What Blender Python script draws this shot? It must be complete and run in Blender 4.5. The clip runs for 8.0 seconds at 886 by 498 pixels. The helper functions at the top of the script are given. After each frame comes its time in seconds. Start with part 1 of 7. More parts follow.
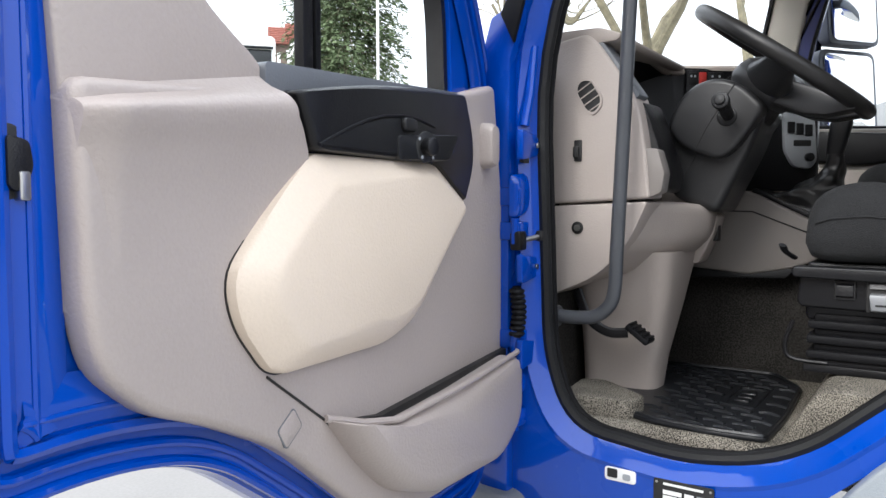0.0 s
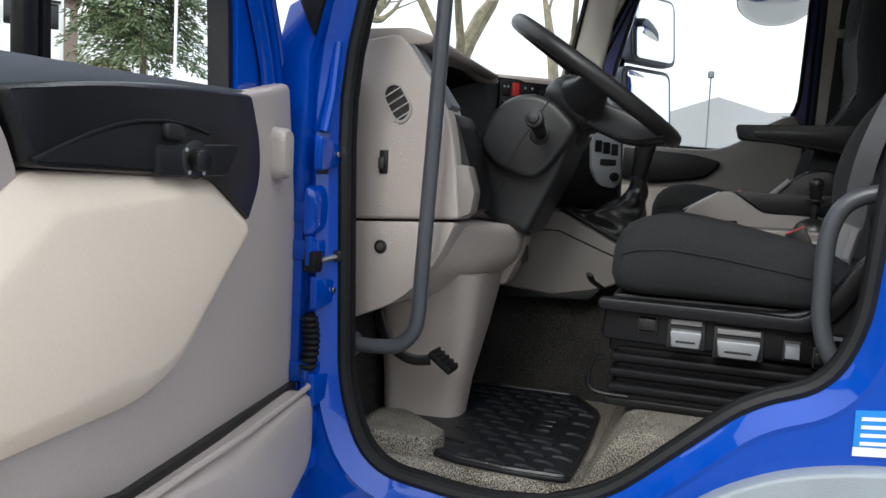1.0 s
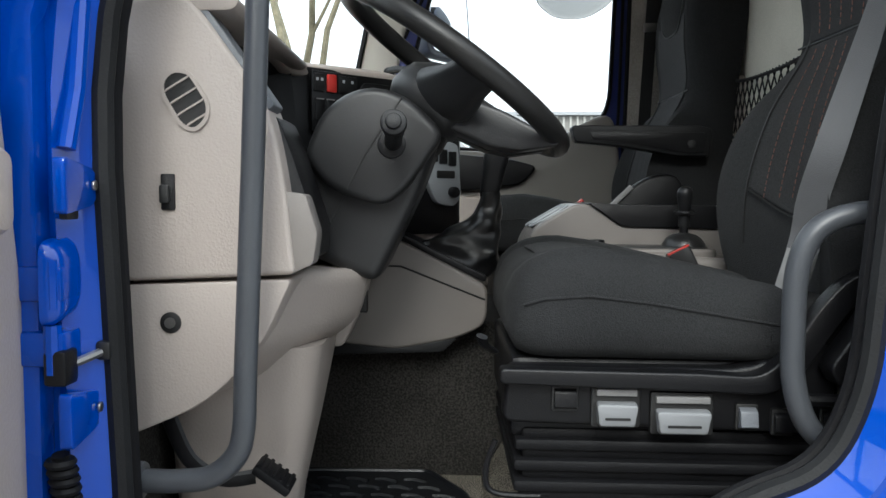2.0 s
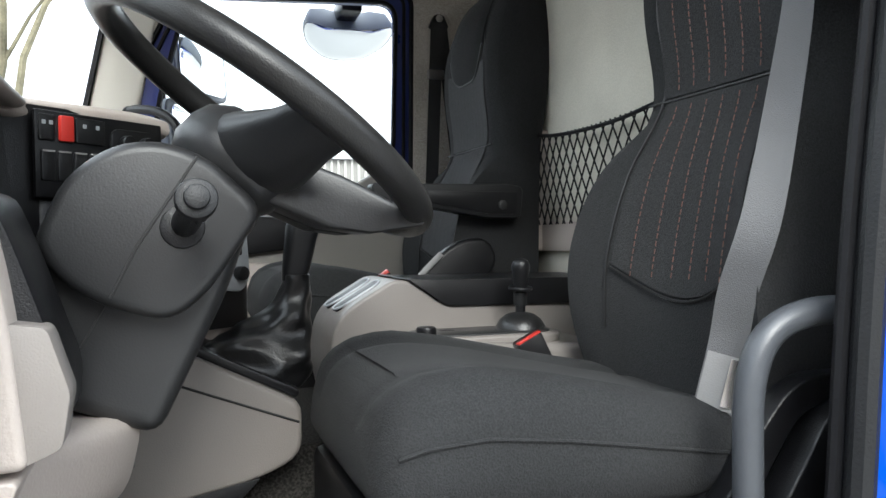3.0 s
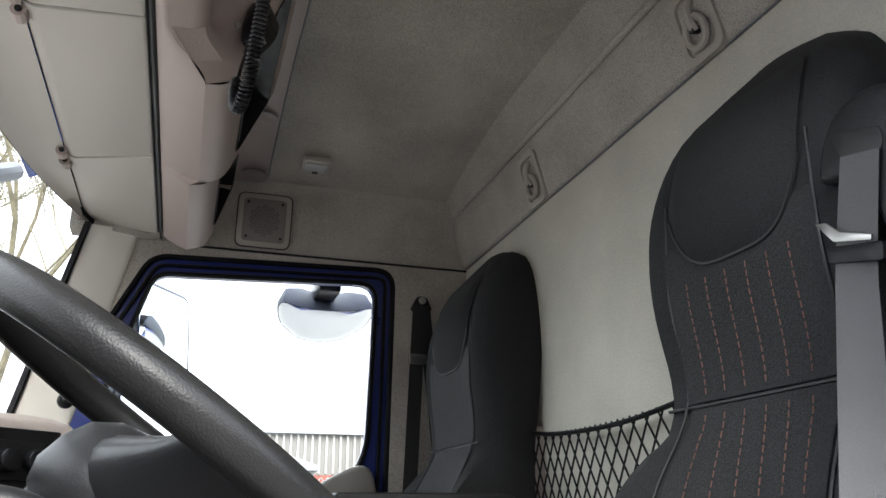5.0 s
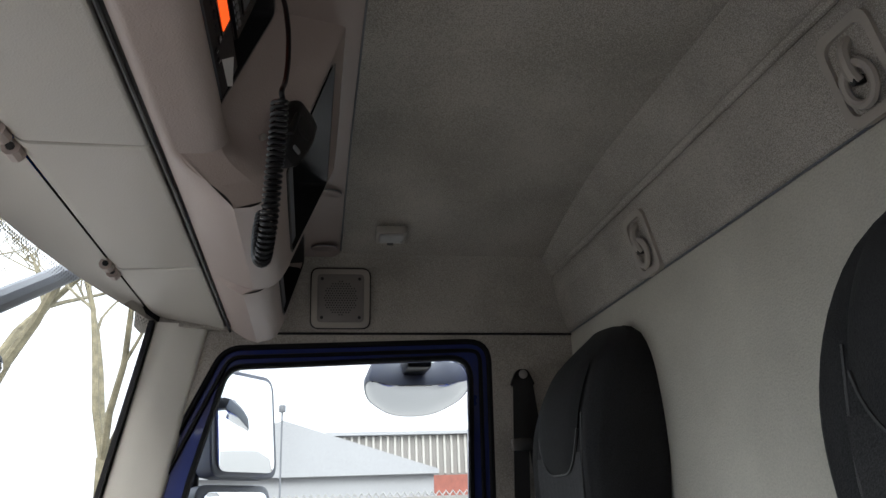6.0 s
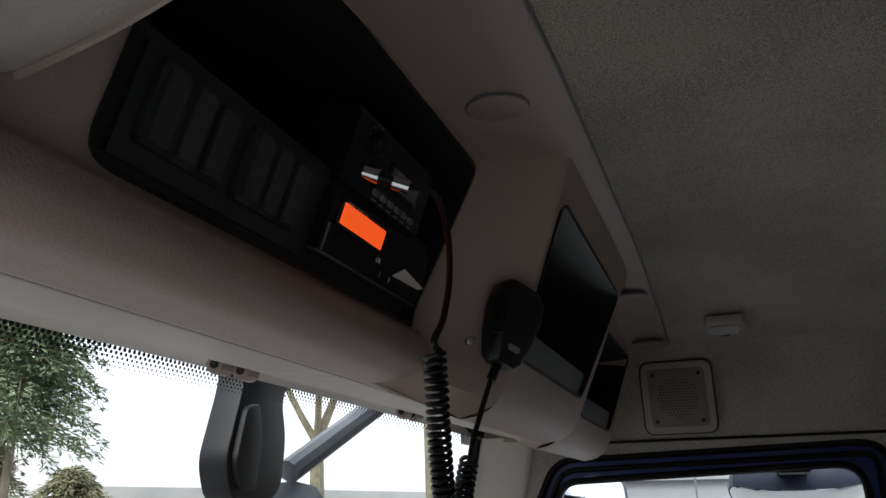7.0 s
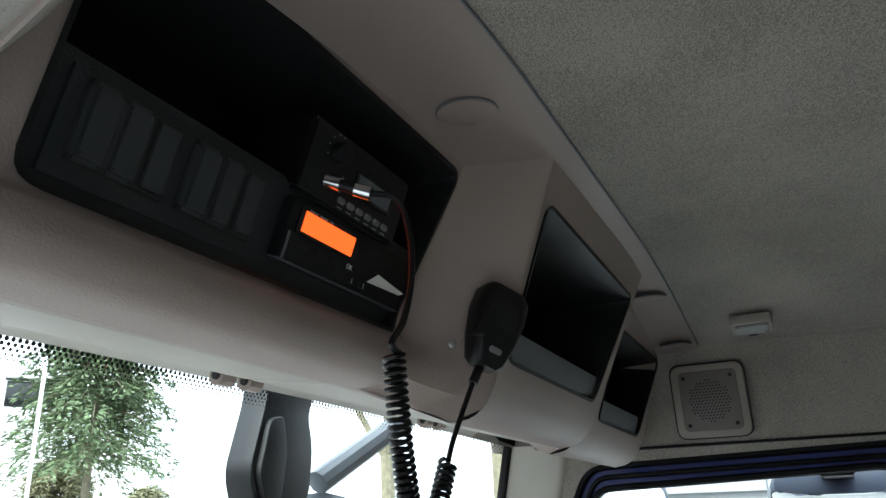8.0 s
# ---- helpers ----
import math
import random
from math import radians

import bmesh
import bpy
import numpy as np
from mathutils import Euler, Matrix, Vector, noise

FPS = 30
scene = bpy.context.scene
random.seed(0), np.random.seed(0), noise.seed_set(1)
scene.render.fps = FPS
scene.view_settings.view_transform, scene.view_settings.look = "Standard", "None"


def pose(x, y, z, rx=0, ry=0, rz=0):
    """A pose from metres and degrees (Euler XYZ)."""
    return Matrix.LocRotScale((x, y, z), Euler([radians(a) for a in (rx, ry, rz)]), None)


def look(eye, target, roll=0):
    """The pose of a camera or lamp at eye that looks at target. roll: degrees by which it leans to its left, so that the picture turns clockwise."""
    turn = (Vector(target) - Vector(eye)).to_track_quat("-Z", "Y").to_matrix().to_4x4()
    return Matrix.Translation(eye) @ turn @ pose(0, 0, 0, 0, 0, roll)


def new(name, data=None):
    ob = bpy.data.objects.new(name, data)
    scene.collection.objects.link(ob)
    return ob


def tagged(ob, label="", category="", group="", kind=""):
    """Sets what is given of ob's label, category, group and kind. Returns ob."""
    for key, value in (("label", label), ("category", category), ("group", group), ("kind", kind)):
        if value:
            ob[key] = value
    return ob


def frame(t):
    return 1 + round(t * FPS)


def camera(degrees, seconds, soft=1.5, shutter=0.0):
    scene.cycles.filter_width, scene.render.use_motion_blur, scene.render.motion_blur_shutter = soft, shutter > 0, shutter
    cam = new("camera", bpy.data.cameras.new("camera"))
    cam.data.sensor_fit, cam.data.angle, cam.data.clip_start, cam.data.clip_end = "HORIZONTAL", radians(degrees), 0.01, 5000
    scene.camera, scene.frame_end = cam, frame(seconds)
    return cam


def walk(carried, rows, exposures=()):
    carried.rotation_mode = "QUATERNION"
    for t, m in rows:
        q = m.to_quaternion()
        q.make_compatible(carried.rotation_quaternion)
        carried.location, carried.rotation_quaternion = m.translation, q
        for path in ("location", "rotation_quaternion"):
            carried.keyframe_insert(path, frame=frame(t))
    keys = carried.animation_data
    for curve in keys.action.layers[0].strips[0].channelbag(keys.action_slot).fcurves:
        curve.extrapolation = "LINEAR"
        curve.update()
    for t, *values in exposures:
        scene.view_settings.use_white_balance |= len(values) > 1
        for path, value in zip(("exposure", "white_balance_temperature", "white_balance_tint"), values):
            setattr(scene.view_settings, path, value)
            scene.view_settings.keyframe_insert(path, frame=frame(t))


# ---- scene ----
cam = camera(60.0, 8.0)
EXPOSURES = [(0.0, 0.9, 6250, 10), (0.5, 0.68, 6250, 9), (1.0, 0.5, 6200, 7), (2.5, 1.18, 6150, 4), (3.0, 1.65, 6150, 5), (3.5, 2.28, 6200, 7), (4.2, 2.15, 6250, 8), (5.5, 1.25, 6300, 9), (6.0, 1.0, 6250, 9), (6.5, 0.75, 6200, 8), (7.0, 0.5, 6200, 9), (7.5, 1.15, 5950, 4), (8.0, 1.65, 5800, -2)]
PATH = [
    (0, (-2.579, 0.417, 1.565), (-0.958, 1.582, 1.446), -0.1),
    (0.5, (-2.554, 0.418, 1.583), (-0.882, 1.508, 1.451), 0.9),
    (1, (-2.39, 0.493, 1.635), (-0.535, 1.225, 1.484), 2.7),
    (1.2, (-2.286, 0.575, 1.645), (-0.375, 1.142, 1.492), 2.9),
    (2.3, (-1.812, 0.837, 1.702), (0.184, 0.767, 1.599), -0.4),
    (2.5, (-1.733, 0.847, 1.713), (0.255, 0.641, 1.636), -0.4),
    (3, (-1.532, 0.93, 1.759), (0.379, 0.342, 1.73), -0.9),
    (3.5, (-1.461, 0.993, 1.79), (0.385, 0.241, 1.945), -1.1),
    (3.6, (-1.462, 0.973, 1.809), (0.381, 0.23, 2.036), -0.3),
    (4, (-1.475, 0.994, 1.813), (0.308, 0.235, 2.31), -0.4),
    (4.2, (-1.458, 0.965, 1.815), (0.308, 0.223, 2.392), -0.5),
    (5.5, (-1.212, 0.806, 1.927), (0.607, 0.291, 2.581), -1.0),
    (6, (-1.137, 0.756, 2.14), (0.729, 0.423, 2.779), -2.1),
    (6.5, (-1.081, 0.635, 2.271), (0.796, 0.873, 2.918), -2.3),
    (7, (-0.955, 0.563, 2.46), (0.823, 1.223, 3.093), -0.9),
    (7.5, (-0.901, 0.494, 2.431), (0.825, 1.252, 3.098), -1.7),
    (8, (-0.925, 0.476, 2.445), (0.78, 1.278, 3.116), -1.6),
]
walk(cam, [(t, look(eye, target, roll)) for t, eye, target, roll in PATH], exposures=EXPOSURES)

# ---- world and light ----
world = bpy.data.worlds.new("overcast")
scene.world = world
world.use_nodes = True
wn, wl = world.node_tree.nodes, world.node_tree.links
sky = wn.new("ShaderNodeTexSky")
sky.sky_type = 'NISHITA'
sky.sun_disc = False
sky.sun_elevation, sky.sun_rotation = radians(37), radians(278)
sky.air_density, sky.dust_density, sky.ozone_density = 1.0, 6.0, 1.0
cloud = wn.new("ShaderNodeMix")
cloud.data_type = 'RGBA'
cloud.inputs["Factor"].default_value = 0.85
cloud.inputs["B"].default_value = (11.0, 11.4, 12.0, 1)
wl.new(sky.outputs[0], cloud.inputs["A"])
# an overcast dome: half as bright at the horizon as overhead
way_up, parts_of = wn.new("ShaderNodeTexCoord"), wn.new("ShaderNodeSeparateXYZ")
dome = wn.new("ShaderNodeMapRange")
dome.inputs[3].default_value, dome.inputs[4].default_value = 0.68, 1.36
dimmed = wn.new("ShaderNodeVectorMath")
dimmed.operation = 'SCALE'
wl.new(way_up.outputs["Generated"], parts_of.inputs[0])
wl.new(parts_of.outputs["Z"], dome.inputs[0])
wl.new(cloud.outputs["Result"], dimmed.inputs[0])
wl.new(dome.outputs[0], dimmed.inputs["Scale"])
wl.new(dimmed.outputs[0], wn["Background"].inputs["Color"])
wn["Background"].inputs["Strength"].default_value = 0.13
sun_data = bpy.data.lights.new("sun", 'SUN')
sun_data.energy, sun_data.angle, sun_data.color = 1.3, radians(30), (1.0, 0.97, 0.92)
sun = new("sun", sun_data)
sun.matrix_world = look((-6, 0.8, 4.5), (0, 0, 0))


# ---- materials ----
def material(name, colour, rough=0.5, metal=0.0, vary=0.08, scale=6.0, grain=0.0, grain_scale=400.0, coat=0.0, spec=0.5, spread=0.0, sheen=0.0, nap=0.45):
    """A painted, moulded or woven surface: a slow blotch and a fine grain in colour, roughness and relief."""
    m = bpy.data.materials.new(name)
    m.use_nodes = True
    n, l = m.node_tree.nodes, m.node_tree.links
    b = n["Principled BSDF"]
    co = n.new("ShaderNodeTexCoord")
    slow = n.new("ShaderNodeTexNoise")
    slow.inputs["Scale"].default_value, slow.inputs["Detail"].default_value = scale, 5
    fine = n.new("ShaderNodeTexNoise")
    fine.inputs["Scale"].default_value, fine.inputs["Detail"].default_value = grain_scale, 2
    l.new(co.outputs["Object"], slow.inputs["Vector"])
    l.new(co.outputs["Object"], fine.inputs["Vector"])
    both = n.new("ShaderNodeMath")
    both.operation = 'MULTIPLY_ADD'
    both.inputs[1].default_value = nap
    l.new(fine.outputs["Fac"], both.inputs[0])
    l.new(slow.outputs["Fac"], both.inputs[2])
    ramp = n.new("ShaderNodeMapRange")
    ramp.inputs[1].default_value, ramp.inputs[2].default_value = 0.5 + 0.5 * nap - 0.3, 0.5 + 0.5 * nap + 0.3
    ramp.inputs[3].default_value, ramp.inputs[4].default_value = 1 - vary, 1 + vary
    l.new(both.outputs[0], ramp.inputs[0])
    tint = n.new("ShaderNodeVectorMath")
    tint.operation = 'SCALE'
    tint.inputs[0].default_value = colour
    out = ramp.outputs[0]
    if spread:
        info = n.new("ShaderNodeObjectInfo")
        each = n.new("ShaderNodeMapRange")
        each.inputs[3].default_value, each.inputs[4].default_value = 1 - spread, 1 + spread
        l.new(info.outputs["Random"], each.inputs[0])
        mul = n.new("ShaderNodeMath")
        mul.operation = 'MULTIPLY'
        l.new(out, mul.inputs[0])
        l.new(each.outputs[0], mul.inputs[1])
        out = mul.outputs[0]
    l.new(out, tint.inputs["Scale"])
    l.new(tint.outputs[0], b.inputs["Base Color"])
    worn = n.new("ShaderNodeMapRange")
    worn.inputs[1].default_value, worn.inputs[2].default_value = 0.3, 0.7
    worn.inputs[3].default_value, worn.inputs[4].default_value = max(0.02, rough * 0.85), min(1, rough * 1.15)
    l.new(slow.outputs["Fac"], worn.inputs[0])
    l.new(worn.outputs[0], b.inputs["Roughness"])
    b.inputs["Metallic"].default_value = metal
    b.inputs["Coat Weight"].default_value = coat
    b.inputs["Coat Roughness"].default_value = 0.04
    b.inputs["Specular IOR Level"].default_value = spec
    if sheen:
        b.inputs["Sheen Weight"].default_value = sheen
        b.inputs["Sheen Roughness"].default_value = 0.4
    if grain:
        bump = n.new("ShaderNodeBump")
        bump.inputs["Strength"].default_value, bump.inputs["Distance"].default_value = grain, 0.002
        l.new(fine.outputs["Fac"], bump.inputs["Height"])
        l.new(bump.outputs[0], b.inputs["Normal"])
    return m


BLUE = material("blue_paint", (0.0, 0.052, 0.38), 0.26, 0.0, 0.05, 3, coat=0.85, spec=0.12)
# the cab's blue again, darkened for the shaded inner side
SHADEBLUE = material("shaded_blue_paint", (0.008, 0.022, 0.15), 0.3, 0.0, 0.05, 3, coat=0.6)
TAUPE = material("grained_taupe_plastic", (0.40, 0.346, 0.315), 0.46, 0, 0.06, 4, 0.42, 190)
DASH = material("beige_dash_plastic", (0.385, 0.337, 0.302), 0.46, 0, 0.05, 4, 0.35, 260)
# dark trim; on the gear housing it is dash beige with shade mixed in
GEARTRIM = material("dark_trim_and_shaded_beige", (0.2, 0.18, 0.165), 0.5, 0, 0.05, 4, 0.25, 500)
CREAM = material("cream_vinyl", (0.74, 0.625, 0.50), 0.42, 0, 0.05, 3, 0.35, 220)
BLACK = material("black_plastic", (0.007, 0.007, 0.008), 0.36, 0, 0.15, 5, 0.3, 500, spec=0.32)
SOFTBLACK = material("charcoal_plastic", (0.010, 0.0103, 0.0112), 0.42, 0, 0.15, 5, 0.3, 500, spec=0.34)
CHARCOAL = material("grained_charcoal_plastic", (0.020, 0.0202, 0.021), 0.38, 0, 0.12, 5, 0.12, 420, spec=0.5)
SEALRUB = material("grey_black_seal_rubber", (0.013, 0.0135, 0.0142), 0.5, 0, 0.2, 8, 0.35, 260, spec=0.22)
WHEELRIM = material("worn_charcoal_leather", (0.02, 0.0195, 0.019), 0.36, 0, 0.18, 9, 0.2, 500, spec=0.32)
LEATHER = material("black_leather", (0.008, 0.008, 0.0085), 0.33, 0, 0.2, 8, 0.3, 300)
RUBBER = material("black_rubber", (0.007, 0.007, 0.008), 0.55, 0, 0.2, 8, 0.3, 300, spec=0.18)
MATRUB = material("dark_rubber_mat", (0.009, 0.010, 0.012), 0.36, 0, 0.25, 7, 0.25, 300)
BARGREY = material("grey_coated_steel", (0.055, 0.059, 0.066), 0.36, 0, 0.08, 6, 0.15, 500)
SILVER = material("silver_plastic", (0.25, 0.257, 0.265), 0.4, 0.3, 0.06, 6)
BLANK = material("charcoal_switch_plastic", (0.032, 0.035, 0.038), 0.4, 0, 0.1, 6, 0.3, 600)
CHROME = material("chrome", (0.75, 0.75, 0.76), 0.15, 1.0, 0.03, 8)
STEEL = material("plain_steel", (0.45, 0.44, 0.42), 0.35, 1.0, 0.12, 20)
FABRIC = material("black_woven_fabric", (0.021, 0.0215, 0.0222), 0.9, 0, 0.35, 5, 0.6, 420, spec=0.2, sheen=0.03, nap=1.4)
STRIPED = material("black_ribbed_fabric", (0.027, 0.0272, 0.028), 0.9, 0, 0.35, 5, 0.6, 420, spec=0.2, sheen=0.03, nap=1.4)
FABRIC2 = material("charcoal_striped_fabric", (0.05, 0.0505, 0.052), 0.9, 0, 0.35, 5, 0.6, 420, spec=0.2, sheen=0.03, nap=1.4)
fn, fk = FABRIC2.node_tree.nodes, FABRIC2.node_tree.links
wave = fn.new("ShaderNodeTexWave")
wave.wave_type, wave.bands_direction = 'BANDS', 'X'
wave.inputs["Scale"].default_value, wave.inputs["Distortion"].default_value = 13.0, 0.0
place = fn.new("ShaderNodeTexCoord")
fk.new(place.outputs["Object"], wave.inputs["Vector"])
stripe = fn.new("ShaderNodeMapRange")
stripe.inputs[3].default_value, stripe.inputs[4].default_value = 0.95, 1.06
fk.new(wave.outputs["Fac"], stripe.inputs[0])
tone = fn.new("ShaderNodeVectorMath")
tone.operation = 'SCALE'
pb_in = fn["Principled BSDF"].inputs["Base Color"]
fk.new(pb_in.links[0].from_socket, tone.inputs[0])
fk.new(stripe.outputs[0], tone.inputs["Scale"])
fk.new(tone.outputs[0], pb_in)
ORANGE = material("orange_thread", (0.10, 0.045, 0.033), 0.8, 0, 0.3, 20)
BELT = material("seat_belt_webbing", (0.074, 0.074, 0.0765), 0.45, 0, 0.1, 10, 0.5, 700)
BELT2 = material("black_webbing", (0.012, 0.012, 0.012), 0.7, 0, 0.1, 10, 0.5, 700)
CARPET = material("grey_brown_carpet", (0.165, 0.150, 0.124), 0.95, 0, 0.8, 9, 1.0, 380, spec=0.1, nap=4.0)
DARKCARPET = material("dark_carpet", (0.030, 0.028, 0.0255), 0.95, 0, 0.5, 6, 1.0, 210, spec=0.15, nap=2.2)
LINER = material("beige_headliner_felt", (0.41, 0.38, 0.335), 0.95, 0, 0.30, 5, 1.0, 520, spec=0.1, nap=2.4)
WALLFELT = material("pale_wall_felt", (0.56, 0.535, 0.46), 0.95, 0, 0.16, 4, 0.8, 300, spec=0.1, nap=0.8)
CONSOLE = material("taupe_overhead_plastic", (0.36, 0.293, 0.26), 0.48, 0, 0.05, 4, 0.3, 400)
FLAP = material("pale_grey_plastic", (0.40, 0.373, 0.328), 0.48, 0, 0.04, 4, 0.3, 400)
PALE = material("pale_pillar_trim", (0.82, 0.795, 0.72), 0.5, 0, 0.04, 4, 0.2, 450)
GREYPLASTIC = material("grey_moulded_plastic", (0.14, 0.15, 0.165), 0.5, 0, 0.1, 5, 0.3, 350)
LIGHTGREY = material("light_grey_trim", (0.33, 0.35, 0.37), 0.35, 0.1, 0.05, 5)
RED = material("red_plastic", (0.42, 0.025, 0.018), 0.4, 0, 0.05, 9)
MIDGREY = material("mid_grey_plastic", (0.20, 0.197, 0.195), 0.45, 0, 0.05, 5, 0.2, 500)
WHITE = material("white_sticker", (0.8, 0.8, 0.78), 0.5, 0, 0.03, 9)
STICKERBLUE = material("blue_sticker", (0.02, 0.22, 0.62), 0.45, 0, 0.05, 9)
INK = material("black_ink", (0.012, 0.012, 0.012), 0.5, 0, 0.05, 9)
DOORTRIM = material("mid_taupe_door_plastic", (0.24, 0.222, 0.2), 0.48, 0, 0.06, 4, 0.3, 400)
FASCIA = material("slate_fascia_plastic", (0.017, 0.020, 0.022), 0.42, 0, 0.1, 6, 0.3, 500, spec=0.4)
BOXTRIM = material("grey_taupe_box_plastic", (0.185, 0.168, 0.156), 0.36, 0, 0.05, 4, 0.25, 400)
TRIM = material("beige_trim_plastic", (0.37, 0.333, 0.288), 0.5, 0, 0.06, 5, 0.3, 400)
MIRROR = material("mirror_glass", (0.85, 0.87, 0.88), 0.03, 1.0, 0.01, 3)
LAMPGLASS = material("frosted_lamp_cover", (0.42, 0.43, 0.42), 0.3, 0, 0.05, 40)
SCREEN = material("dark_screen", (0.01, 0.012, 0.013), 0.15, 0, 0.1, 9)
PAPER = material("paper_roll", (0.82, 0.78, 0.72), 0.8, 0, 0.05, 9)

GLASS = bpy.data.materials.new("window_glass")
GLASS.use_nodes = True
gb = GLASS.node_tree.nodes["Principled BSDF"]
gb.inputs["Base Color"].default_value = (0.97, 0.99, 0.98, 1)
gb.inputs["Roughness"].default_value = 0.0
gb.inputs["IOR"].default_value = 1.015
gb.inputs["Transmission Weight"].default_value = 1.0

AMBER = bpy.data.materials.new("orange_lcd")
AMBER.use_nodes = True
ab = AMBER.node_tree.nodes["Principled BSDF"]
ab.inputs["Base Color"].default_value = (0.9, 0.16, 0.03, 1)
ab.inputs["Emission Color"].default_value = (1.0, 0.10, 0.012, 1)
ab.inputs["Emission Strength"].default_value = 0.55


# ---- building helpers ----
def thing(name, label, category, at=(0, 0, 0), group="", kind=""):
    ob = new(name)
    ob.empty_display_size = 0.05
    ob.location = at
    return tagged(ob, label, category, group, kind)


def part(name, bm, mat, parent=None, label="", smooth=True, angle=35):
    """Links a bmesh in world metres as one mesh under a thing or a part, or as a thing of its own."""
    bmesh.ops.remove_doubles(bm, verts=bm.verts, dist=1e-5)
    bmesh.ops.recalc_face_normals(bm, faces=bm.faces)
    me = bpy.data.meshes.new(name)
    if smooth:
        for e in bm.edges:
            e.smooth = len(e.link_faces) == 2 and e.calc_face_angle(0) < radians(angle)
        for f in bm.faces:
            f.smooth = True
    bm.to_mesh(me)
    bm.free()
    me.materials.append(mat)
    ob = new(name, me)
    if parent:
        ob.parent = parent
        if parent.type == 'EMPTY':
            ob.matrix_parent_inverse = Matrix.Translation(-parent.location)
    return tagged(ob, label)


def rounded(points, radius, steps=5):
    """A polygon with its corners rounded; radius is one number or one for each corner."""
    out, k = [], len(points)
    for i in range(k):
        p, a, b = Vector(points[i]), Vector(points[i - 1]), Vector(points[(i + 1) % k])
        r = radius[i] if isinstance(radius, (list, tuple)) else radius
        da, db = (a - p), (b - p)
        r = min(r, da.length * 0.49, db.length * 0.49)
        if r < 1e-4:
            out.append(p)
            continue
        s, e = p + da.normalized() * r, p + db.normalized() * r
        for j in range(steps + 1):
            t = j / steps
            out.append(s * (1 - t) ** 2 + p * 2 * t * (1 - t) + e * t * t)
    return out


def axes(axis):
    """Turns plan coordinates (a, b) and a depth into a place: x takes (y, z), y takes (x, z), z takes (x, y)."""
    if axis == 'x':
        return lambda a, b, d: Vector((d, a, b))
    if axis == 'y':
        return lambda a, b, d: Vector((a, d, b))
    return lambda a, b, d: Vector((a, b, d))


def prism(poly, axis, d0, d1, bevel=0.0, seg=2, bm=None, m=None):
    """A polygon drawn out along an axis, its edges bevelled."""
    b = bmesh.new()
    f = axes(axis)
    lo = [b.verts.new(f(p[0], p[1], d0)) for p in poly]
    hi = [b.verts.new(f(p[0], p[1], d1)) for p in poly]
    k = len(poly)
    b.faces.new(lo)
    b.faces.new(hi)
    for i in range(k):
        b.faces.new((lo[i], lo[(i + 1) % k], hi[(i + 1) % k], hi[i]))
    bmesh.ops.recalc_face_normals(b, faces=b.faces)
    if bevel:
        sharp = [e for e in b.edges if e.calc_face_angle(0) > radians(30)]
        bmesh.ops.bevel(b, geom=sharp, offset=bevel, segments=seg, affect='EDGES', profile=0.5, clamp_overlap=True)
    return joined(b, bm, m)


def joined(b, bm=None, m=None):
    if m is not None:
        b.transform(m)
    if bm is None:
        return b
    me = bpy.data.meshes.new("joining")
    b.to_mesh(me)
    b.free()
    bm.from_mesh(me)
    bpy.data.meshes.remove(me)
    return bm


def block(x0, x1, y0, y1, z0, z1, bevel=0.005, seg=2, bm=None, m=None):
    return prism([(x0, y0), (x1, y0), (x1, y1), (x0, y1)], 'z', z0, z1, bevel, seg, bm, m)


def pill(cx, cy, w, h, r=None, steps=4):
    """A rounded rectangle as a polygon."""
    return rounded([(cx - w / 2, cy - h / 2), (cx + w / 2, cy - h / 2), (cx + w / 2, cy + h / 2), (cx - w / 2, cy + h / 2)], min(w, h) * 0.3 if r is None else r, steps)


def plate(outer, holes, axis, d0, d1, bm=None, m=None):
    """A sheet with holes that go through it, of a true thickness."""
    b = bmesh.new()
    f = axes(axis)
    for d in (d0, d1):
        edges = []
        for loop in (outer, *holes):
            vs = [b.verts.new(f(p[0], p[1], d)) for p in loop]
            edges += [b.edges.new((vs[i], vs[(i + 1) % len(vs)])) for i in range(len(vs))]
        bmesh.ops.triangle_fill(b, edges=edges, use_beauty=True, use_dissolve=False)
    for loop in (outer, *holes):
        k = len(loop)
        lo = [b.verts.new(f(p[0], p[1], d0)) for p in loop]
        hi = [b.verts.new(f(p[0], p[1], d1)) for p in loop]
        for i in range(k):
            b.faces.new((lo[i], lo[(i + 1) % k], hi[(i + 1) % k], hi[i]))
    bmesh.ops.remove_doubles(b, verts=b.verts, dist=1e-5)
    return joined(b, bm, m)


def smooth_line(points, steps=8, closed=False):
    """A line that passes smoothly through the points."""
    p = [Vector(q) for q in points]
    k, out = len(p), []
    for i in range(k if closed else k - 1):
        a, b, c, d = (p[(i + j) % k] if closed else p[min(max(i + j, 0), k - 1)] for j in (-1, 0, 1, 2))
        for s in range(steps):
            t = s / steps
            out.append(0.5 * (2 * b + (c - a) * t + (2 * a - 5 * b + 4 * c - d) * t * t + (3 * b - a - 3 * c + d) * t ** 3))
    if not closed:
        out.append(p[-1])
    return out


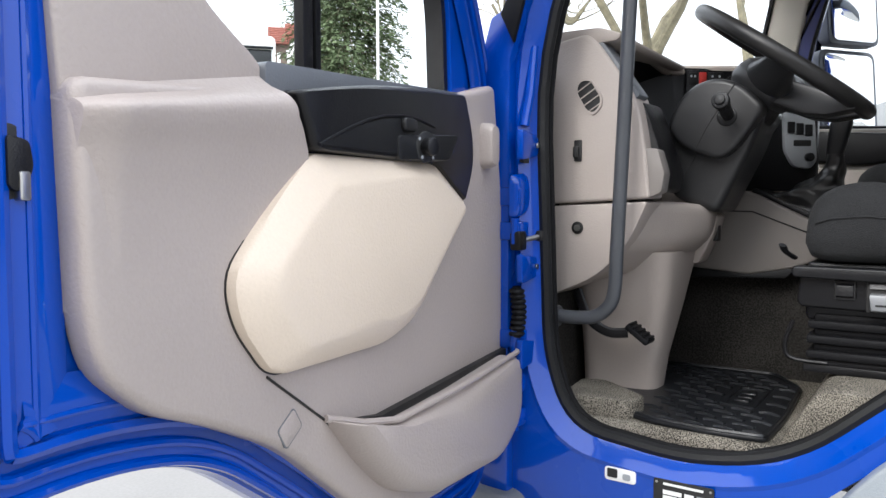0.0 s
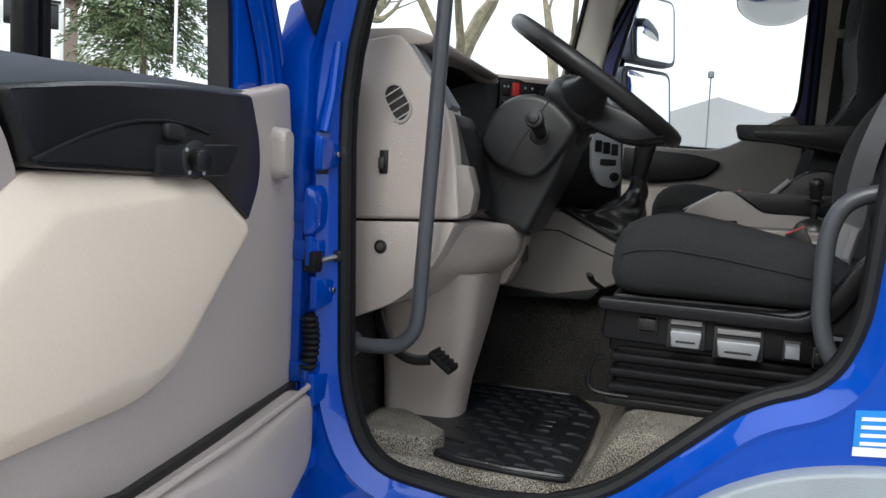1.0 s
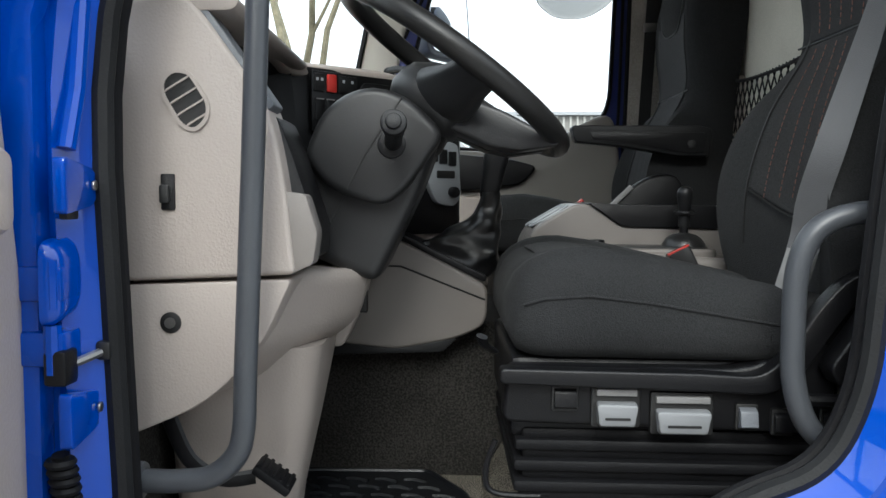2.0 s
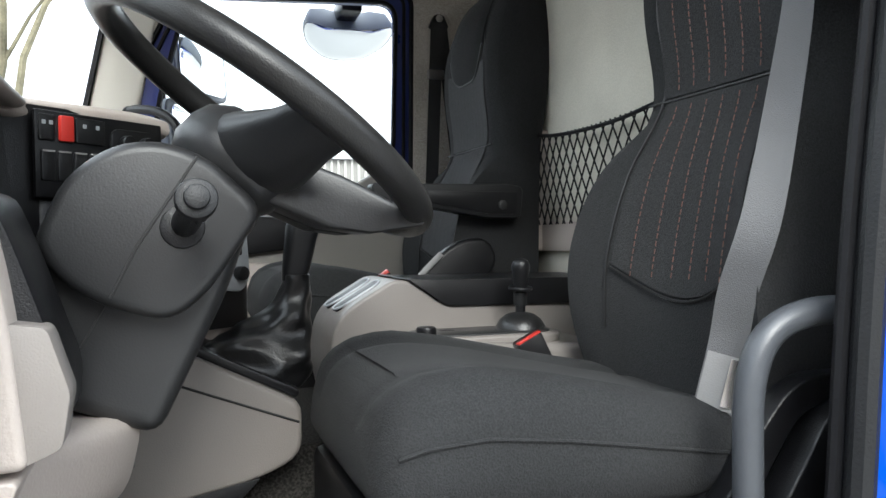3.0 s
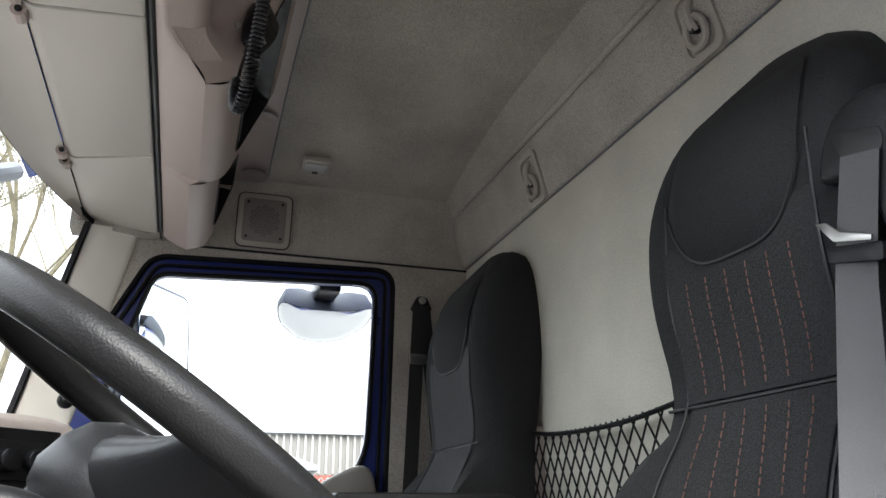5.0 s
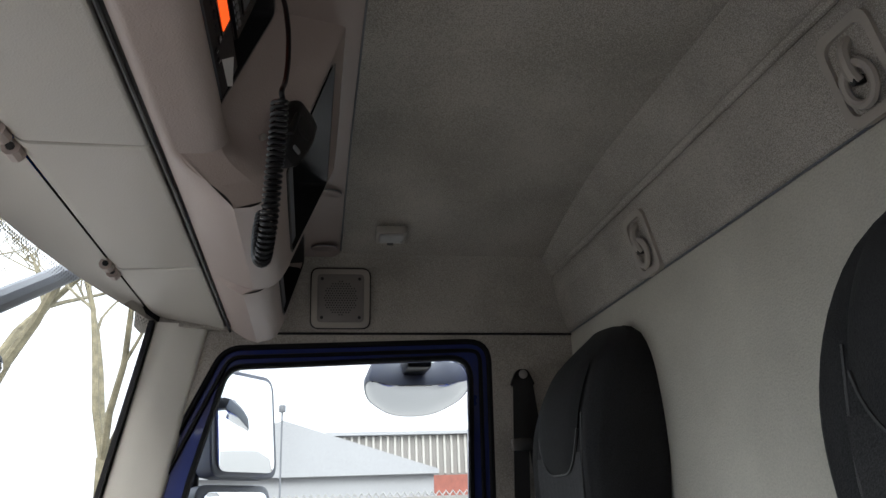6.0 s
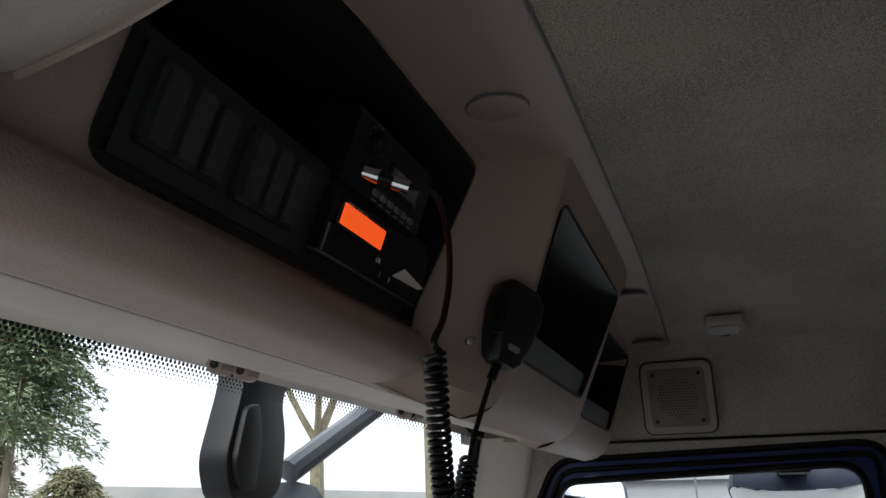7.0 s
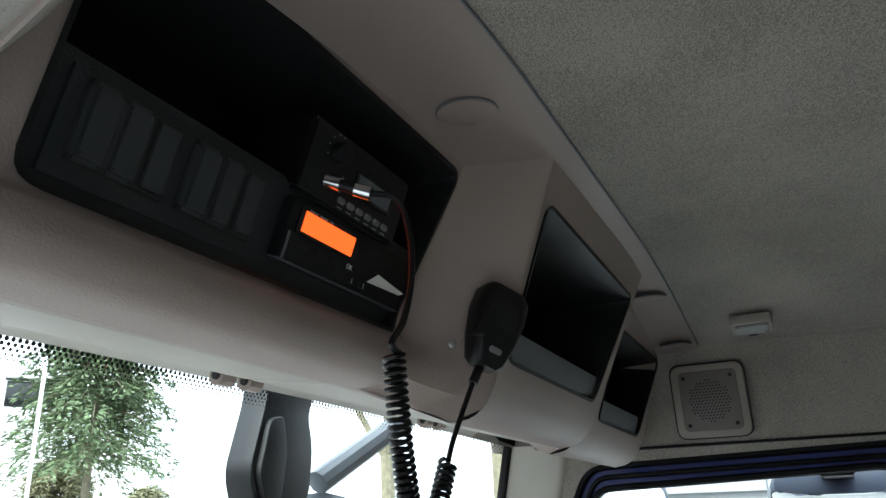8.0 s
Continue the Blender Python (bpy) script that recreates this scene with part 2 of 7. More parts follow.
def tube(line, radius, sides=12, closed=False, bm=None, flat=1.0, up=None, m=None, taper=None):
    """A round or flattened bar along a line."""
    b = bmesh.new()
    line = [Vector(q) for q in line]
    k, rings, side = len(line), [], None
    for i in range(k):
        a = line[(i - 1) % k] if closed or i else line[0]
        c = line[(i + 1) % k] if closed or i < k - 1 else line[-1]
        way = (c - a).normalized()
        if side is None:
            guess = Vector(up) if up else (Vector((0, 0, 1)) if abs(way.z) < 0.9 else Vector((1, 0, 0)))
            side = way.cross(guess).normalized()
        side = (side - way * side.dot(way)).normalized()
        over = side.cross(way).normalized()
        r = radius * (taper(i / max(1, k - 1)) if taper else 1)
        rings.append([b.verts.new(line[i] + (side * math.cos(q) + over * math.sin(q) * flat) * r) for q in (2 * math.pi * j / sides for j in range(sides))])
    for i in range(k if closed else k - 1):
        p, q = rings[i], rings[(i + 1) % k]
        for j in range(sides):
            b.faces.new((p[j], p[(j + 1) % sides], q[(j + 1) % sides], q[j]))
    if not closed:
        b.faces.new(rings[0])
        b.faces.new(rings[-1])
    return joined(b, bm, m)


def loft(rings, bm=None, m=None, caps=True):
    """A skin over rings of equal count."""
    b = bmesh.new()
    vs = [[b.verts.new(q) for q in ring] for ring in rings]
    k = len(vs[0])
    for p, q in zip(vs, vs[1:]):
        for j in range(k):
            b.faces.new((p[j], p[(j + 1) % k], q[(j + 1) % k], q[j]))
    if caps:
        b.faces.new(vs[0])
        b.faces.new(vs[-1])
    return joined(b, bm, m)


def disc(centre, way, radius, depth, sides=24, bm=None, bevel=0.0):
    """A short cylinder that rises from centre along way."""
    way = Vector(way).normalized()
    m = Matrix.Translation(centre) @ way.to_track_quat('Z', 'Y').to_matrix().to_4x4()
    poly = [(radius * math.cos(2 * math.pi * j / sides), radius * math.sin(2 * math.pi * j / sides)) for j in range(sides)]
    return prism(poly, 'z', 0, depth, bevel, 2, bm, m)


def sheet(fn, nu, nv, thick=0.0, bm=None):
    """A surface fn(u, v) for u and v from 0 to 1, made solid by a thickness."""
    b = bmesh.new()
    vs = [[b.verts.new(fn(i / nu, j / nv)) for j in range(nv + 1)] for i in range(nu + 1)]
    faces = [b.faces.new((vs[i][j], vs[i + 1][j], vs[i + 1][j + 1], vs[i][j + 1])) for i in range(nu) for j in range(nv)]
    if thick:
        bmesh.ops.solidify(b, geom=faces, thickness=thick)
    return joined(b, bm)


def inset(poly, d):
    """A polygon drawn in towards its middle by about d."""
    pts = [Vector(p) for p in poly]
    c = sum(pts, Vector((0, 0))) / len(pts)
    return [c + (p - c) * max(0.05, 1 - d / max(1e-6, (p - c).length)) for p in pts]


def lerp(a, b, t):
    return a + (b - a) * t


def lookup(table, t):
    """A value from rows of (t, value), straight between them."""
    if t <= table[0][0]:
        return table[0][1]
    for (a, p), (b, q) in zip(table, table[1:]):
        if t <= b:
            return p + (q - p) * (t - a) / (b - a)
    return table[-1][1]

# ---- the cab's structure ----
FLOOR = 1.055
APERTURE = rounded([(1.345, 1.20), (1.28, 1.045), (1.00, 1.015), (0.80, 1.055), (0.54, 1.285), (0.415, 1.326), (0.366, 1.435), (0.341, 1.75), (0.292, 2.10), (0.262, 2.565), (1.03, 2.565), (1.375, 2.02)],
                   [0.12, 0.10, 0.10, 0.10, 0.10, 0.07, 0.10, 0.15, 0.15, 0.09, 0.09, 0.3], 6)


def grown(poly, d):
    """A polygon pushed outward by d."""
    c, k, out = sum((Vector(p) for p in poly), Vector((0, 0))) / len(poly), len(poly), []
    area = sum(poly[i - 1][0] * poly[i][1] - poly[i][0] * poly[i - 1][1] for i in range(k))
    for i in range(k):
        a, b = Vector(poly[i - 1]), Vector(poly[(i + 1) % k])
        way = (b - a)
        side = Vector((way.y, -way.x)).normalized() * (1 if area > 0 else -1)
        out.append(Vector(poly[i]) + side * d)
    return out


SIDE = rounded([(1.50, 0.83), (0.98, 0.87), (0.82, 0.92), (0.62, 1.10), (0.42, 1.165), (-0.12, 1.18), (-0.12, 2.86), (0.92, 2.86), (1.12, 2.66), (1.44, 2.06), (1.50, 1.88)],
               [0.02, 0.1, 0.1, 0.12, 0.1, 0.02, 0.05, 0.2, 0.15, 0.15, 0.1], 5)

cab = thing("cab_shell", "blue painted steel truck cab side with open doorway", "cab wall", (-0.96, 0.6, 0.9), kind="structure")
part("side_panel", plate(SIDE, [grown(APERTURE, 0.055)], 'x', -1.0, -0.955), BLUE, cab)
ring = [grown(APERTURE, d) for d in (0.055, 0.045, 0.03, 0.012, 0.0)]
deep = (-1.0, -1.003, -0.985, -0.965, -0.955)
loops = [[Vector((x, p[0], p[1])) for p in r] for r, x in zip(ring, deep)]
part("door_rebate", loft(loops, caps=False), BLUE, cab)
loops = [[Vector((x, p[0], p[1])) for p in grown(APERTURE, d)] for x, d in ((-0.958, 0.014), (-0.958, 0.0), (-0.925, 0.0), (-0.918, 0.004), (-0.915, 0.03))]
part("inner_trim", loft(loops, caps=False), SOFTBLACK, cab, "charcoal trim lining the doorway")
part("door_seal", tube([(-0.955, p[0], p[1]) for p in grown(APERTURE, 0.002)], 0.0145, 8, closed=True, flat=1.0), SEALRUB, cab, "black rubber door seal")
part("inner_seal_lip", tube([(-0.925, p[0], p[1]) for p in grown(APERTURE, -0.002)], 0.009, 8, closed=True), RUBBER, cab, "black rubber lip")
b = prism([(1.30, 2.20), (1.36, 2.10), (1.40, 2.03), (1.47, 2.0), (1.50, 1.9), (1.50, 0.84), (1.42, 0.86), (1.415, 1.9), (1.37, 2.03)], 'x', -1.03, -0.99, 0.012, 2)
part("pillar_skin", b, BLUE, cab)

part("pillar_lining", prism(rounded([(0.32, 1.74), (0.29, 2.10), (0.262, 2.62), (0.0, 2.62), (0.0, 1.74)], 0.01, 2), 'x', -0.946, -0.922, 0.003), LINER, cab, "beige felt behind the door pillar")
part("pillar_lining", prism(rounded([(0.40, 1.10), (0.345, 1.43), (0.322, 1.735), (0.0, 1.735), (0.0, 1.10)], 0.01, 2), 'x', -0.946, -0.918, 0.003), SOFTBLACK, cab, "black plastic lining behind the door pillar")

# right side of the cab, with its own door in the opening
RFRAME = rounded([(1.20, 1.10), (0.30, 1.10), (0.275, 2.10), (0.265, 2.582), (0.985, 2.562), (1.24, 2.02)], [0.05, 0.05, 0.3, 0.07, 0.05, 0.2], 6)
RWIN = rounded([(1.075, 1.88), (0.52, 1.845), (0.345, 1.98), (0.325, 2.530), (0.968, 2.505), (1.066, 2.15)], [0.03, 0.22, 0.1, 0.06, 0.04, 0.1], 6)
right = thing("wall_right", "beige felt-lined side wall of the cab", "wall", (0.93, 0.6, 1.1), kind="structure")
part("wall_panel", plate(rounded([(1.45, 0.9), (-0.05, 0.9), (-0.05, 2.86), (0.92, 2.86), (1.09, 2.62), (1.265, 2.0), (1.45, 1.93)], 0.02, 2), [RFRAME], 'x', 0.905, 0.96), LINER, right)
part("seam_bead", tube([(0.902, 0.03, 2.592), (0.902, 0.86, 2.592)], 0.0035, 6), SOFTBLACK, right)
part("outer_skin", plate(rounded([(1.5, 0.85), (-0.1, 0.85), (-0.1, 2.87), (0.92, 2.87), (1.10, 2.64), (1.28, 2.0), (1.5, 1.92)], 0.02, 2), [grown(RFRAME, 0.004)], 'x', 0.962, 1.0), BLUE, right)

rdoor = thing("door_2", "closed cab door with blue window frame and beige panel", "door", (0.93, 0.7, 1.1), kind="structure")
# inner side of the frame: shade is put into its blue
part("window_frame", plate(grown(RFRAME, -0.004), [RWIN], 'x', 0.925, 0.965), SHADEBLUE, rdoor, "blue painted steel frame, coloured darker for inside shade")
for d, x, r in ((-0.004, 0.918, 0.010), (-0.030, 0.921, 0.006)):
    part("frame_seal", tube([(x, p[0], p[1]) for p in grown(RFRAME, d)], r, 6, closed=True), RUBBER, rdoor)
part("glass_seal", tube([(0.922, p[0], p[1]) for p in grown(RWIN, 0.002)], 0.008, 6, closed=True), RUBBER, rdoor)
g = part("pane", prism(grown(RWIN, 0.005), 'x', 0.944, 0.948), GLASS, rdoor)
g.visible_shadow = False
part("door_panel", prism(rounded([(1.18, 1.12), (0.33, 1.12), (0.31, 1.86), (0.34, 2.0), (0.45, 1.955), (0.60, 1.845), (1.14, 1.87)], [0.03, 0.03, 0.05, 0.08, 0.08, 0.1, 0.03], 5), 'x', 0.862, 0.924, 0.015, 3), DOORTRIM, rdoor)
part("handle_panel", prism(rounded([(1.13, 1.86), (1.10, 1.74), (0.86, 1.71), (0.66, 1.735), (0.60, 1.80), (0.72, 1.83)], 0.03, 4), 'x', 0.835, 0.868, 0.012, 3), BLACK, rdoor)
part("door_pad", prism(rounded([(1.10, 1.70), (0.70, 1.69), (0.55, 1.55), (0.60, 1.38), (0.95, 1.36), (1.12, 1.5)], 0.04, 4), 'x', 0.842, 0.868, 0.015, 3), DASH, rdoor)

# floor, tunnel, platform, firewall
fl = thing("floor", "grey-brown carpeted cab floor", "floor", (0, 0.8, 1.0), kind="structure")
part("floor_pan", block(-0.91, 0.91, -0.05, 1.55, FLOOR - 0.06, FLOOR, 0), CARPET, fl)
part("sill_carpet", prism([(-0.922, 1.0), (-0.922, 1.045), (-0.905, 1.060), (-0.89, 1.056), (-0.88, 1.0)], 'y', 0.5, 1.32, 0.004), CARPET, fl)
part("toe_carpet", prism(rounded([(-0.89, 1.34), (-0.72, 1.36), (-0.70, 1.30), (-0.815, 1.15), (-0.885, 1.17)], 0.02, 3), 'z', FLOOR - 0.01, FLOOR + 0.045, 0.02, 3), CARPET, fl)
part("seat_platform", prism(rounded([(0.845, 1.05), (0.765, 1.185), (0.0, 1.20), (0.0, 1.05)], [0.01, 0.03, 0.01, 0.01], 4), 'x', -0.895, -0.20, 0.02, 3), CARPET, fl)
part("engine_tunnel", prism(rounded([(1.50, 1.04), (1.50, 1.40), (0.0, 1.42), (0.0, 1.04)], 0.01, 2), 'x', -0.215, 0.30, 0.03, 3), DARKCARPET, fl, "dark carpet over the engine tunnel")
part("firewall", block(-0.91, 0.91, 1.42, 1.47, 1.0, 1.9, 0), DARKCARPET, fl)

back = thing("wall_back", "pale felt-covered rear wall of the cab", "wall", (0, 0, 1.8), kind="structure")
part("felt_panel", block(-0.96, 0.96, -0.03, 0.0, 1.0, 2.95, 0.002), WALLFELT, back)
part("lower_felt", block(-0.92, 0.92, 0.0, 0.034, 1.0, 2.596, 0.003), WALLFELT, back)
up = prism(rounded([(0.0, 2.60), (0.045, 2.598), (0.062, 2.66), (0.085, 2.76), (0.0, 2.82)], [0.0, 0.012, 0.03, 0.02, 0], 4), 'x', -0.9, 0.9, 0.004)
part("upper_moulding", up, LINER, back, "beige moulded trim above the seam")
part("ridge", tube([(-0.9, 0.088, 2.759), (0.86, 0.088, 2.759)], 0.009, 10), LINER, back)
part("seam_bead", tube([(-0.9, 0.036, 2.5965), (0.9, 0.036, 2.5965)], 0.002, 6), GREYPLASTIC, back)

ceil = bmesh.new()


def roof_z(x):
    return 2.868 - 0.07 * (max(0.0, abs(x) - 0.28) / 0.56) ** 1.5


sheet(lambda u, v: Vector((lerp(-0.84, 0.84, u), lerp(0.11, 0.687, v), roof_z(lerp(-0.84, 0.84, u)))), 24, 6, 0.008, bm=ceil)
for s in (-1, 1):
    sheet(lambda u, v: Vector((s * lookup([(0, 0.905), (0.25, 0.902), (0.5, 0.895), (0.7, 0.885), (0.85, 0.868), (1, 0.838)], u), lerp(0.03, 0.80, v), lookup([(0, 2.595), (0.5, 2.70), (0.7, 2.755), (0.85, 2.785), (1, 2.803)], u))), 10, 6, 0.006, bm=ceil)
sheet(lambda u, v: Vector((lerp(-0.86, 0.86, v), lookup([(0, 0.072), (0.5, 0.085), (1, 0.13)], u), lerp(2.70, roof_z(lerp(-0.8, 0.8, v)) + 0.002, u))), 6, 16, 0.006, bm=ceil)
block(-0.96, 0.96, -0.03, 1.2, 2.90, 2.93, 0.0, bm=ceil)
tagged(part("ceiling", ceil, LINER), "beige brushed felt headliner of the cab roof", "ceiling", kind="structure")

# windscreen surround, pillars, roof front
front = thing("windscreen_1", "wide curved truck windscreen with pale pillar trim", "windscreen", (0, 1.4, 2.0), kind="structure")


def screen(u, v):
    """u from the left pillar to the right, v from sill to roof."""
    x = lerp(-0.93, 0.93, u)
    bow = 1 - abs(x / 0.93) ** 3
    return Vector((x * (1 - 0.04 * v), lerp(1.27, 1.13, v) + bow * 0.20 + 0.04 * max(0.0, 1 - 2 * u) ** 2 * (1 - v), lerp(1.98, 2.61 + 0.07 * bow, v)))


pane = part("pane", sheet(screen, 24, 8, 0.005), GLASS, front)
pane.visible_shadow = False
for u, name in ((0.0, "pillar_trim"), (1.0, "pillar_trim")):
    s = -1 if u == 0 else 1
    rings = []
    for i in range(9):
        v = i / 8
        p = screen(u, v)
        w = lerp(0.075, 0.06, v) if s > 0 else -0.03
        rings.append([p + Vector((s * a, c, 0)) for a, c in rounded([(-0.045, 0.015), (0.03, 0.02), (0.035, -w - 0.05), (-0.005, -w - 0.045), (-0.035, -0.03)], 0.012, 3)])
    part(name, loft(rings), PALE, front, "pale plastic pillar trim")
    rings = [[q + Vector((-s * 0.012, 0.016, 0)) for q in (screen(u, v) + Vector((s * a, c, 0)) for a, c in ((-0.05, 0.0), (0.06, 0.005), (0.06, 0.03), (-0.05, 0.012)))] for v in (0, 0.25, 0.5, 0.75, 1)]
    part("pillar_band", loft(rings), BLACK, front)
part("top_band", sheet(lambda u, v: screen(u, lerp(0.985, 1.16, v)) + Vector((0, -0.009, 0)), 24, 4, 0.003), BLACK, front)
b = bmesh.new()
for i in range(190):
    for k in range(5):
        p, q = screen((i + 0.5 * (k % 2)) / 190, 0.980 - k * 0.0085), screen((i + 0.5 * (k % 2)) / 190, 0.99)
        n = Vector((0, -1, 0.12)).normalized()
        r = 0.0034 * (1 - 0.15 * k)
        e, f = Vector((1, 0, 0)), (q - p).normalized()
        b.faces.new([b.verts.new(p - n * -0.004 + (e * math.cos(a) + f * math.sin(a)) * r) for a in (0.0, 1.047, 2.094, 3.142, 4.189, 5.236)])
tagged(part("frit_dots", b, INK, front, "black printed dots"), kind="stuff")
part("roof_front", sheet(lambda u, v: Vector((lerp(-0.95, 0.95, u), lerp(1.33, 0.85, v), 2.765 + 0.145 * v + 0.03 * math.sin(v * math.pi))), 8, 6, 0.02), BLUE, front)
# filler blocks added above the flaps to keep outside light from leaking in
part("header_beam", block(-0.95, 0.95, 0.975, 1.16, 2.675, 2.90, 0.0), GREYPLASTIC, front)
part("header_end", block(0.862, 0.94, 0.90, 1.20, 2.60, 2.90, 0.004), LINER, front)
part("roof_skin", block(-0.985, 0.985, -0.11, 0.95, 2.932, 2.955, 0.008), BLUE, front)
part("front_panel", sheet(lambda u, v: Vector((lerp(-0.99, 0.99, u), 1.50 + 0.12 * (1 - abs(2 * u - 1) ** 3), lerp(0.45, 1.97, v))), 16, 4, 0.02), BLUE, front)
part("back_skin", block(-0.95, 0.985, -0.12, -0.045, 0.95, 2.93, 0.0), BLUE, back)

# ---- steering wheel and column ----
WC = Vector((-0.522, 0.912, 1.916))
WAY = Vector((0, math.cos(0.625), math.sin(0.625)))
UP = Vector((0, -math.sin(0.625), math.cos(0.625)))
X = Vector((1, 0, 0))
wheel = thing("steering_wheel", "worn charcoal leather steering wheel with wide spokes", "steering wheel", WC)
part("rim", tube([WC + (X * math.cos(q) + WAY * math.sin(q)) * 0.233 for q in (2 * math.pi * i / 64 for i in range(64))], 0.0195, 14, closed=True), WHEELRIM, wheel)


def on_wheel(a, c, h=0.0):
    return WC + X * a + WAY * c + UP * h


hub = [[on_wheel(p[0] * s, p[1] * s + dy, h) for p in pill(0, 0, 0.21, 0.15, 0.07, 6)] for s, h, dy in ((0.78, -0.112, -0.004), (0.95, -0.098, -0.003), (1.02, -0.080, -0.002), (1.0, -0.055, -0.004), (0.90, -0.034, -0.006), (0.68, -0.018, -0.010), (0.35, -0.011, -0.012))]
part("hub_pad", loft(hub), CHARCOAL, wheel)
for s in (-1, 1):
    rings = []
    for i in range(11):
        t = i / 10
        a, w = s * lerp(0.03, 0.226, t), lookup([(0, 0.066), (0.35, 0.060), (0.7, 0.042), (1, 0.034)], t)
        mid, h, k = lerp(-0.004, -0.055, t), lookup([(0, -0.058), (0.35, -0.052), (0.7, -0.026), (1, -0.002)], t), lookup([(0, 0.042), (0.35, 0.038), (0.7, 0.022), (1, 0.013)], t)
        rings.append([on_wheel(a, mid + w * math.cos(q), h + k * math.sin(q)) for q in (2 * math.pi * j / 20 for j in range(20))])
    part("spoke", loft(rings), CHARCOAL, wheel)
part("hub_seam", tube([on_wheel(lerp(-0.105, -0.02, t), lerp(-0.012, -0.012, t), lookup([(0, -0.066), (0.25, -0.042), (0.5, -0.026), (1, -0.0115)], t) + 0.0005) for t in (i / 10 for i in range(11))], 0.0016, 5), INK, wheel)
for s in (-1, 1):
    rings = []
    for i in range(9):
        t = i / 8
        c, w = lerp(-0.045, -0.222, t), lerp(0.045, 0.040, t)
        top, foot = lookup([(0, -0.034), (0.4, -0.016), (0.8, -0.008), (1, -0.002)], t), lookup([(0, -0.098), (0.5, -0.080), (0.75, -0.058), (1, -0.016)], t)
        rings.append([on_wheel(s * lerp(0.035, 0.075, t) + a, c, d) for a, d in rounded([(-w, foot), (w, foot), (w, top), (-w, top)], 0.008, 3)])
    part("lower_spoke", loft(rings), CHARCOAL, wheel)

column = thing("steering_column", "black plastic steering column shroud with indicator stalk", "steering column", (-0.5, 1.08, 1.6))
low = rounded([(1.20, 1.66), (1.16, 1.58), (1.045, 1.535), (0.965, 1.70), (0.93, 1.80), (1.00, 1.84), (1.16, 1.80)], [0.03, 0.03, 0.025, 0.03, 0.03, 0.04, 0.04], 4)
part("lower_shroud", prism(low, 'x', -0.605, -0.40, 0.03, 4), CHARCOAL, column)
upc = rounded([(1.165, 1.758), (1.135, 1.714), (1.096, 1.690), (1.03, 1.670), (0.99, 1.70), (0.925, 1.795), (0.985, 1.853), (1.035, 1.872), (1.085, 1.866), (1.135, 1.83)], [0.02, 0.03, 0.03, 0.03, 0.03, 0.025, 0.03, 0.03, 0.03, 0.04], 4)
part("upper_shroud", prism(upc, 'x', -0.645, -0.37, 0.035, 4), CHARCOAL, column)
part("shroud_seam", tube([(-0.6455, 0.998, 1.853), (-0.6455, 1.063, 1.753), (-0.6455, 1.09, 1.70)], 0.0016, 5), INK, column)
part("shroud_seam", tube([(-0.6055, 1.095, 1.695), (-0.6055, 1.135, 1.625)], 0.0016, 5), INK, column)
neck = [[on_wheel(p[0] * s, p[1] * s, h) for p in pill(0, 0, 0.15, 0.13, 0.05, 5)] for s, h in ((0.95, -0.17), (1.05, -0.13), (1.0, -0.10))]
part("collar", loft(neck), SOFTBLACK, column)
part("stalk_socket", disc((-0.636, 1.015, 1.775), (-1, 0, 0.05), 0.024, 0.012, 20, bevel=0.003), BLACK, column)
stalk = part("stalk", tube([(-0.64, 1.013, 1.778), (-0.69, 1.008, 1.787), (-0.735, 1.005, 1.796)], 0.015, 14), BLACK, column)
b = bmesh.new()
for i in range(14):
    q = 2 * math.pi * i / 14
    c = Vector((-0.72, 1.0055 + 0.0155 * math.cos(q), 1.793 + 0.0155 * math.sin(q)))
    tube([c, c + Vector((-0.025, -0.0015, 0.004))], 0.0022, 5, bm=b)
part("grip_ribs", b, BLACK, stalk)
part("stalk_ring", disc((-0.747, 1.004, 1.798), (-1, -0.03, 0.17), 0.0205, 0.018, 24, bevel=0.004), SOFTBLACK, stalk)
part("stalk_button", disc((-0.764, 1.0035, 1.801), (-1, -0.03, 0.17), 0.0125, 0.008, 20, bevel=0.003), SOFTBLACK, stalk)

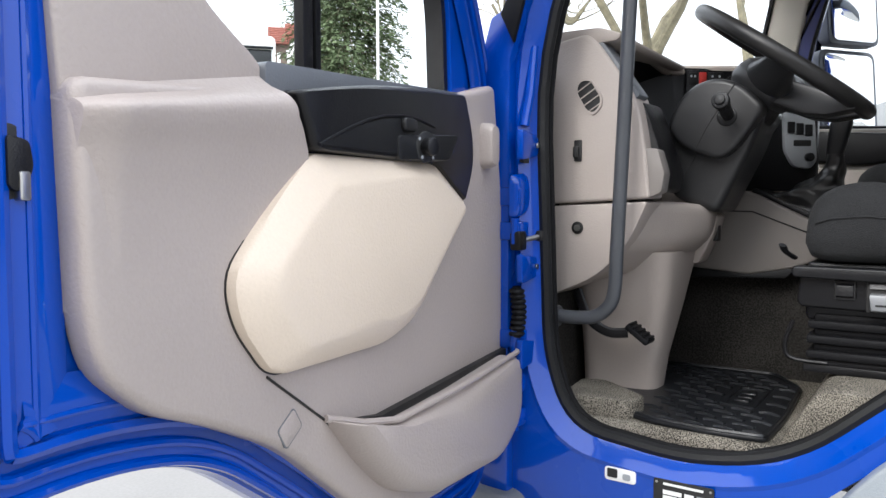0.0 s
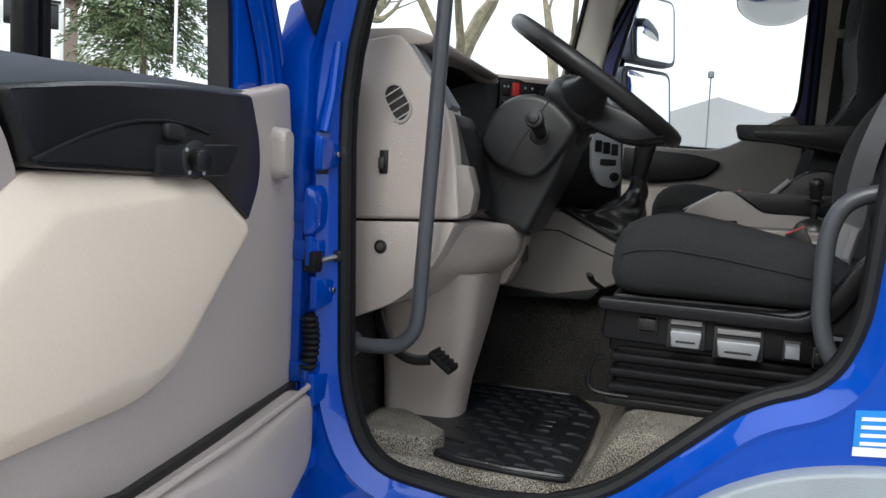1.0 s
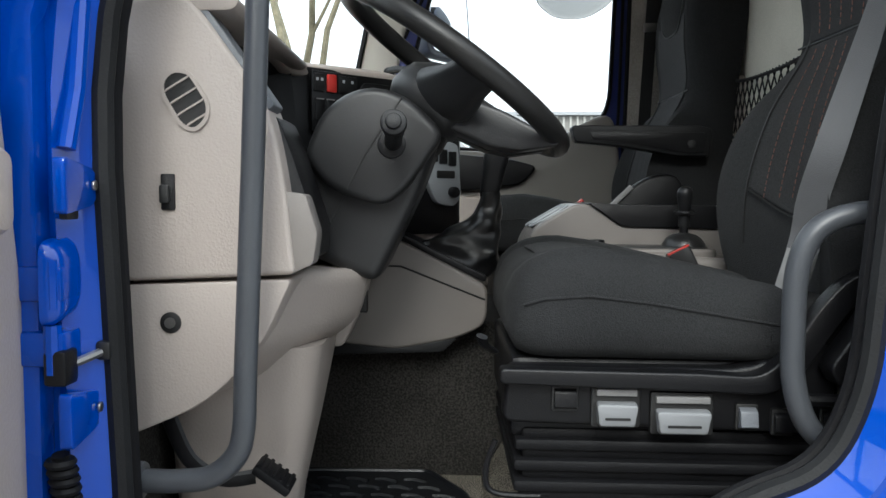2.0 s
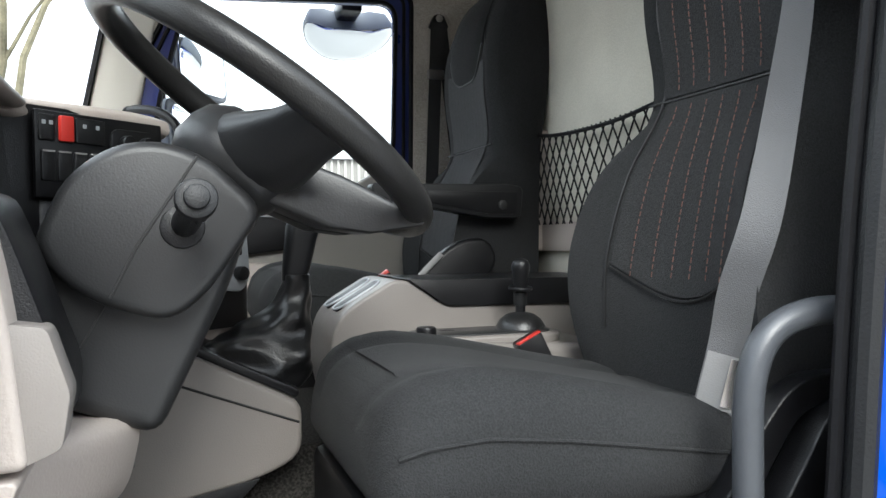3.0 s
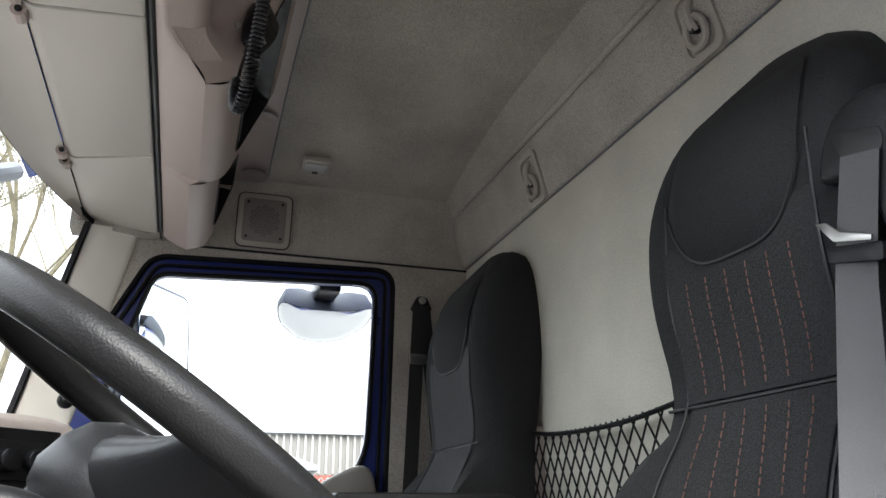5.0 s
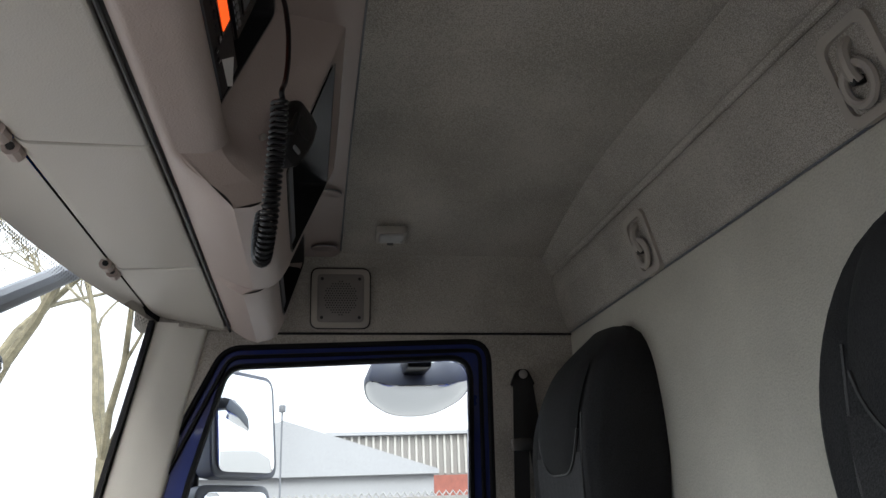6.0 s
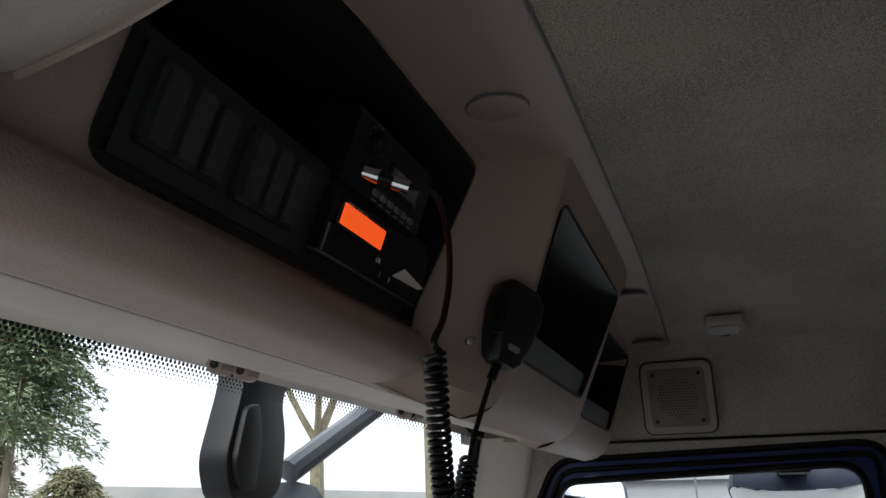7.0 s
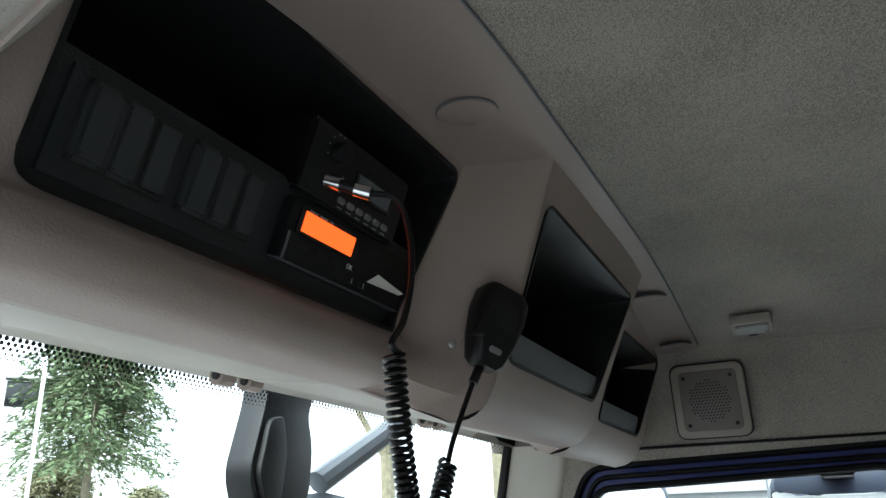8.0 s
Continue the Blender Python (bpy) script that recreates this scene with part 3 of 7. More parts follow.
# ---- seats ----
def make_seat(name, label, cx, lift, orange, rise=0.0, slim=1.0):
    s = thing(name, label, "chair", (cx, 0.5, 1.19), group="cab seats")

    def ring_at(y, w, z0, z1, r):
        return [Vector((cx + p[0], y, p[1])) for p in rounded([(-w, z0), (w, z0), (w, z1), (-w, z1)], r, 5)]
    z = lift + rise
    rings = []
    tops = [(0.26, 1.512), (0.34, 1.525), (0.42, 1.541), (0.52, 1.564), (0.62, 1.586), (0.70, 1.597), (0.76, 1.593), (0.79, 1.581), (0.81, 1.563), (0.824, 1.530)]
    foot = [(0.26, 1.43), (0.76, 1.432), (0.79, 1.435), (0.81, 1.443), (0.824, 1.470)]
    half = [(0.26, 0.226), (0.72, 0.231), (0.77, 0.229), (0.80, 0.221), (0.815, 0.208), (0.824, 0.188)]

    def cushion_top(u, y, d=0.0):
        side = 0.024 * abs(u) ** 2.5 * min(1, max(0, (0.84 - y) * 8)) - 0.045 * (max(0, abs(u) - 0.80) / 0.20) ** 2
        groove = -0.008 * math.exp(-((abs(u) - 0.56) / 0.05) ** 2)
        return Vector((cx + u * lookup(half, y), y, lookup(tops, y) + z + side + groove + d))
    for i in range(27):
        y = lookup([(0, 0.824), (0.12, 0.808), (0.25, 0.785), (0.4, 0.74), (1, 0.26)], i / 26)
        row = [cushion_top(lerp(-1, 1, j / 24), y) for j in range(25)]
        w, t0, f0 = lookup(half, y), row[-1].z, lookup(foot, y) + z
        row += [Vector((cx + w * k, y, lerp(f0, t0, q))) for k, q in ((1.02, 0.72), (1.025, 0.45), (1.01, 0.18), (0.95, 0.04), (0.8, 0.0))]
        row += [Vector((cx - w * k, y, lerp(f0, t0, q))) for k, q in ((0.8, 0.0), (0.95, 0.04), (1.01, 0.18), (1.025, 0.45), (1.02, 0.72))]
        rings.append(row)
    cushion = part("seat_cushion", loft(rings), FABRIC, s, angle=70)
    part("cushion_insert", sheet(lambda u, v: cushion_top(lerp(-0.54, 0.54, v), lerp(0.77, 0.34, u), 0.0012 + 0.003 * math.sin(v * math.pi)), 16, 12, 0.0015), STRIPED if orange else FABRIC2, cushion, "charcoal striped fabric insert")
    for sd in (-1, 1):
        part("seam", tube([cushion_top(sd * 0.56, lerp(0.79, 0.32, i / 12), 0.001) for i in range(13)], 0.0018, 5), INK, cushion)
        part("piping", tube([(cx + sd * 1.022 * lookup(half, y), y, lerp(lookup(foot, y), lookup(tops, y) - 0.021, 0.72) + z) for y in (0.80, 0.77, 0.7, 0.6, 0.5, 0.4, 0.3)], 0.0026, 6), FABRIC, cushion)
    # backrest
    z = lift
    width = [(1.46, 0.205), (1.56, 0.236), (1.66, 0.246), (1.76, 0.243), (1.86, 0.232), (1.93, 0.219), (1.975, 0.210), (2.01, 0.211), (2.10, 0.217), (2.25, 0.219), (2.36, 0.204), (2.43, 0.178), (2.48, 0.13), (2.50, 0.08)]
    face = [(1.46, 0.30), (1.55, 0.29), (1.70, 0.275), (1.85, 0.245), (2.00, 0.205), (2.15, 0.212), (2.30, 0.205), (2.42, 0.165), (2.50, 0.10)]
    bol = [(1.46, 0.03), (1.58, 0.075), (1.70, 0.098), (1.80, 0.094), (1.88, 0.07), (1.94, 0.03), (1.98, 0.004), (2.2, 0.015), (2.35, 0.0), (2.5, -0.02)]
    rear = [(1.46, 0.10), (1.8, 0.09), (2.2, 0.045), (2.5, 0.038)]
    width, face, bol, rear = ([(q.x, q.y) for q in smooth_line([(a, c, 0) for a, c in rows], 6)] for rows in (width, face, bol, rear))
    width = [(a, c * slim) for a, c in width]
    rings = []
    for i in range(41):
        zz = lerp(1.46, 2.50, i / 40)
        w, f, bo, bk = lookup(width, zz), lookup(face, zz), lookup(bol, zz), lookup(rear, zz)
        row = []
        for j in range(13):
            u = lerp(-1, 1, j / 12)
            row.append(Vector((cx + u * w * (1 - 0.03 * (abs(u) > 0.99)), f + bo * abs(u) ** 2.2 - 0.025 * max(0, abs(u) - 0.88) / 0.12, zz + z)))
        row += [Vector((cx + 1.0 * w, lerp(f, bk, 0.5), zz + z)), Vector((cx + 0.9 * w, bk + 0.005, zz + z)), Vector((cx + 0.5 * w, bk - 0.005, zz + z)),
                Vector((cx - 0.5 * w, bk - 0.005, zz + z)), Vector((cx - 0.9 * w, bk + 0.005, zz + z)), Vector((cx - 1.0 * w, lerp(f, bk, 0.5), zz + z))]
        rings.append(row)
    rest = part("backrest", loft(rings), FABRIC, s, angle=60)

    def skin(u, zz, d=0.0):
        w, f, bo = lookup(width, zz), lookup(face, zz), lookup(bol, zz)
        return Vector((cx + u * w, f + bo * abs(u) ** 2.2 - 0.025 * max(0, abs(u) - 0.88) / 0.12 + d, zz + z))
    part("back_insert", sheet(lambda u, v: skin(lerp(-0.62, 0.62, u), lerp(1.66 + 0.05 * (1 - math.cos((u - 0.5) * math.pi)), 1.985, v), 0.004), 12, 14, 0.004), STRIPED if orange else FABRIC2, rest, "charcoal striped fabric insert")
    part("upper_insert", sheet(lambda u, v: skin(lerp(-0.66, 0.66, u), lerp(1.993, 2.22, v), 0.004), 12, 8, 0.004), STRIPED if orange else FABRIC2, rest)
    part("headrest_pad", sheet(lambda u, v: skin(lerp(-0.66, 0.66, u) * lerp(0.9, 1, v), lerp(2.18 + 0.09 * (abs(u - 0.5) * 2) ** 4, 2.43, v), 0.005 + 0.026 * (math.sin(u * math.pi) * math.sin(v * math.pi)) ** 0.6), 16, 14, 0.006), FABRIC, rest)
    part("seam", tube([skin(lerp(-0.66, 0.66, i / 24) * 0.9, 2.178 + 0.09 * (abs(i / 24 - 0.5) * 2) ** 4, 0.005) for i in range(25)], 0.003, 5), INK, rest)
    for u in (-1, 1):
        part("seam", tube(smooth_line([skin(u * 0.66, q, 0.003) for q in (1.60, 1.72, 1.86, 2.0, 2.15, 2.3)], 5), 0.0022, 5), INK, rest)
    part("seam", tube([skin(lerp(-0.86, 0.86, i / 16), 1.988, 0.004) for i in range(17)], 0.0025, 5), INK, rest)
    part("seam", tube([skin(lerp(-0.62, 0.62, i / 16), 1.655 + 0.05 * (1 - math.cos((i / 16 - 0.5) * math.pi)), 0.006) for i in range(17)], 0.0022, 5), INK, rest)
    if orange:
        for u in (-0.45, -0.27, -0.09, 0.09, 0.27, 0.45):
            b = bmesh.new()
            for k in range(44):
                zz = 1.69 + k * 0.0125
                if abs(zz - 1.988) > 0.012 and zz < 2.165:
                    tube([skin(u, zz, 0.0088), skin(u, zz + 0.0085, 0.0088)], 0.0010, 4, bm=b)
            tagged(part("stitching", b, ORANGE, rest, "faded orange stitching"), kind="stuff")
    return s


driver = make_seat("cab_chair", "black fabric air-suspended driver seat with orange stitching", -0.505, 0.0, True)
passenger = make_seat("cab_chair", "black fabric passenger seat with folding armrest", 0.56, 0.02, False, 0.07, 0.94)

# driver seat base: side shield with switches, bellows, rails
base = part("side_shield", prism(rounded([(0.835, 1.335), (0.825, 1.425), (0.45, 1.425), (0.36, 1.47), (0.33, 1.47), (0.32, 1.325)], [0.02, 0.015, 0.05, 0.03, 0.01, 0.02], 4), 'x', -0.742, -0.70, 0.008, 3), BLACK, driver)
part("side_arm", prism(rounded([(0.84, 1.427), (0.541, 1.424), (0.448, 1.420), (0.412, 1.450), (0.367, 1.525), (0.33, 1.566), (0.296, 1.583), (0.23, 1.585), (0.23, 1.548), (0.29, 1.546), (0.315, 1.531), (0.345, 1.49), (0.385, 1.425), (0.43, 1.392), (0.541, 1.396), (0.84, 1.403)], [0.01, 0, 0.05, 0.05, 0.03, 0.03, 0.03, 0.005, 0.005, 0.02, 0.02, 0.03, 0.03, 0.04, 0, 0.01], 4), 'x', -0.772, -0.738, 0.009, 3), BLACK, driver, "black plastic arm rising to the backrest")
part("base_front", block(-0.71, -0.30, 0.30, 0.82, 1.30, 1.435, 0.015), BLACK, driver)
for w, h in ((0.0, 1.31), (0.012, 1.295), (0.0, 1.28), (0.014, 1.262), (0.0, 1.246), (0.014, 1.228), (0.004, 1.21)):
    part("bellows_fold", block(-0.715 - w, -0.29 + w, 0.25 - w, 0.80 + w, h - 0.0095, h + 0.0095, 0.006), RUBBER, driver, "black rubber suspension fold")
part("rail", block(-0.72, -0.69, 0.2, 0.82, 1.187, 1.205, 0.003), BLACK, driver)
part("height_bar", tube(smooth_line([(-0.72, 0.77, 1.21), (-0.722, 0.845, 1.215), (-0.722, 0.858, 1.25), (-0.72, 0.842, 1.30)], 5), 0.005, 8), BLACK, driver)


def switch(y, z, w, h, mat, name, grow=0.008):
    f = part(name + "_bezel", prism(pill(y, z, w + 0.008, h + 0.008, 0.004), 'x', -0.748, -0.74, 0.002), INK, driver)
    part(name, prism(rounded([(-0.746, z + h / 2), (-0.746 - grow, z + h / 2 - 0.006), (-0.746 - grow * 1.4, z - h / 2 + 0.004), (-0.746, z - h / 2)], 0.003, 3), 'y', y - w / 2, y + w / 2, 0.002), mat, f)


switch(0.737, 1.377, 0.034, 0.034, BLACK, "rocker_switch")
for y, z, w in ((0.659, 1.366, 0.062), (0.558, 1.356, 0.082)):
    part("paddle_bezel", prism(pill(y, z, w + 0.014, 0.066, 0.005), 'x', -0.749, -0.74, 0.002), INK, driver)
    part("paddle_strip", prism(pill(y, z + 0.023, w, 0.011, 0.002), 'x', -0.757, -0.745, 0.002), MIDGREY, driver)
    part("paddle", loft([[Vector((x, p[0], p[1])) for p in rounded([(y - w / 2 * s, z - 0.030 + q), (y + w / 2 * s, z - 0.030 + q), (y + w / 2, z + 0.008 - q), (y - w / 2, z + 0.008 - q)], 0.005, 4)] for x, s, q in ((-0.745, 0.9, 0.0), (-0.758, 0.9, 0.0), (-0.764, 0.86, 0.003), (-0.765, 0.80, 0.006))]), SILVER, driver, "silver seat paddle")
    part("paddle_slot", prism(pill(y, z - 0.016, w * 0.62, 0.004, 0.0015), 'x', -0.7658, -0.764), INK, driver)
switch(0.459, 1.352, 0.026, 0.034, GREYPLASTIC, "lumbar_switch", 0.012)
switch(0.405, 1.345, 0.026, 0.034, BLACK, "rocker_switch")
switch(0.335, 1.345, 0.022, 0.04, BLACK, "heater_switch")
part("lift_lever", tube(smooth_line([(-0.70, 0.845, 1.44), (-0.72, 0.862, 1.455), (-0.735, 0.866, 1.47)], 5), 0.010, 10, flat=0.5), BLACK, driver)
part("recliner_paddle", prism(rounded([(0.362, 1.441), (0.325, 1.495), (0.296, 1.542), (0.262, 1.558), (0.245, 1.50), (0.295, 1.435), (0.345, 1.410)], [0.012, 0.02, 0.02, 0.012, 0.01, 0.02, 0.012], 4), 'x', -0.80, -0.755, 0.010, 3), BLACK, driver)
part("lower_ledge", tube(smooth_line([(-0.775, 0.41, 1.389), (-0.775, 0.365, 1.388), (-0.775, 0.311, 1.390), (-0.775, 0.281, 1.418), (-0.775, 0.255, 1.455)], 5), 0.010, 8), BLACK, driver)
part("inner_buckle", prism(rounded([(0.355, 1.49), (0.402, 1.588), (0.446, 1.566), (0.41, 1.48)], 0.006, 3), 'x', -0.266, -0.236, 0.004), BLACK, driver)
part("buckle_button", prism([(0.404, 1.5895), (0.447, 1.5675), (0.4455, 1.5645), (0.4025, 1.5865)], 'x', -0.2665, -0.255, 0.0005), RED, driver, "red release button")

# passenger seat extras
part("pedestal", block(0.35, 0.76, 0.2, 0.78, FLOOR + 0.002, 1.51, 0.02), BLACK, passenger)
arm = part("armrest", prism(rounded([(0.572, 1.893), (0.560, 1.846), (0.43, 1.834), (0.27, 1.807), (0.185, 1.806), (0.178, 1.885), (0.22, 1.893)], 0.012, 4), 'x', 0.275, 0.325, 0.01, 3), SOFTBLACK, passenger)
part("armrest_panel", prism(rounded([(0.52, 1.876), (0.51, 1.852), (0.42, 1.844), (0.27, 1.817), (0.20, 1.816), (0.195, 1.872)], 0.006, 3), 'x', 0.2715, 0.277, 0.002), BLACK, arm)
part("armrest_screw", disc((0.273, 0.236, 1.84), (-1, 0, 0), 0.012, 0.004, 16, bevel=0.001), INK, arm)
part("recliner_cover", prism(rounded([(0.50, 1.60), (0.32, 1.60), (0.24, 1.70), (0.27, 1.76), (0.36, 1.75), (0.45, 1.67)], 0.05, 4), 'x', 0.285, 0.325, 0.012, 3), BLACK, passenger)
part("recliner_lever", tube(smooth_line([(0.275, 0.50, 1.60), (0.272, 0.46, 1.66), (0.272, 0.40, 1.72)], 5), 0.004, 8, flat=2), MIDGREY, passenger)
part("inner_buckle", prism(rounded([(0.46, 1.60), (0.54, 1.68), (0.565, 1.66), (0.50, 1.59)], 0.006, 3), 'x', 0.245, 0.268, 0.004), BLACK, passenger)
part("buckle_button", prism([(0.543, 1.686), (0.57, 1.664), (0.563, 1.656), (0.536, 1.678)], 'x', 0.247, 0.266, 0.001), RED, passenger, "red release button")

# ---- dashboard ----
dash = thing("dashboard", "beige and black moulded truck dashboard", "dashboard", (0, 1.3, 1.6))
end = rounded([(1.40, 1.955), (1.37, 1.965), (1.30, 1.975), (1.272, 1.95), (1.175, 1.815), (1.155, 1.72), (1.14, 1.575), (1.40, 1.563)], [0.01, 0.02, 0.02, 0.02, 0.04, 0.04, 0.01, 0.01], 4)
part("end_cap_upper", prism(end, 'x', -0.845, -0.74, 0.012, 3), DASH, dash)
part("end_cap_lower", prism(rounded([(1.40, 1.557), (1.145, 1.568), (1.19, 1.47), (1.27, 1.385), (1.40, 1.33)], [0.01, 0.01, 0.04, 0.05, 0.01], 4), 'x', -0.845, -0.70, 0.012, 3), DASH, dash)
part("grey_edge", prism(rounded([(1.19, 1.81), (1.165, 1.72), (1.158, 1.695), (1.125, 1.69), (1.108, 1.635), (1.115, 1.59), (1.145, 1.577), (1.185, 1.577), (1.20, 1.66), (1.215, 1.76)], 0.006, 3), 'x', -0.838, -0.79, 0.004, 2), GEARTRIM, dash, "grey trim strip")
VENT = [(1.33, 1.853), (1.315, 1.868), (1.288, 1.866), (1.258, 1.82), (1.26, 1.795), (1.28, 1.776), (1.302, 1.785), (1.33, 1.83)]
HOLE = inset(rounded(VENT, 0.012, 3), 0.006)
vent = part("side_vent", plate(rounded(VENT, 0.012, 3), [HOLE], 'x', -0.849, -0.843), DASH, dash)
part("vent_hole", prism(HOLE, 'x', -0.8462, -0.8450), INK, vent)


def span(poly, y0, z0, wy, wz):
    """Where a line crosses a polygon: its two ends."""
    hits = []
    for a, b in zip(poly, poly[1:] + poly[:1]):
        ey, ez = b[0] - a[0], b[1] - a[1]
        det = wy * -ez + ey * wz
        if abs(det) < 1e-12:
            continue
        t = ((a[0] - y0) * -ez + ey * (a[1] - z0)) / det
        s = (wy * (a[1] - z0) - wz * (a[0] - y0)) / det
        if 0 <= s < 1:
            hits.append(t)
    return (min(hits), max(hits)) if len(hits) > 1 else None


for k in range(4):
    oy, oz = 1.285 + k * 0.0065, 1.792 + k * 0.0185
    ends = span(HOLE, oy, oz, -0.86, 0.51)
    if ends:
        p, q = (Vector((oy - 0.86 * t, oz + 0.51 * t)) for t in ends)
        part("vent_slat", prism([p + Vector((0.0015, -0.0025)), q + Vector((0.0015, -0.0025)), q + Vector((-0.0015, 0.0025)), p + Vector((-0.0015, 0.0025))], 'x', -0.8485, -0.8455, 0.0004), DASH, vent)
sw = part("switch_socket", prism(pill(1.322, 1.693, 0.02, 0.052, 0.003), 'x', -0.849, -0.843, 0.001), BLACK, dash)
part("switch_button", prism(pill(1.326, 1.69, 0.014, 0.026, 0.003), 'x', -0.854, -0.848, 0.001), INK, sw)
lock = part("lock_barrel", disc((-0.844, 1.322, 1.504), (-1, 0, 0), 0.0155, 0.004, 20, bevel=0.001), INK, dash)
part("lock_slot", disc((-0.848, 1.322, 1.504), (-1, 0, 0), 0.008, 0.003, 14), STEEL, lock)

# lower knee cover sweeping to the column, and the leg cover down to the floor
knee = [[Vector((x, p[0], p[1])) for p in rounded(q, 0.03, 4)] for x, q in (
    (-0.80, [(1.40, 1.57), (1.16, 1.565), (1.20, 1.46), (1.28, 1.385), (1.40, 1.34)]),
    (-0.70, [(1.40, 1.57), (1.13, 1.57), (1.15, 1.46), (1.24, 1.385), (1.40, 1.34)]),
    (-0.58, [(1.40, 1.58), (1.06, 1.56), (1.08, 1.47), (1.18, 1.40), (1.40, 1.36)]),
    (-0.46, [(1.40, 1.58), (1.07, 1.56), (1.09, 1.47), (1.16, 1.41), (1.40, 1.38)]),
    (-0.38, [(1.40, 1.58), (1.13, 1.56), (1.15, 1.50), (1.22, 1.43), (1.40, 1.38)]))]
part("knee_cover", loft(knee), DASH, dash)
part("coin_tray", prism(rounded([(1.15, 1.545), (1.07, 1.535), (1.086, 1.475), (1.122, 1.398), (1.17, 1.402)], 0.014, 4), 'x', -0.478, -0.398, 0.012, 3), DASH, dash)
part("tray_slot", prism(pill(-0.432, 1.488, 0.030, 0.055, 0.006), 'y', 1.0785, 1.095, 0.001), INK, dash)
leg = [[Vector((x, y, z)) for x, y in rounded([(a, f), (c, f), (c + 0.02, 1.40), (a - 0.02, 1.40)], 0.05, 5)] for z, a, c, f in ((FLOOR + 0.004, -0.62, -0.50, 1.195), (1.15, -0.63, -0.485, 1.185), (1.30, -0.66, -0.45, 1.155), (1.44, -0.70, -0.42, 1.13))]
part("leg_cover", loft(leg), DASH, dash)

# instrument binnacle, and the pod that wraps round the driver
HOOD = [(-0.80, 1.285, 1.956), (-0.72, 1.268, 1.978), (-0.62, 1.258, 1.992), (-0.52, 1.25, 1.985), (-0.44, 1.249, 1.972), (-0.385, 1.25, 1.964), (-0.345, 1.245, 1.962), (-0.30, 1.213, 1.963), (-0.23, 1.125, 1.964), (-0.175, 1.055, 1.964), (-0.15, 1.028, 1.962), (-0.13, 1.032, 1.960), (-0.10, 1.07, 1.958)]
rings = []
for x, y, z in HOOD:
    back = max(y + 0.08, 1.30)
    rings.append([Vector((x + (0.12 if x > -0.3 else 0) * (p[0] > y + 0.03), p[0], p[1])) for p in rounded([(y, z), (y - 0.004, z - 0.018), (y + 0.006, z - 0.026), (back, z - 0.012), (back, z + 0.014), (y + 0.03, z + 0.010)], 0.006, 3)])
part("binnacle_hood", loft(rings), DASH, dash)
part("hood_lining", sheet(lambda u, v: Vector((lerp(-0.80, -0.335, u) + 0.04 * v * (u - 0.5), lerp(1.265, 1.36, v), lookup([(0, 1.922), (0.25, 1.955), (0.45, 1.962), (0.7, 1.948), (1, 1.936)], u) - 0.05 * v)), 16, 5, 0.004), BLACK, dash, "black hood lining")
part("instrument_face", prism([(1.345, 1.95), (1.37, 1.95), (1.32, 1.60), (1.28, 1.60)], 'x', -0.80, -0.30, 0.004), BLACK, dash, "dark instrument panel")
for x in (-0.68, -0.52):
    part("dial", disc((x, 1.322, 1.83), (0, -1, 0.2), 0.062, 0.012, 28, bevel=0.003), SCREEN, dash)
part("cowl_side", sheet(lambda u, v: Vector((lerp(-0.345, -0.42, v), lerp(1.245, 1.33, v) - 0.03 * u * (1 - v), lerp(1.945, 1.66, u))), 8, 5, 0.006), SOFTBLACK, dash)
part("grey_strip", prism(rounded([(1.292, 1.962), (1.262, 1.95), (1.168, 1.818), (1.185, 1.805)], 0.006, 3), 'x', -0.838, -0.775, 0.005, 2), GREYPLASTIC, dash, "dark grey trim strip")
part("switch_bank", prism(rounded([(1.175, 1.81), (1.155, 1.76), (1.115, 1.64), (1.12, 1.59), (1.32, 1.59), (1.33, 1.81)], 0.015, 3), 'x', -0.80, -0.66, 0.008), BLACK, dash)
part("switch_bracket", tube(smooth_line([(-0.77, 1.173, 1.771), (-0.77, 1.164, 1.765), (-0.77, 1.155, 1.736), (-0.77, 1.165, 1.73)], 5), 0.0035, 8), SILVER, dash, "small silver bracket")
PX, PY = Vector((0.655, -0.755, 0)), Vector((-0.755, -0.655, 0))
PODM = Matrix(((0.655, 0.755, 0, -0.315), (-0.755, 0.655, 0, 1.212), (0, 0, 1, 0), (0, 0, 0, 1)))
part("pod_body", prism([(-0.335, 1.25), (-0.305, 1.212), (-0.155, 1.04), (-0.11, 1.06), (0.06, 1.34), (-0.335, 1.34)], 'z', 1.62, 1.962, 0.006), BLACK, dash)
bank = part("switch_panel", prism([(0.0, 1.826), (0.225, 1.826), (0.222, 1.952), (0.0, 1.952)], 'y', -0.009, -0.002, 0.002, m=PODM), BLACK, dash)
for a, w, kind in ((0.017, 0.026, "rocker_switch"), (0.047, 0.022, "hazard_switch"), (0.088, 0.050, "rocker_switch")):
    red = kind == "hazard_switch"
    part(kind, prism(pill(a, 1.927, w, 0.038, 0.003), 'y', -0.017 if red else -0.013, -0.008, 0.003, m=PODM), RED if red else SOFTBLACK, bank, "red hazard switch" if red else "")
    for k in () if red else (-1, 1):
        part("switch_mark", prism(pill(a + w * 0.22 * k, 1.934, 0.006, 0.006, 0.001), 'y', -0.0135, -0.012, m=PODM), LIGHTGREY, bank)
part("rotary_bezel", prism(pill(0.165, 1.913, 0.085, 0.048, 0.018), 'y', -0.014, -0.008, 0.002, m=PODM), SOFTBLACK, bank)
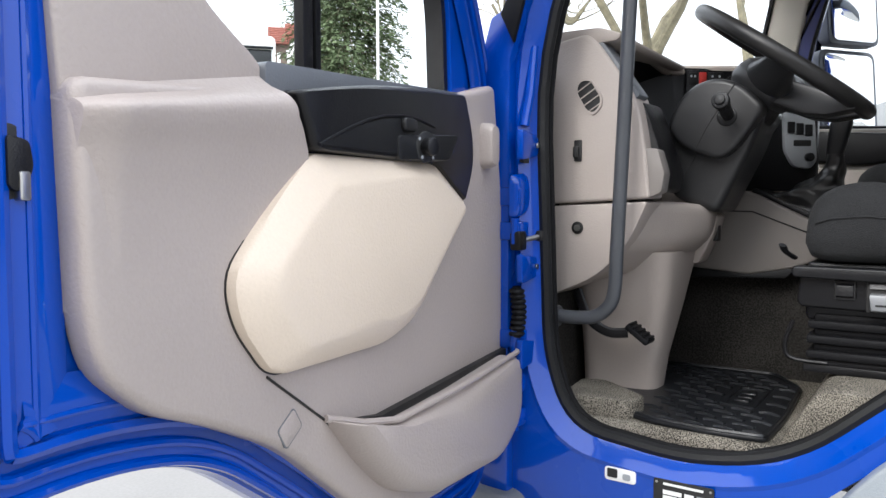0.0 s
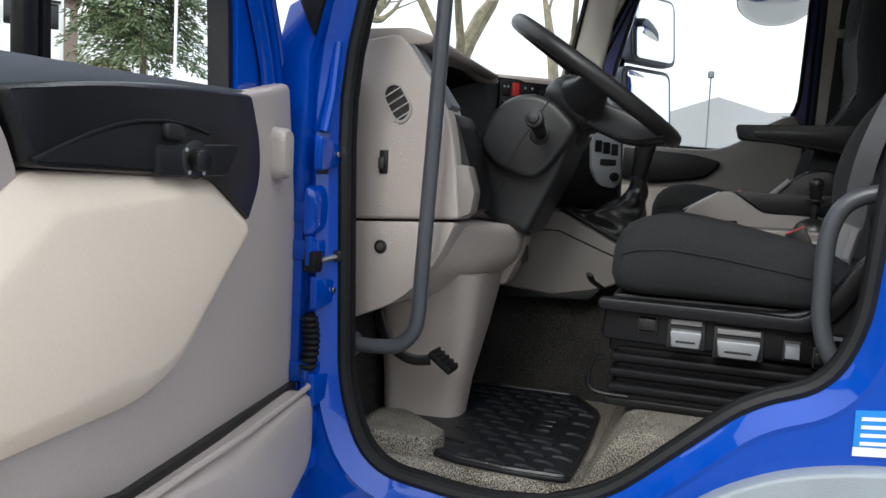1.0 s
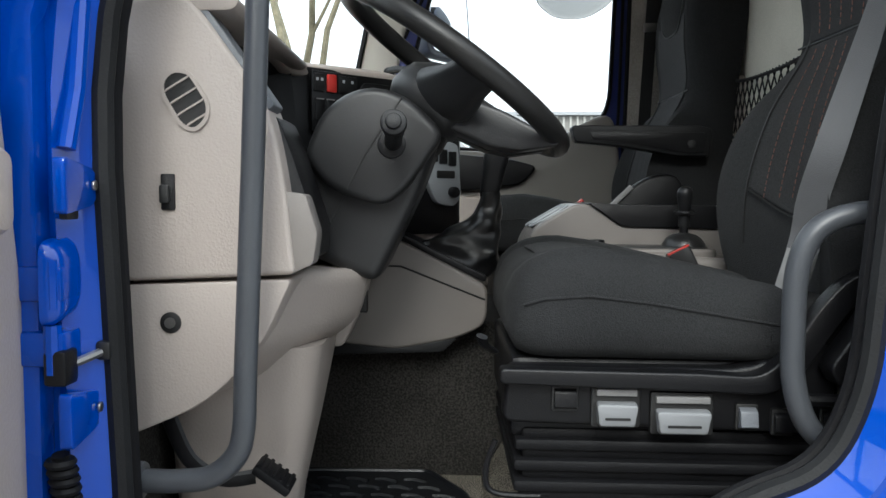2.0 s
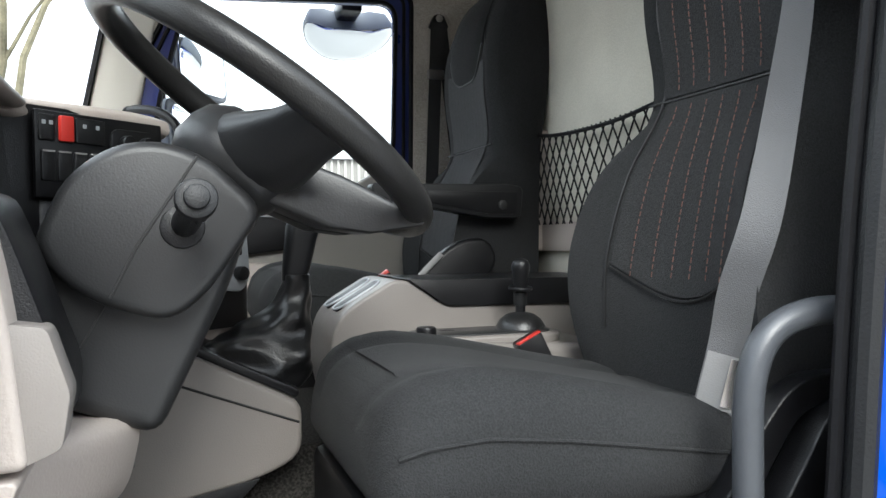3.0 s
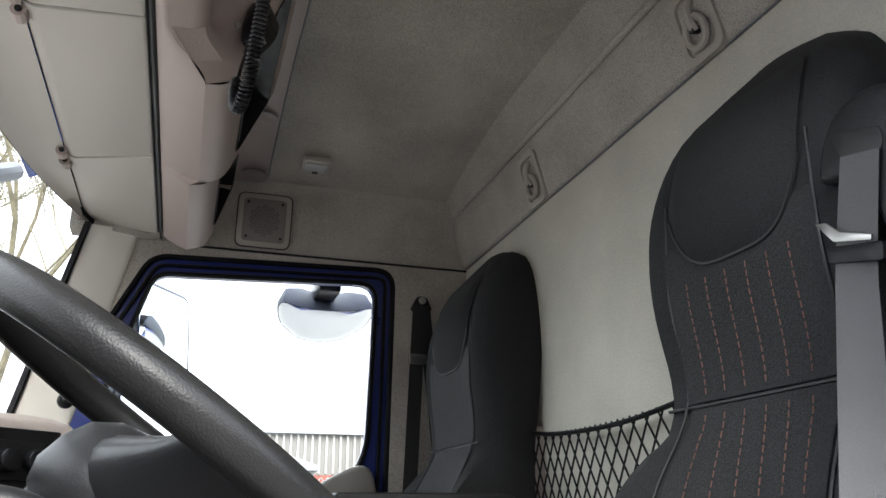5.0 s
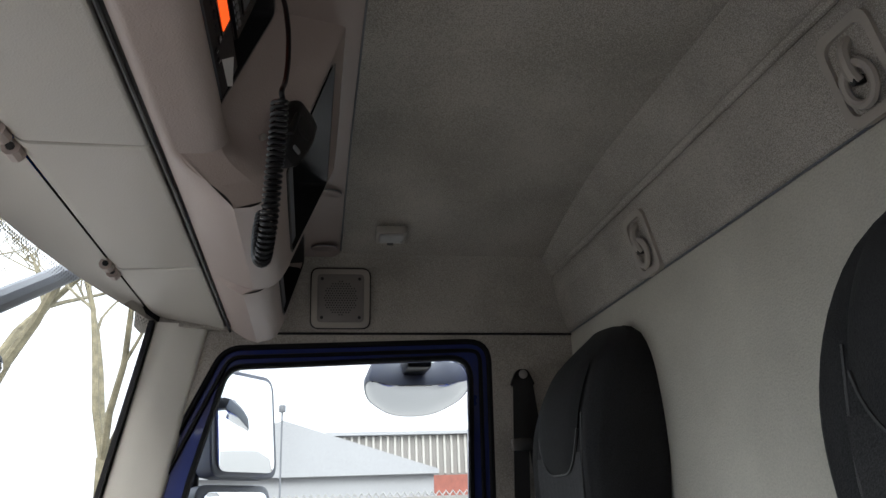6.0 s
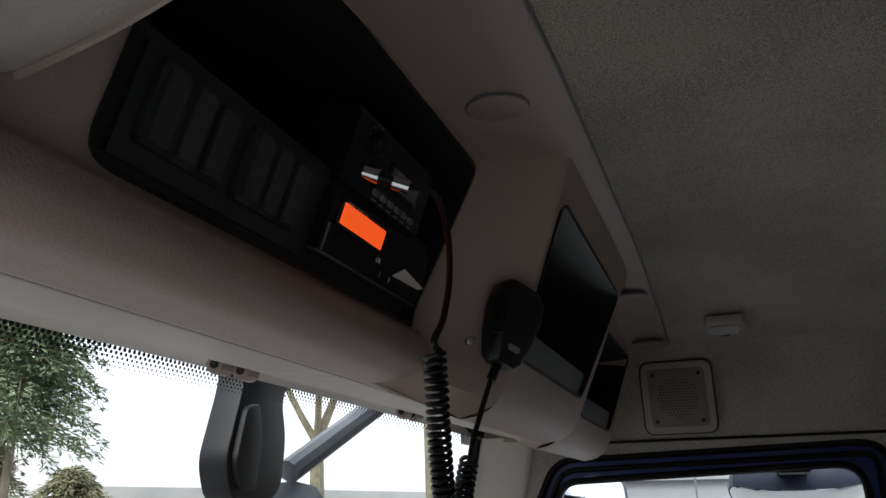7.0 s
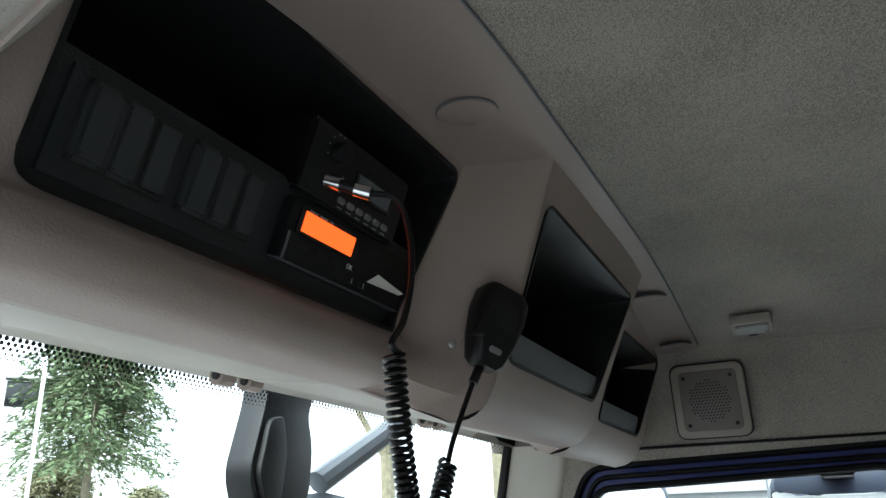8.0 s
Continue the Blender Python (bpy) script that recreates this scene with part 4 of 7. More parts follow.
for a in (0.148, 0.184):
    part("rotary_knob", disc(PODM @ Vector((a, -0.012, 1.913)), PY, 0.014, 0.016, 18, bevel=0.003), BLACK, bank)
for k in range(5):
    a = 0.018 + k * 0.026
    part("rocker_switch", prism(pill(a, 1.872, 0.021, 0.044, 0.003), 'y', -0.013, -0.008, 0.002, m=PODM), SOFTBLACK, bank)
    part("switch_edge", prism(pill(a, 1.893, 0.019, 0.0025, 0.001), 'y', -0.0145, -0.012, m=PODM), MIDGREY, bank)
stack = part("lower_pod", prism(rounded([(-0.30, 1.20), (-0.115, 0.985), (-0.04, 0.893), (0.0, 0.89), (0.07, 0.95), (0.25, 1.34), (-0.30, 1.34)], 0.012, 3), 'z', 1.60, 1.838, 0.012, 2), BLACK, dash)
SM2 = Matrix(((0.63, 0.776, 0, -0.118), (-0.776, 0.63, 0, 0.985), (0, 0, 1, 0), (0, 0, 0, 1)))
fa = part("grey_fascia", prism(rounded([(0.005, 1.835), (0.105, 1.815), (0.115, 1.69), (0.095, 1.665), (0.04, 1.672), (0.012, 1.72)], 0.014, 4), 'y', -0.014, 0.004, 0.004, m=SM2), LIGHTGREY, dash, "light grey control fascia")
for k in range(3):
    part("fascia_switch", prism(pill(0.028 + k * 0.028, 1.788 - k * 0.004, 0.022, 0.034, 0.003), 'y', -0.019, -0.012, 0.002, m=SM2), SOFTBLACK, fa)
part("fascia_slot", prism(pill(0.065, 1.742, 0.055, 0.018, 0.004), 'y', -0.016, -0.012, 0.001, m=SM2), INK, fa)
part("fascia_knob", disc(SM2 @ Vector((0.085, -0.012, 1.70)), -(SM2.to_3x3() @ Vector((0, 1, 0))), 0.013, 0.018, 18, bevel=0.003), BLACK, fa)
body = rounded([(1.42, 1.985), (1.27, 1.975), (1.225, 1.955), (1.215, 1.90), (1.19, 1.78), (1.19, 1.62), (1.22, 1.56), (1.42, 1.55)], [0.01, 0.02, 0.015, 0.02, 0.03, 0.03, 0.03, 0.01], 4)
part("dash_body", prism(body, 'x', -0.05, 0.87, 0.01, 2), SOFTBLACK, dash)
part("dash_top", prism(rounded([(1.50, 1.99), (1.27, 1.987), (1.215, 1.965), (1.225, 1.95), (1.50, 1.95)], [0.01, 0.02, 0.012, 0.01, 0.01], 4), 'x', -0.84, 0.88, 0.008, 2), DASH, dash)
part("dash_lower", prism(rounded([(1.42, 1.60), (1.18, 1.60), (1.20, 1.50), (1.42, 1.42)], 0.02, 3), 'x', -0.36, 0.87, 0.008), DASH, dash)
part("pod_skirt", prism(rounded([(-0.31, 1.20), (-0.11, 0.99), (-0.03, 0.90), (0.01, 0.90), (0.08, 0.96), (0.26, 1.34), (-0.31, 1.34)], 0.012, 3), 'z', 1.565, 1.605, 0.006, 2), DASH, dash)
part("glovebox_lid", prism(rounded([(1.20, 1.85), (1.178, 1.77), (1.178, 1.64), (1.19, 1.63), (1.20, 1.77), (1.215, 1.85)], 0.004, 2), 'x', 0.30, 0.82, 0.006), SOFTBLACK, dash)

# gear lever console
gear = thing("gear_console", "beige gear lever console with black leather gaiter", "gear console", (-0.2, 1.0, 1.42))
# beige housing, its shade under the dash put into the darker colour
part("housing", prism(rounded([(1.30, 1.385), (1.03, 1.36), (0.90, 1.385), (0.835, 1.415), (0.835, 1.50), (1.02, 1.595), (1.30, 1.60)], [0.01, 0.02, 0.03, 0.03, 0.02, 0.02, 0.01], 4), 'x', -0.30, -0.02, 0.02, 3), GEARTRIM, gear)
part("housing_seam", tube([(-0.301, 1.25, 1.545), (-0.301, 1.02, 1.54), (-0.301, 0.84, 1.47)], 0.002, 5), INK, gear)
part("plinth", prism(rounded([(1.30, 1.34), (0.93, 1.355), (0.90, 1.385), (1.03, 1.362), (1.30, 1.388)], 0.004, 2), 'x', -0.295, -0.04, 0.004), SOFTBLACK, gear)
part("gaiter_frame", prism(rounded([(1.03, 1.597), (1.015, 1.607), (0.835, 1.518), (0.84, 1.505)], 0.004, 2), 'x', -0.285, -0.06, 0.008, 2), BLACK, gear)
FORE = [(0, 1.004), (0.2, 0.965), (0.38, 0.93), (0.55, 0.895), (0.72, 0.862), (0.86, 0.850), (1, 0.846)]
BACK = [(0, 0.838), (0.12, 0.818), (0.3, 0.806), (0.6, 0.800), (1, 0.802)]
WIDE = [(0, 0.098), (0.2, 0.088), (0.4, 0.070), (0.6, 0.050), (0.8, 0.034), (1, 0.029)]
FORE, BACK, WIDE = ([(q.x, q.y) for q in smooth_line([(a, c, 0) for a, c in rows], 5)] for rows in (FORE, BACK, WIDE))
rings = []
for i in range(33):
    t = i / 32
    f, k = lookup(FORE, t), lookup(BACK, t)
    row = []
    for j in range(48):
        q = 2 * math.pi * j / 48
        c, d = math.cos(q), math.sin(q)
        c, d = (math.copysign(abs(e) ** lerp(0.45, 0.85, t), e) for e in (c, d))
        fold = 1 + (0.085 * math.sin(3 * q + 7 * t) + 0.06 * math.sin(5 * q - 13 * t) + 0.05 * math.sin(22 * t + 2 * q)) * math.sin(t * math.pi) ** 0.5
        y = (f + k) / 2 + (f - k) / 2 * d * fold
        row.append(Vector((lerp(-0.172, -0.19, t) + lookup(WIDE, t) * c * fold, y, lerp(1.545, 1.70, t) + 0.47 * (y - 0.92) * (1 - t) ** 1.5)))
    rings.append(row)
part("gaiter", loft(rings), LEATHER, gear, "creased black leather gaiter", angle=50)
lev = [[Vector((-0.19, 0.828 - 0.02 * t, lerp(1.69, 1.80, t))) + Vector((p[0] * s, p[1] * s, 0)) for p in pill(0, 0, 0.042, 0.05, 0.016)] for t, s in ((0, 0.8), (0.2, 0.95), (0.6, 1.05), (0.85, 1.15), (0.97, 1.0), (1.0, 0.6))]
part("gear_knob", loft(lev), BLACK, gear)

# ---- centre box between the seats ----
box = thing("centre_console", "beige storage box with black padded lid between seats", "console box", (0.05, 0.45, 1.42))
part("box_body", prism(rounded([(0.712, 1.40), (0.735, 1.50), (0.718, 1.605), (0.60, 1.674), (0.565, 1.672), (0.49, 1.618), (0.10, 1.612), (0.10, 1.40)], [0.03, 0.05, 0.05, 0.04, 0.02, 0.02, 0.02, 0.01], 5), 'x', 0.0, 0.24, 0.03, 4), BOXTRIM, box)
part("lid", prism(rounded([(0.572, 1.676), (0.485, 1.617), (0.09, 1.611), (0.09, 1.668), (0.50, 1.672)], 0.012, 3), 'x', -0.008, 0.248, 0.01, 3), BLACK, box, "black padded lid")
NOSE = Matrix.Translation((0, 0.6575, 1.6385)) @ Matrix.Rotation(radians(-30.3), 4, 'X')
for x in (0.075, 0.165):
    grip = part("lid_grip", prism(pill(x, 0, 0.052, 0.108, 0.025, 6), 'z', -0.006, 0.0035, 0.001, m=NOSE), SOFTBLACK, box, "dark recessed grip")
    part("grip_rim", tube([NOSE @ Vector((p[0], p[1], 0.003)) for p in pill(x, 0, 0.056, 0.112, 0.027, 6)], 0.0026, 8, closed=True), LIGHTGREY, grip, "pale glossy rim")
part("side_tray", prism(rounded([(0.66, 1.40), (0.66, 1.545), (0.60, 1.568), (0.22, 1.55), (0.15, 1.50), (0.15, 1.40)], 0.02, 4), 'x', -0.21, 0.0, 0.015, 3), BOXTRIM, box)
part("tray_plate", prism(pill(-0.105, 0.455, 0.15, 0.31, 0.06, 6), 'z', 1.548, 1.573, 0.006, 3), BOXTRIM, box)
part("tray_inlay", prism(pill(-0.105, 0.455, 0.118, 0.275, 0.048, 6), 'z', 1.570, 1.5755, 0.001), CHARCOAL, box)
hb = part("brake_boot", loft([[Vector((-0.10 + r * math.cos(q), 0.365 + r * math.sin(q), h)) for q in (2 * math.pi * j / 24 for j in range(24))] for r, h in ((0.050, 1.573), (0.048, 1.582), (0.040, 1.594), (0.027, 1.603), (0.012, 1.607))]), LEATHER, box, angle=60)
part("brake_stem", tube([(-0.10, 0.365, 1.60), (-0.104, 0.366, 1.655)], 0.010, 12), BLACK, hb)
part("brake_sleeve", tube([(-0.101, 0.365, 1.622), (-0.103, 0.366, 1.648)], 0.0135, 12), SOFTBLACK, hb)
part("brake_collar", disc((-0.104, 0.366, 1.652), (-0.1, 0, 1), 0.024, 0.007, 20, bevel=0.002), BLACK, hb)
part("brake_knob", loft([[Vector((-0.104 - 0.004 * t, 0.366, lerp(1.658, 1.716, t))) + Vector((0.0185 * k * math.cos(q), 0.0185 * k * math.sin(q), 0)) for q in (2 * math.pi * j / 20 for j in range(20))] for t, k in ((0, 0.72), (0.12, 0.8), (0.35, 0.86), (0.55, 0.98), (0.75, 1.0), (0.9, 0.82), (0.97, 0.5), (1.0, 0.15))]), BLACK, hb, angle=60)
part("rotary_knob", disc((-0.141, 0.576, 1.566), (0, 0, 1), 0.019, 0.026, 14, bevel=0.004), BLACK, box)
for k in range(2):
    part("rocker_switch", block(-0.09, -0.06, 0.50 + k * 0.04, 0.53 + k * 0.04, 1.566, 1.576, 0.002), BLACK, box)

# ---- overhead console across the windscreen header ----
over = thing("overhead_console", "taupe plastic overhead console with three open bays", "overhead console", (0.0, 0.85, 2.6))
part("ceiling_strip", sheet(lambda u, v: Vector((lerp(-0.86, 0.86, u), lookup([(0, 0.683), (0.12, 0.692), (1, 0.818)], v), roof_z(lerp(-0.84, 0.84, u)) - lookup([(0, 0.0), (0.12, 0.006), (1, 0.006)], v))), 20, 5, 0.006), CONSOLE, over)
FACE1 = [(2.588, 0.93), (2.590, 0.900), (2.598, 0.880), (2.612, 0.871), (2.632, 0.875), (2.645, 0.884), (2.665, 0.884), (2.70, 0.872), (2.77, 0.8485), (2.845, 0.823), (2.88, 0.811)]
FACE2 = [(2.556, 0.870), (2.560, 0.842), (2.575, 0.822), (2.60, 0.808), (2.63, 0.797), (2.72, 0.764), (2.81, 0.731), (2.88, 0.706)]
FACE3 = [(2.548, 0.890), (2.553, 0.862), (2.57, 0.842), (2.60, 0.829), (2.66, 0.812), (2.78, 0.783), (2.88, 0.760)]
FACE1, FACE2, FACE3 = ([(p.x, p.y) for p in smooth_line([(a, b, 0) for a, b in f], 5)] for f in (FACE1, FACE2, FACE3))


def bay(hole, ends, table, deep, name):
    """One bay: a curved face with an opening, its lip and its tray."""
    lo, hi = table[0][0], 2.878
    inner = rounded(hole, 0.02, 4)
    (a0, a1), (b0, b1) = ends
    z0, z1 = min(p[1] for p in inner), max(p[1] for p in inner)

    def side(z, low):
        """Where the opening's edge lies at a height."""
        xs = []
        for p, q in zip(inner, inner[1:] + inner[:1]):
            if (p[1] - z) * (q[1] - z) <= 0 and abs(q[1] - p[1]) > 1e-9:
                xs.append(lerp(p[0], q[0], (z - p[1]) / (q[1] - p[1])))
        return min(xs) if low else max(xs)

    def face_at(x, z):
        return Vector((x, lookup(table, z), z))

    def out(z, low):
        return lerp(a0, a1, (z - lo) / (hi - lo)) if low else lerp(b0, b1, (z - lo) / (hi - lo))
    b = bmesh.new()
    for za, zb, n in ((lo, z0, 26), (z1, hi, 4)):
        sheet(lambda u, v: face_at(lerp(out(lerp(za, zb, v), True), out(lerp(za, zb, v), False), u), lerp(za, zb, v)), 24, n, 0.0, bm=b)
    for low in (True, False):
        def strip(u, v):
            z = lerp(z0 + 1e-5, z1 - 1e-5, 0.5 - 0.5 * math.cos(v * math.pi))
            return face_at(lerp(out(z, low), side(z, low), u), z)
        sheet(strip, 6, 40, 0.0, bm=b)
    f = part(name, b, CONSOLE, over, angle=40)
    loops = []
    x0, x1 = min(p[0] for p in hole), max(p[0] for p in hole)
    mid = lookup(table, (z0 + z1) / 2) + deep
    for d, g in ((-0.003, 0.002), (-0.003, -0.003), (0.006, -0.005), (deep, -0.012)):
        loops.append([Vector((p[0], lookup(table, p[1]) + d if d < 0.05 else mid, p[1])) for p in grown(inner, g)])
    part("tray", loft(loops, caps=False), SOFTBLACK, f, "black open tray")
    part("tray_back", block(x0 + 0.005, x1 - 0.005, mid - 0.004, mid + 0.01, z0 + 0.005, z1 - 0.005, 0.001), BLACK, f)
    return f


bay1 = bay([(-0.660, 2.645), (-0.195, 2.645), (-0.190, 2.672), (-0.139, 2.848), (-0.660, 2.848)], ((-0.88, -0.88), (-0.190, -0.128)), FACE1, 0.09, "instrument_bay")
bay2 = bay([(-0.070, 2.624), (0.318, 2.622), (0.384, 2.806), (-0.080, 2.812)], ((-0.082, -0.094), (0.345, 0.425)), FACE2, 0.17, "middle_bay")
bay3 = bay([(0.44, 2.608), (0.76, 2.605), (0.868, 2.780), (0.50, 2.782)], ((0.352, 0.432), (0.80, 0.885)), FACE3, 0.15, "passenger_bay")


def between(x0, t0, x1, t1, soft):
    """The turn from one bay's face to the next; the ends lean."""
    def at(u, v):
        z0, z1 = lerp(t0[0][0], 2.878, v), lerp(t1[0][0], 2.878, v)
        s = 0.5 - 0.5 * math.cos(math.pi * u) if soft else u
        return Vector((lerp(lerp(x0[0], x0[1], v), lerp(x1[0], x1[1], v), u), lerp(lookup(t0, z0), lookup(t1, z1), s), lerp(z0, z1, u)))
    return sheet(at, 14, 24, 0.006)


part("bay_return", between((-0.191, -0.129), FACE1, (-0.081, -0.093), FACE2, True), CONSOLE, over)
part("bay_return", between((0.344, 0.424), FACE2, (0.353, 0.433), FACE3, False), CONSOLE, over)


def under(u, v):
    """The underside, from the faces forward to the groove before the flaps."""
    x = lerp(-0.88, 0.81, u)
    t = FACE1 if x < -0.19 else FACE2 if x < 0.348 else FACE3
    k = max(0.0, min(1.0, (x + 0.19) / 0.105))
    y0, z0 = lerp(0.93, 0.870, k) + 0.02 * max(0, min(1, (x - 0.345) / 0.01)), lerp(2.588, 2.556, k) - 0.008 * max(0, min(1, (x - 0.345) / 0.01))
    return Vector((x, lerp(y0, 0.953, v), lerp(z0, 2.597 - 0.02 * max(0, x), v) - 0.004 * math.sin(v * math.pi)))


part("underside", sheet(under, 160, 6, 0.006), CONSOLE, over)
part("groove_back", block(-0.88, 0.84, 0.954, 0.975, 2.612, 2.66, 0.0), INK, over)
for x0, x1, t, z in ((-0.066, 0.318, FACE2, 2.628), (0.45, 0.765, FACE3, 2.612)):
    part("tray_lip", prism([(lookup(t, z) + 0.004, z), (lookup(t, z + 0.036) + 0.006, z + 0.036), (lookup(t, z + 0.036) + 0.016, z + 0.036), (lookup(t, z) + 0.016, z)], 'x', x0, x1 + 0.008, 0.002), GREYPLASTIC, over, "dark grey retaining lip")
part("end_panel", loft([[Vector((x + 0.085 * (z - 2.548) / 0.33, y, z)) for y, z in ((0.95, 2.585), (0.89, 2.548), (0.845, 2.565), (0.829, 2.60), (0.783, 2.78), (0.76, 2.88), (1.16, 2.88), (1.16, 2.64))] for x in (0.795, 0.812)]), CONSOLE, over)
part("edge_joint", tube([(lerp(-0.82, 0.82, i / 30), 0.684, roof_z(lerp(-0.82, 0.82, i / 30)) - 0.002) for i in range(31)], 0.0018, 6), GREYPLASTIC, over)
part("groove_joint", tube([(lerp(-0.88, 0.83, i / 20), 0.960, 2.5975 - 0.02 * max(0, lerp(-0.88, 0.83, i / 20))) for i in range(21)], 0.0032, 8), INK, over)
part("front_valance", sheet(lambda u, v: Vector((lerp(-0.90, 0.90, u), 1.168, 2.640)).lerp(screen(u, 0.981) + Vector((0, -0.014, 0.0)), v) + Vector((0, 0, 0.006 * math.sin(v * math.pi))), 24, 4, 0.010), FLAP, over)
for x, y in ((-0.25, 0.76), (0.53, 0.728), (0.80, 0.728)):
    part("blanking_cap", disc((x, y, roof_z(x) - 0.0050), (0.1, 0, -1), 0.033, 0.004, 32, bevel=0.0015), CONSOLE, over)
    part("cap_joint", disc((x, y, roof_z(x) - 0.0048), (0.1, 0, -1), 0.0345, 0.0022, 32), GREYPLASTIC, over)
SEAMS = ((-0.88, -0.90), (-0.19, -0.11), (0.31, 0.48), (0.80, 0.885))
for (b0, f0), (b1, f1) in zip(SEAMS, SEAMS[1:]):
    rings = []
    for s, k in ((0.0, 0.94), (0.003, 0.985), (0.012, 1.0), (0.988, 1.0), (0.997, 0.985), (1.0, 0.94)):
        ring = []
        for p in rounded([(0.972, 2.622), (0.967, 2.597), (1.152, 2.632), (1.172, 2.648), (1.16, 2.668)], [0.01, 0.009, 0.01, 0.01, 0.005], 4):
            w = (p[0] - 0.955) / 0.21
            x = lerp(lerp(b0, f0, w) + 0.003, lerp(b1, f1, w) - 0.003, s)
            ring.append(Vector((x, 1.06 + (p[0] - 1.06) * k, p[1] + (1 - k) * 0.06 + 0.003 * math.sin(min(1, max(0, w)) * math.pi) * -1 - 0.02 * max(0, x) * (1 - min(1, max(0, w))))))
        rings.append(ring)
    flap = part("locker_flap", loft(rings), FLAP, over, "pale grey locker flap")
    for x in (f0 + 0.028, f1 - 0.028):
        hk = part("hinge_knuckle", tube([(x - 0.013, 1.172, 2.634), (x + 0.013, 1.172, 2.634)], 0.013, 10), CONSOLE, flap)
        part("hinge_pin", tube([(x - 0.016, 1.172, 2.634), (x + 0.016, 1.172, 2.634)], 0.006, 8), INK, hk)
part("side_roll", tube(smooth_line([(-0.80, 0.655, 2.70), (-0.785, 0.72, 2.694), (-0.768, 0.79, 2.692), (-0.755, 0.86, 2.692)], 6), 0.045, 16), FLAP, over, "pale rounded side moulding")
part("roll_seam", tube(smooth_line([(-0.772, 0.655, 2.662), (-0.758, 0.72, 2.657), (-0.741, 0.79, 2.655), (-0.728, 0.86, 2.655)], 6), 0.0022, 6), CONSOLE, over)

# instrument bay contents: black fascia, blanks, recorder, radio
def on_fascia(x, s, d=0.0):
    """A place on the black fascia: s runs up it from 0 to 1 over 0.2 m, d stands off it."""
    return Vector((x, lerp(0.899, 0.831, s) - d * 0.947, lerp(2.648, 2.848, s) - d * 0.322))


def fascia_box(x0, x1, s0, s1, d, mat, name, parent, bevel=0.002, label="", base=-0.004):
    ring0 = [on_fascia(x, s, base) for x, s in ((x0, s0), (x1, s0), (x1, s1), (x0, s1))]
    ring1 = [on_fascia(x, s, d) for x, s in ((x0, s0), (x1, s0), (x1, s1), (x0, s1))]
    b = loft([ring0, ring1])
    bmesh.ops.recalc_face_normals(b, faces=b.faces)
    if bevel:
        bmesh.ops.bevel(b, geom=list(b.edges), offset=bevel, segments=2, affect='EDGES', clamp_overlap=True)
    return part(name, b, mat, parent, label)


fascia_box(-0.662, -0.178, -0.03, 0.47, 0.0, FASCIA, "bay_fascia", bay1, 0.003, base=-0.02)
fascia_box(-0.645, -0.425, 0.05, 0.44, 0.004, FASCIA, "panel_frame", bay1, 0.004)
for gx in (-0.630, -0.532):
    holder = fascia_box(gx, gx + 0.088, 0.12, 0.415, 0.007, INK, "blank_holder", bay1, 0.003)
    for k in range(3):
        fascia_box(gx + 0.0025 + k * 0.0280, gx + 0.0292 + k * 0.0280, 0.135, 0.40, 0.0125 - 0.001 * k, BLANK, "switch_blank", holder, 0.004)
        fascia_box(gx + 0.006 + k * 0.0280, gx + 0.0255 + k * 0.0280, 0.15, 0.172, 0.0140 - 0.001 * k, BLANK, "blank_ridge", holder, 0.0012)

recorder = thing("tachograph", "black digital recorder with lit orange display", "recorder", on_fascia(-0.3, 0.25))
fascia_box(-0.412, -0.188, 0.115, 0.40, 0.010, BLACK, "case", recorder, 0.003)
fascia_box(-0.398, -0.296, 0.255, 0.375, 0.0115, SCREEN, "display_frame", recorder, 0.0005)
lcd = fascia_box(-0.391, -0.307, 0.270, 0.362, 0.0125, AMBER, "display", recorder, 0.0003, "glowing orange display")
for k in range(4):
    fascia_box(-0.388 + k * 0.026, -0.372 + k * 0.026, 0.205, 0.232, 0.0115, SOFTBLACK, "button", recorder, 0.001)
for k in range(2):
    fascia_box(-0.300 + k * 0.022, -0.285 + k * 0.022, 0.150, 0.185, 0.0115, SOFTBLACK, "button", recorder, 0.001)
part("paper_slip", sheet(lambda u, v: on_fascia(lerp(-0.268, -0.200, u), 0.195 + (0.035 * (1 - u) + 0.012) * v + 0.01 * u, 0.012 + 0.012 * v * (1 - u * 0.5)), 8, 2, 0.0004), PAPER, recorder, "torn white paper slip")
fascia_box(-0.41, -0.190, 0.120, 0.126, 0.0112, GREYPLASTIC, "trim_line", recorder, 0.0003)
fascia_box(-0.405, -0.402, 0.13, 0.25, 0.0112, GREYPLASTIC, "trim_line", recorder, 0.0003)


def lettering(text, size, place, right_way, up_way, mat, parent, name="lettering"):
    """Printed words: right_way runs along them, up_way stands up."""
    cu = bpy.data.curves.new(name, 'FONT')
    cu.body, cu.size, cu.extrude = text, size, 0.0002
    ob = new("font", cu)
    dep = bpy.context.evaluated_depsgraph_get()
    me = bpy.data.meshes.new_from_object(ob.evaluated_get(dep))
    bpy.data.objects.remove(ob)
    r, u = Vector(right_way).normalized(), Vector(up_way).normalized()
    n = r.cross(u)
    m = Matrix((r, u, n)).transposed().to_4x4()
    m.translation = place
    b = bmesh.new()
    b.from_mesh(me)
    b.transform(m)
    return part(name, b, mat, parent, smooth=False)


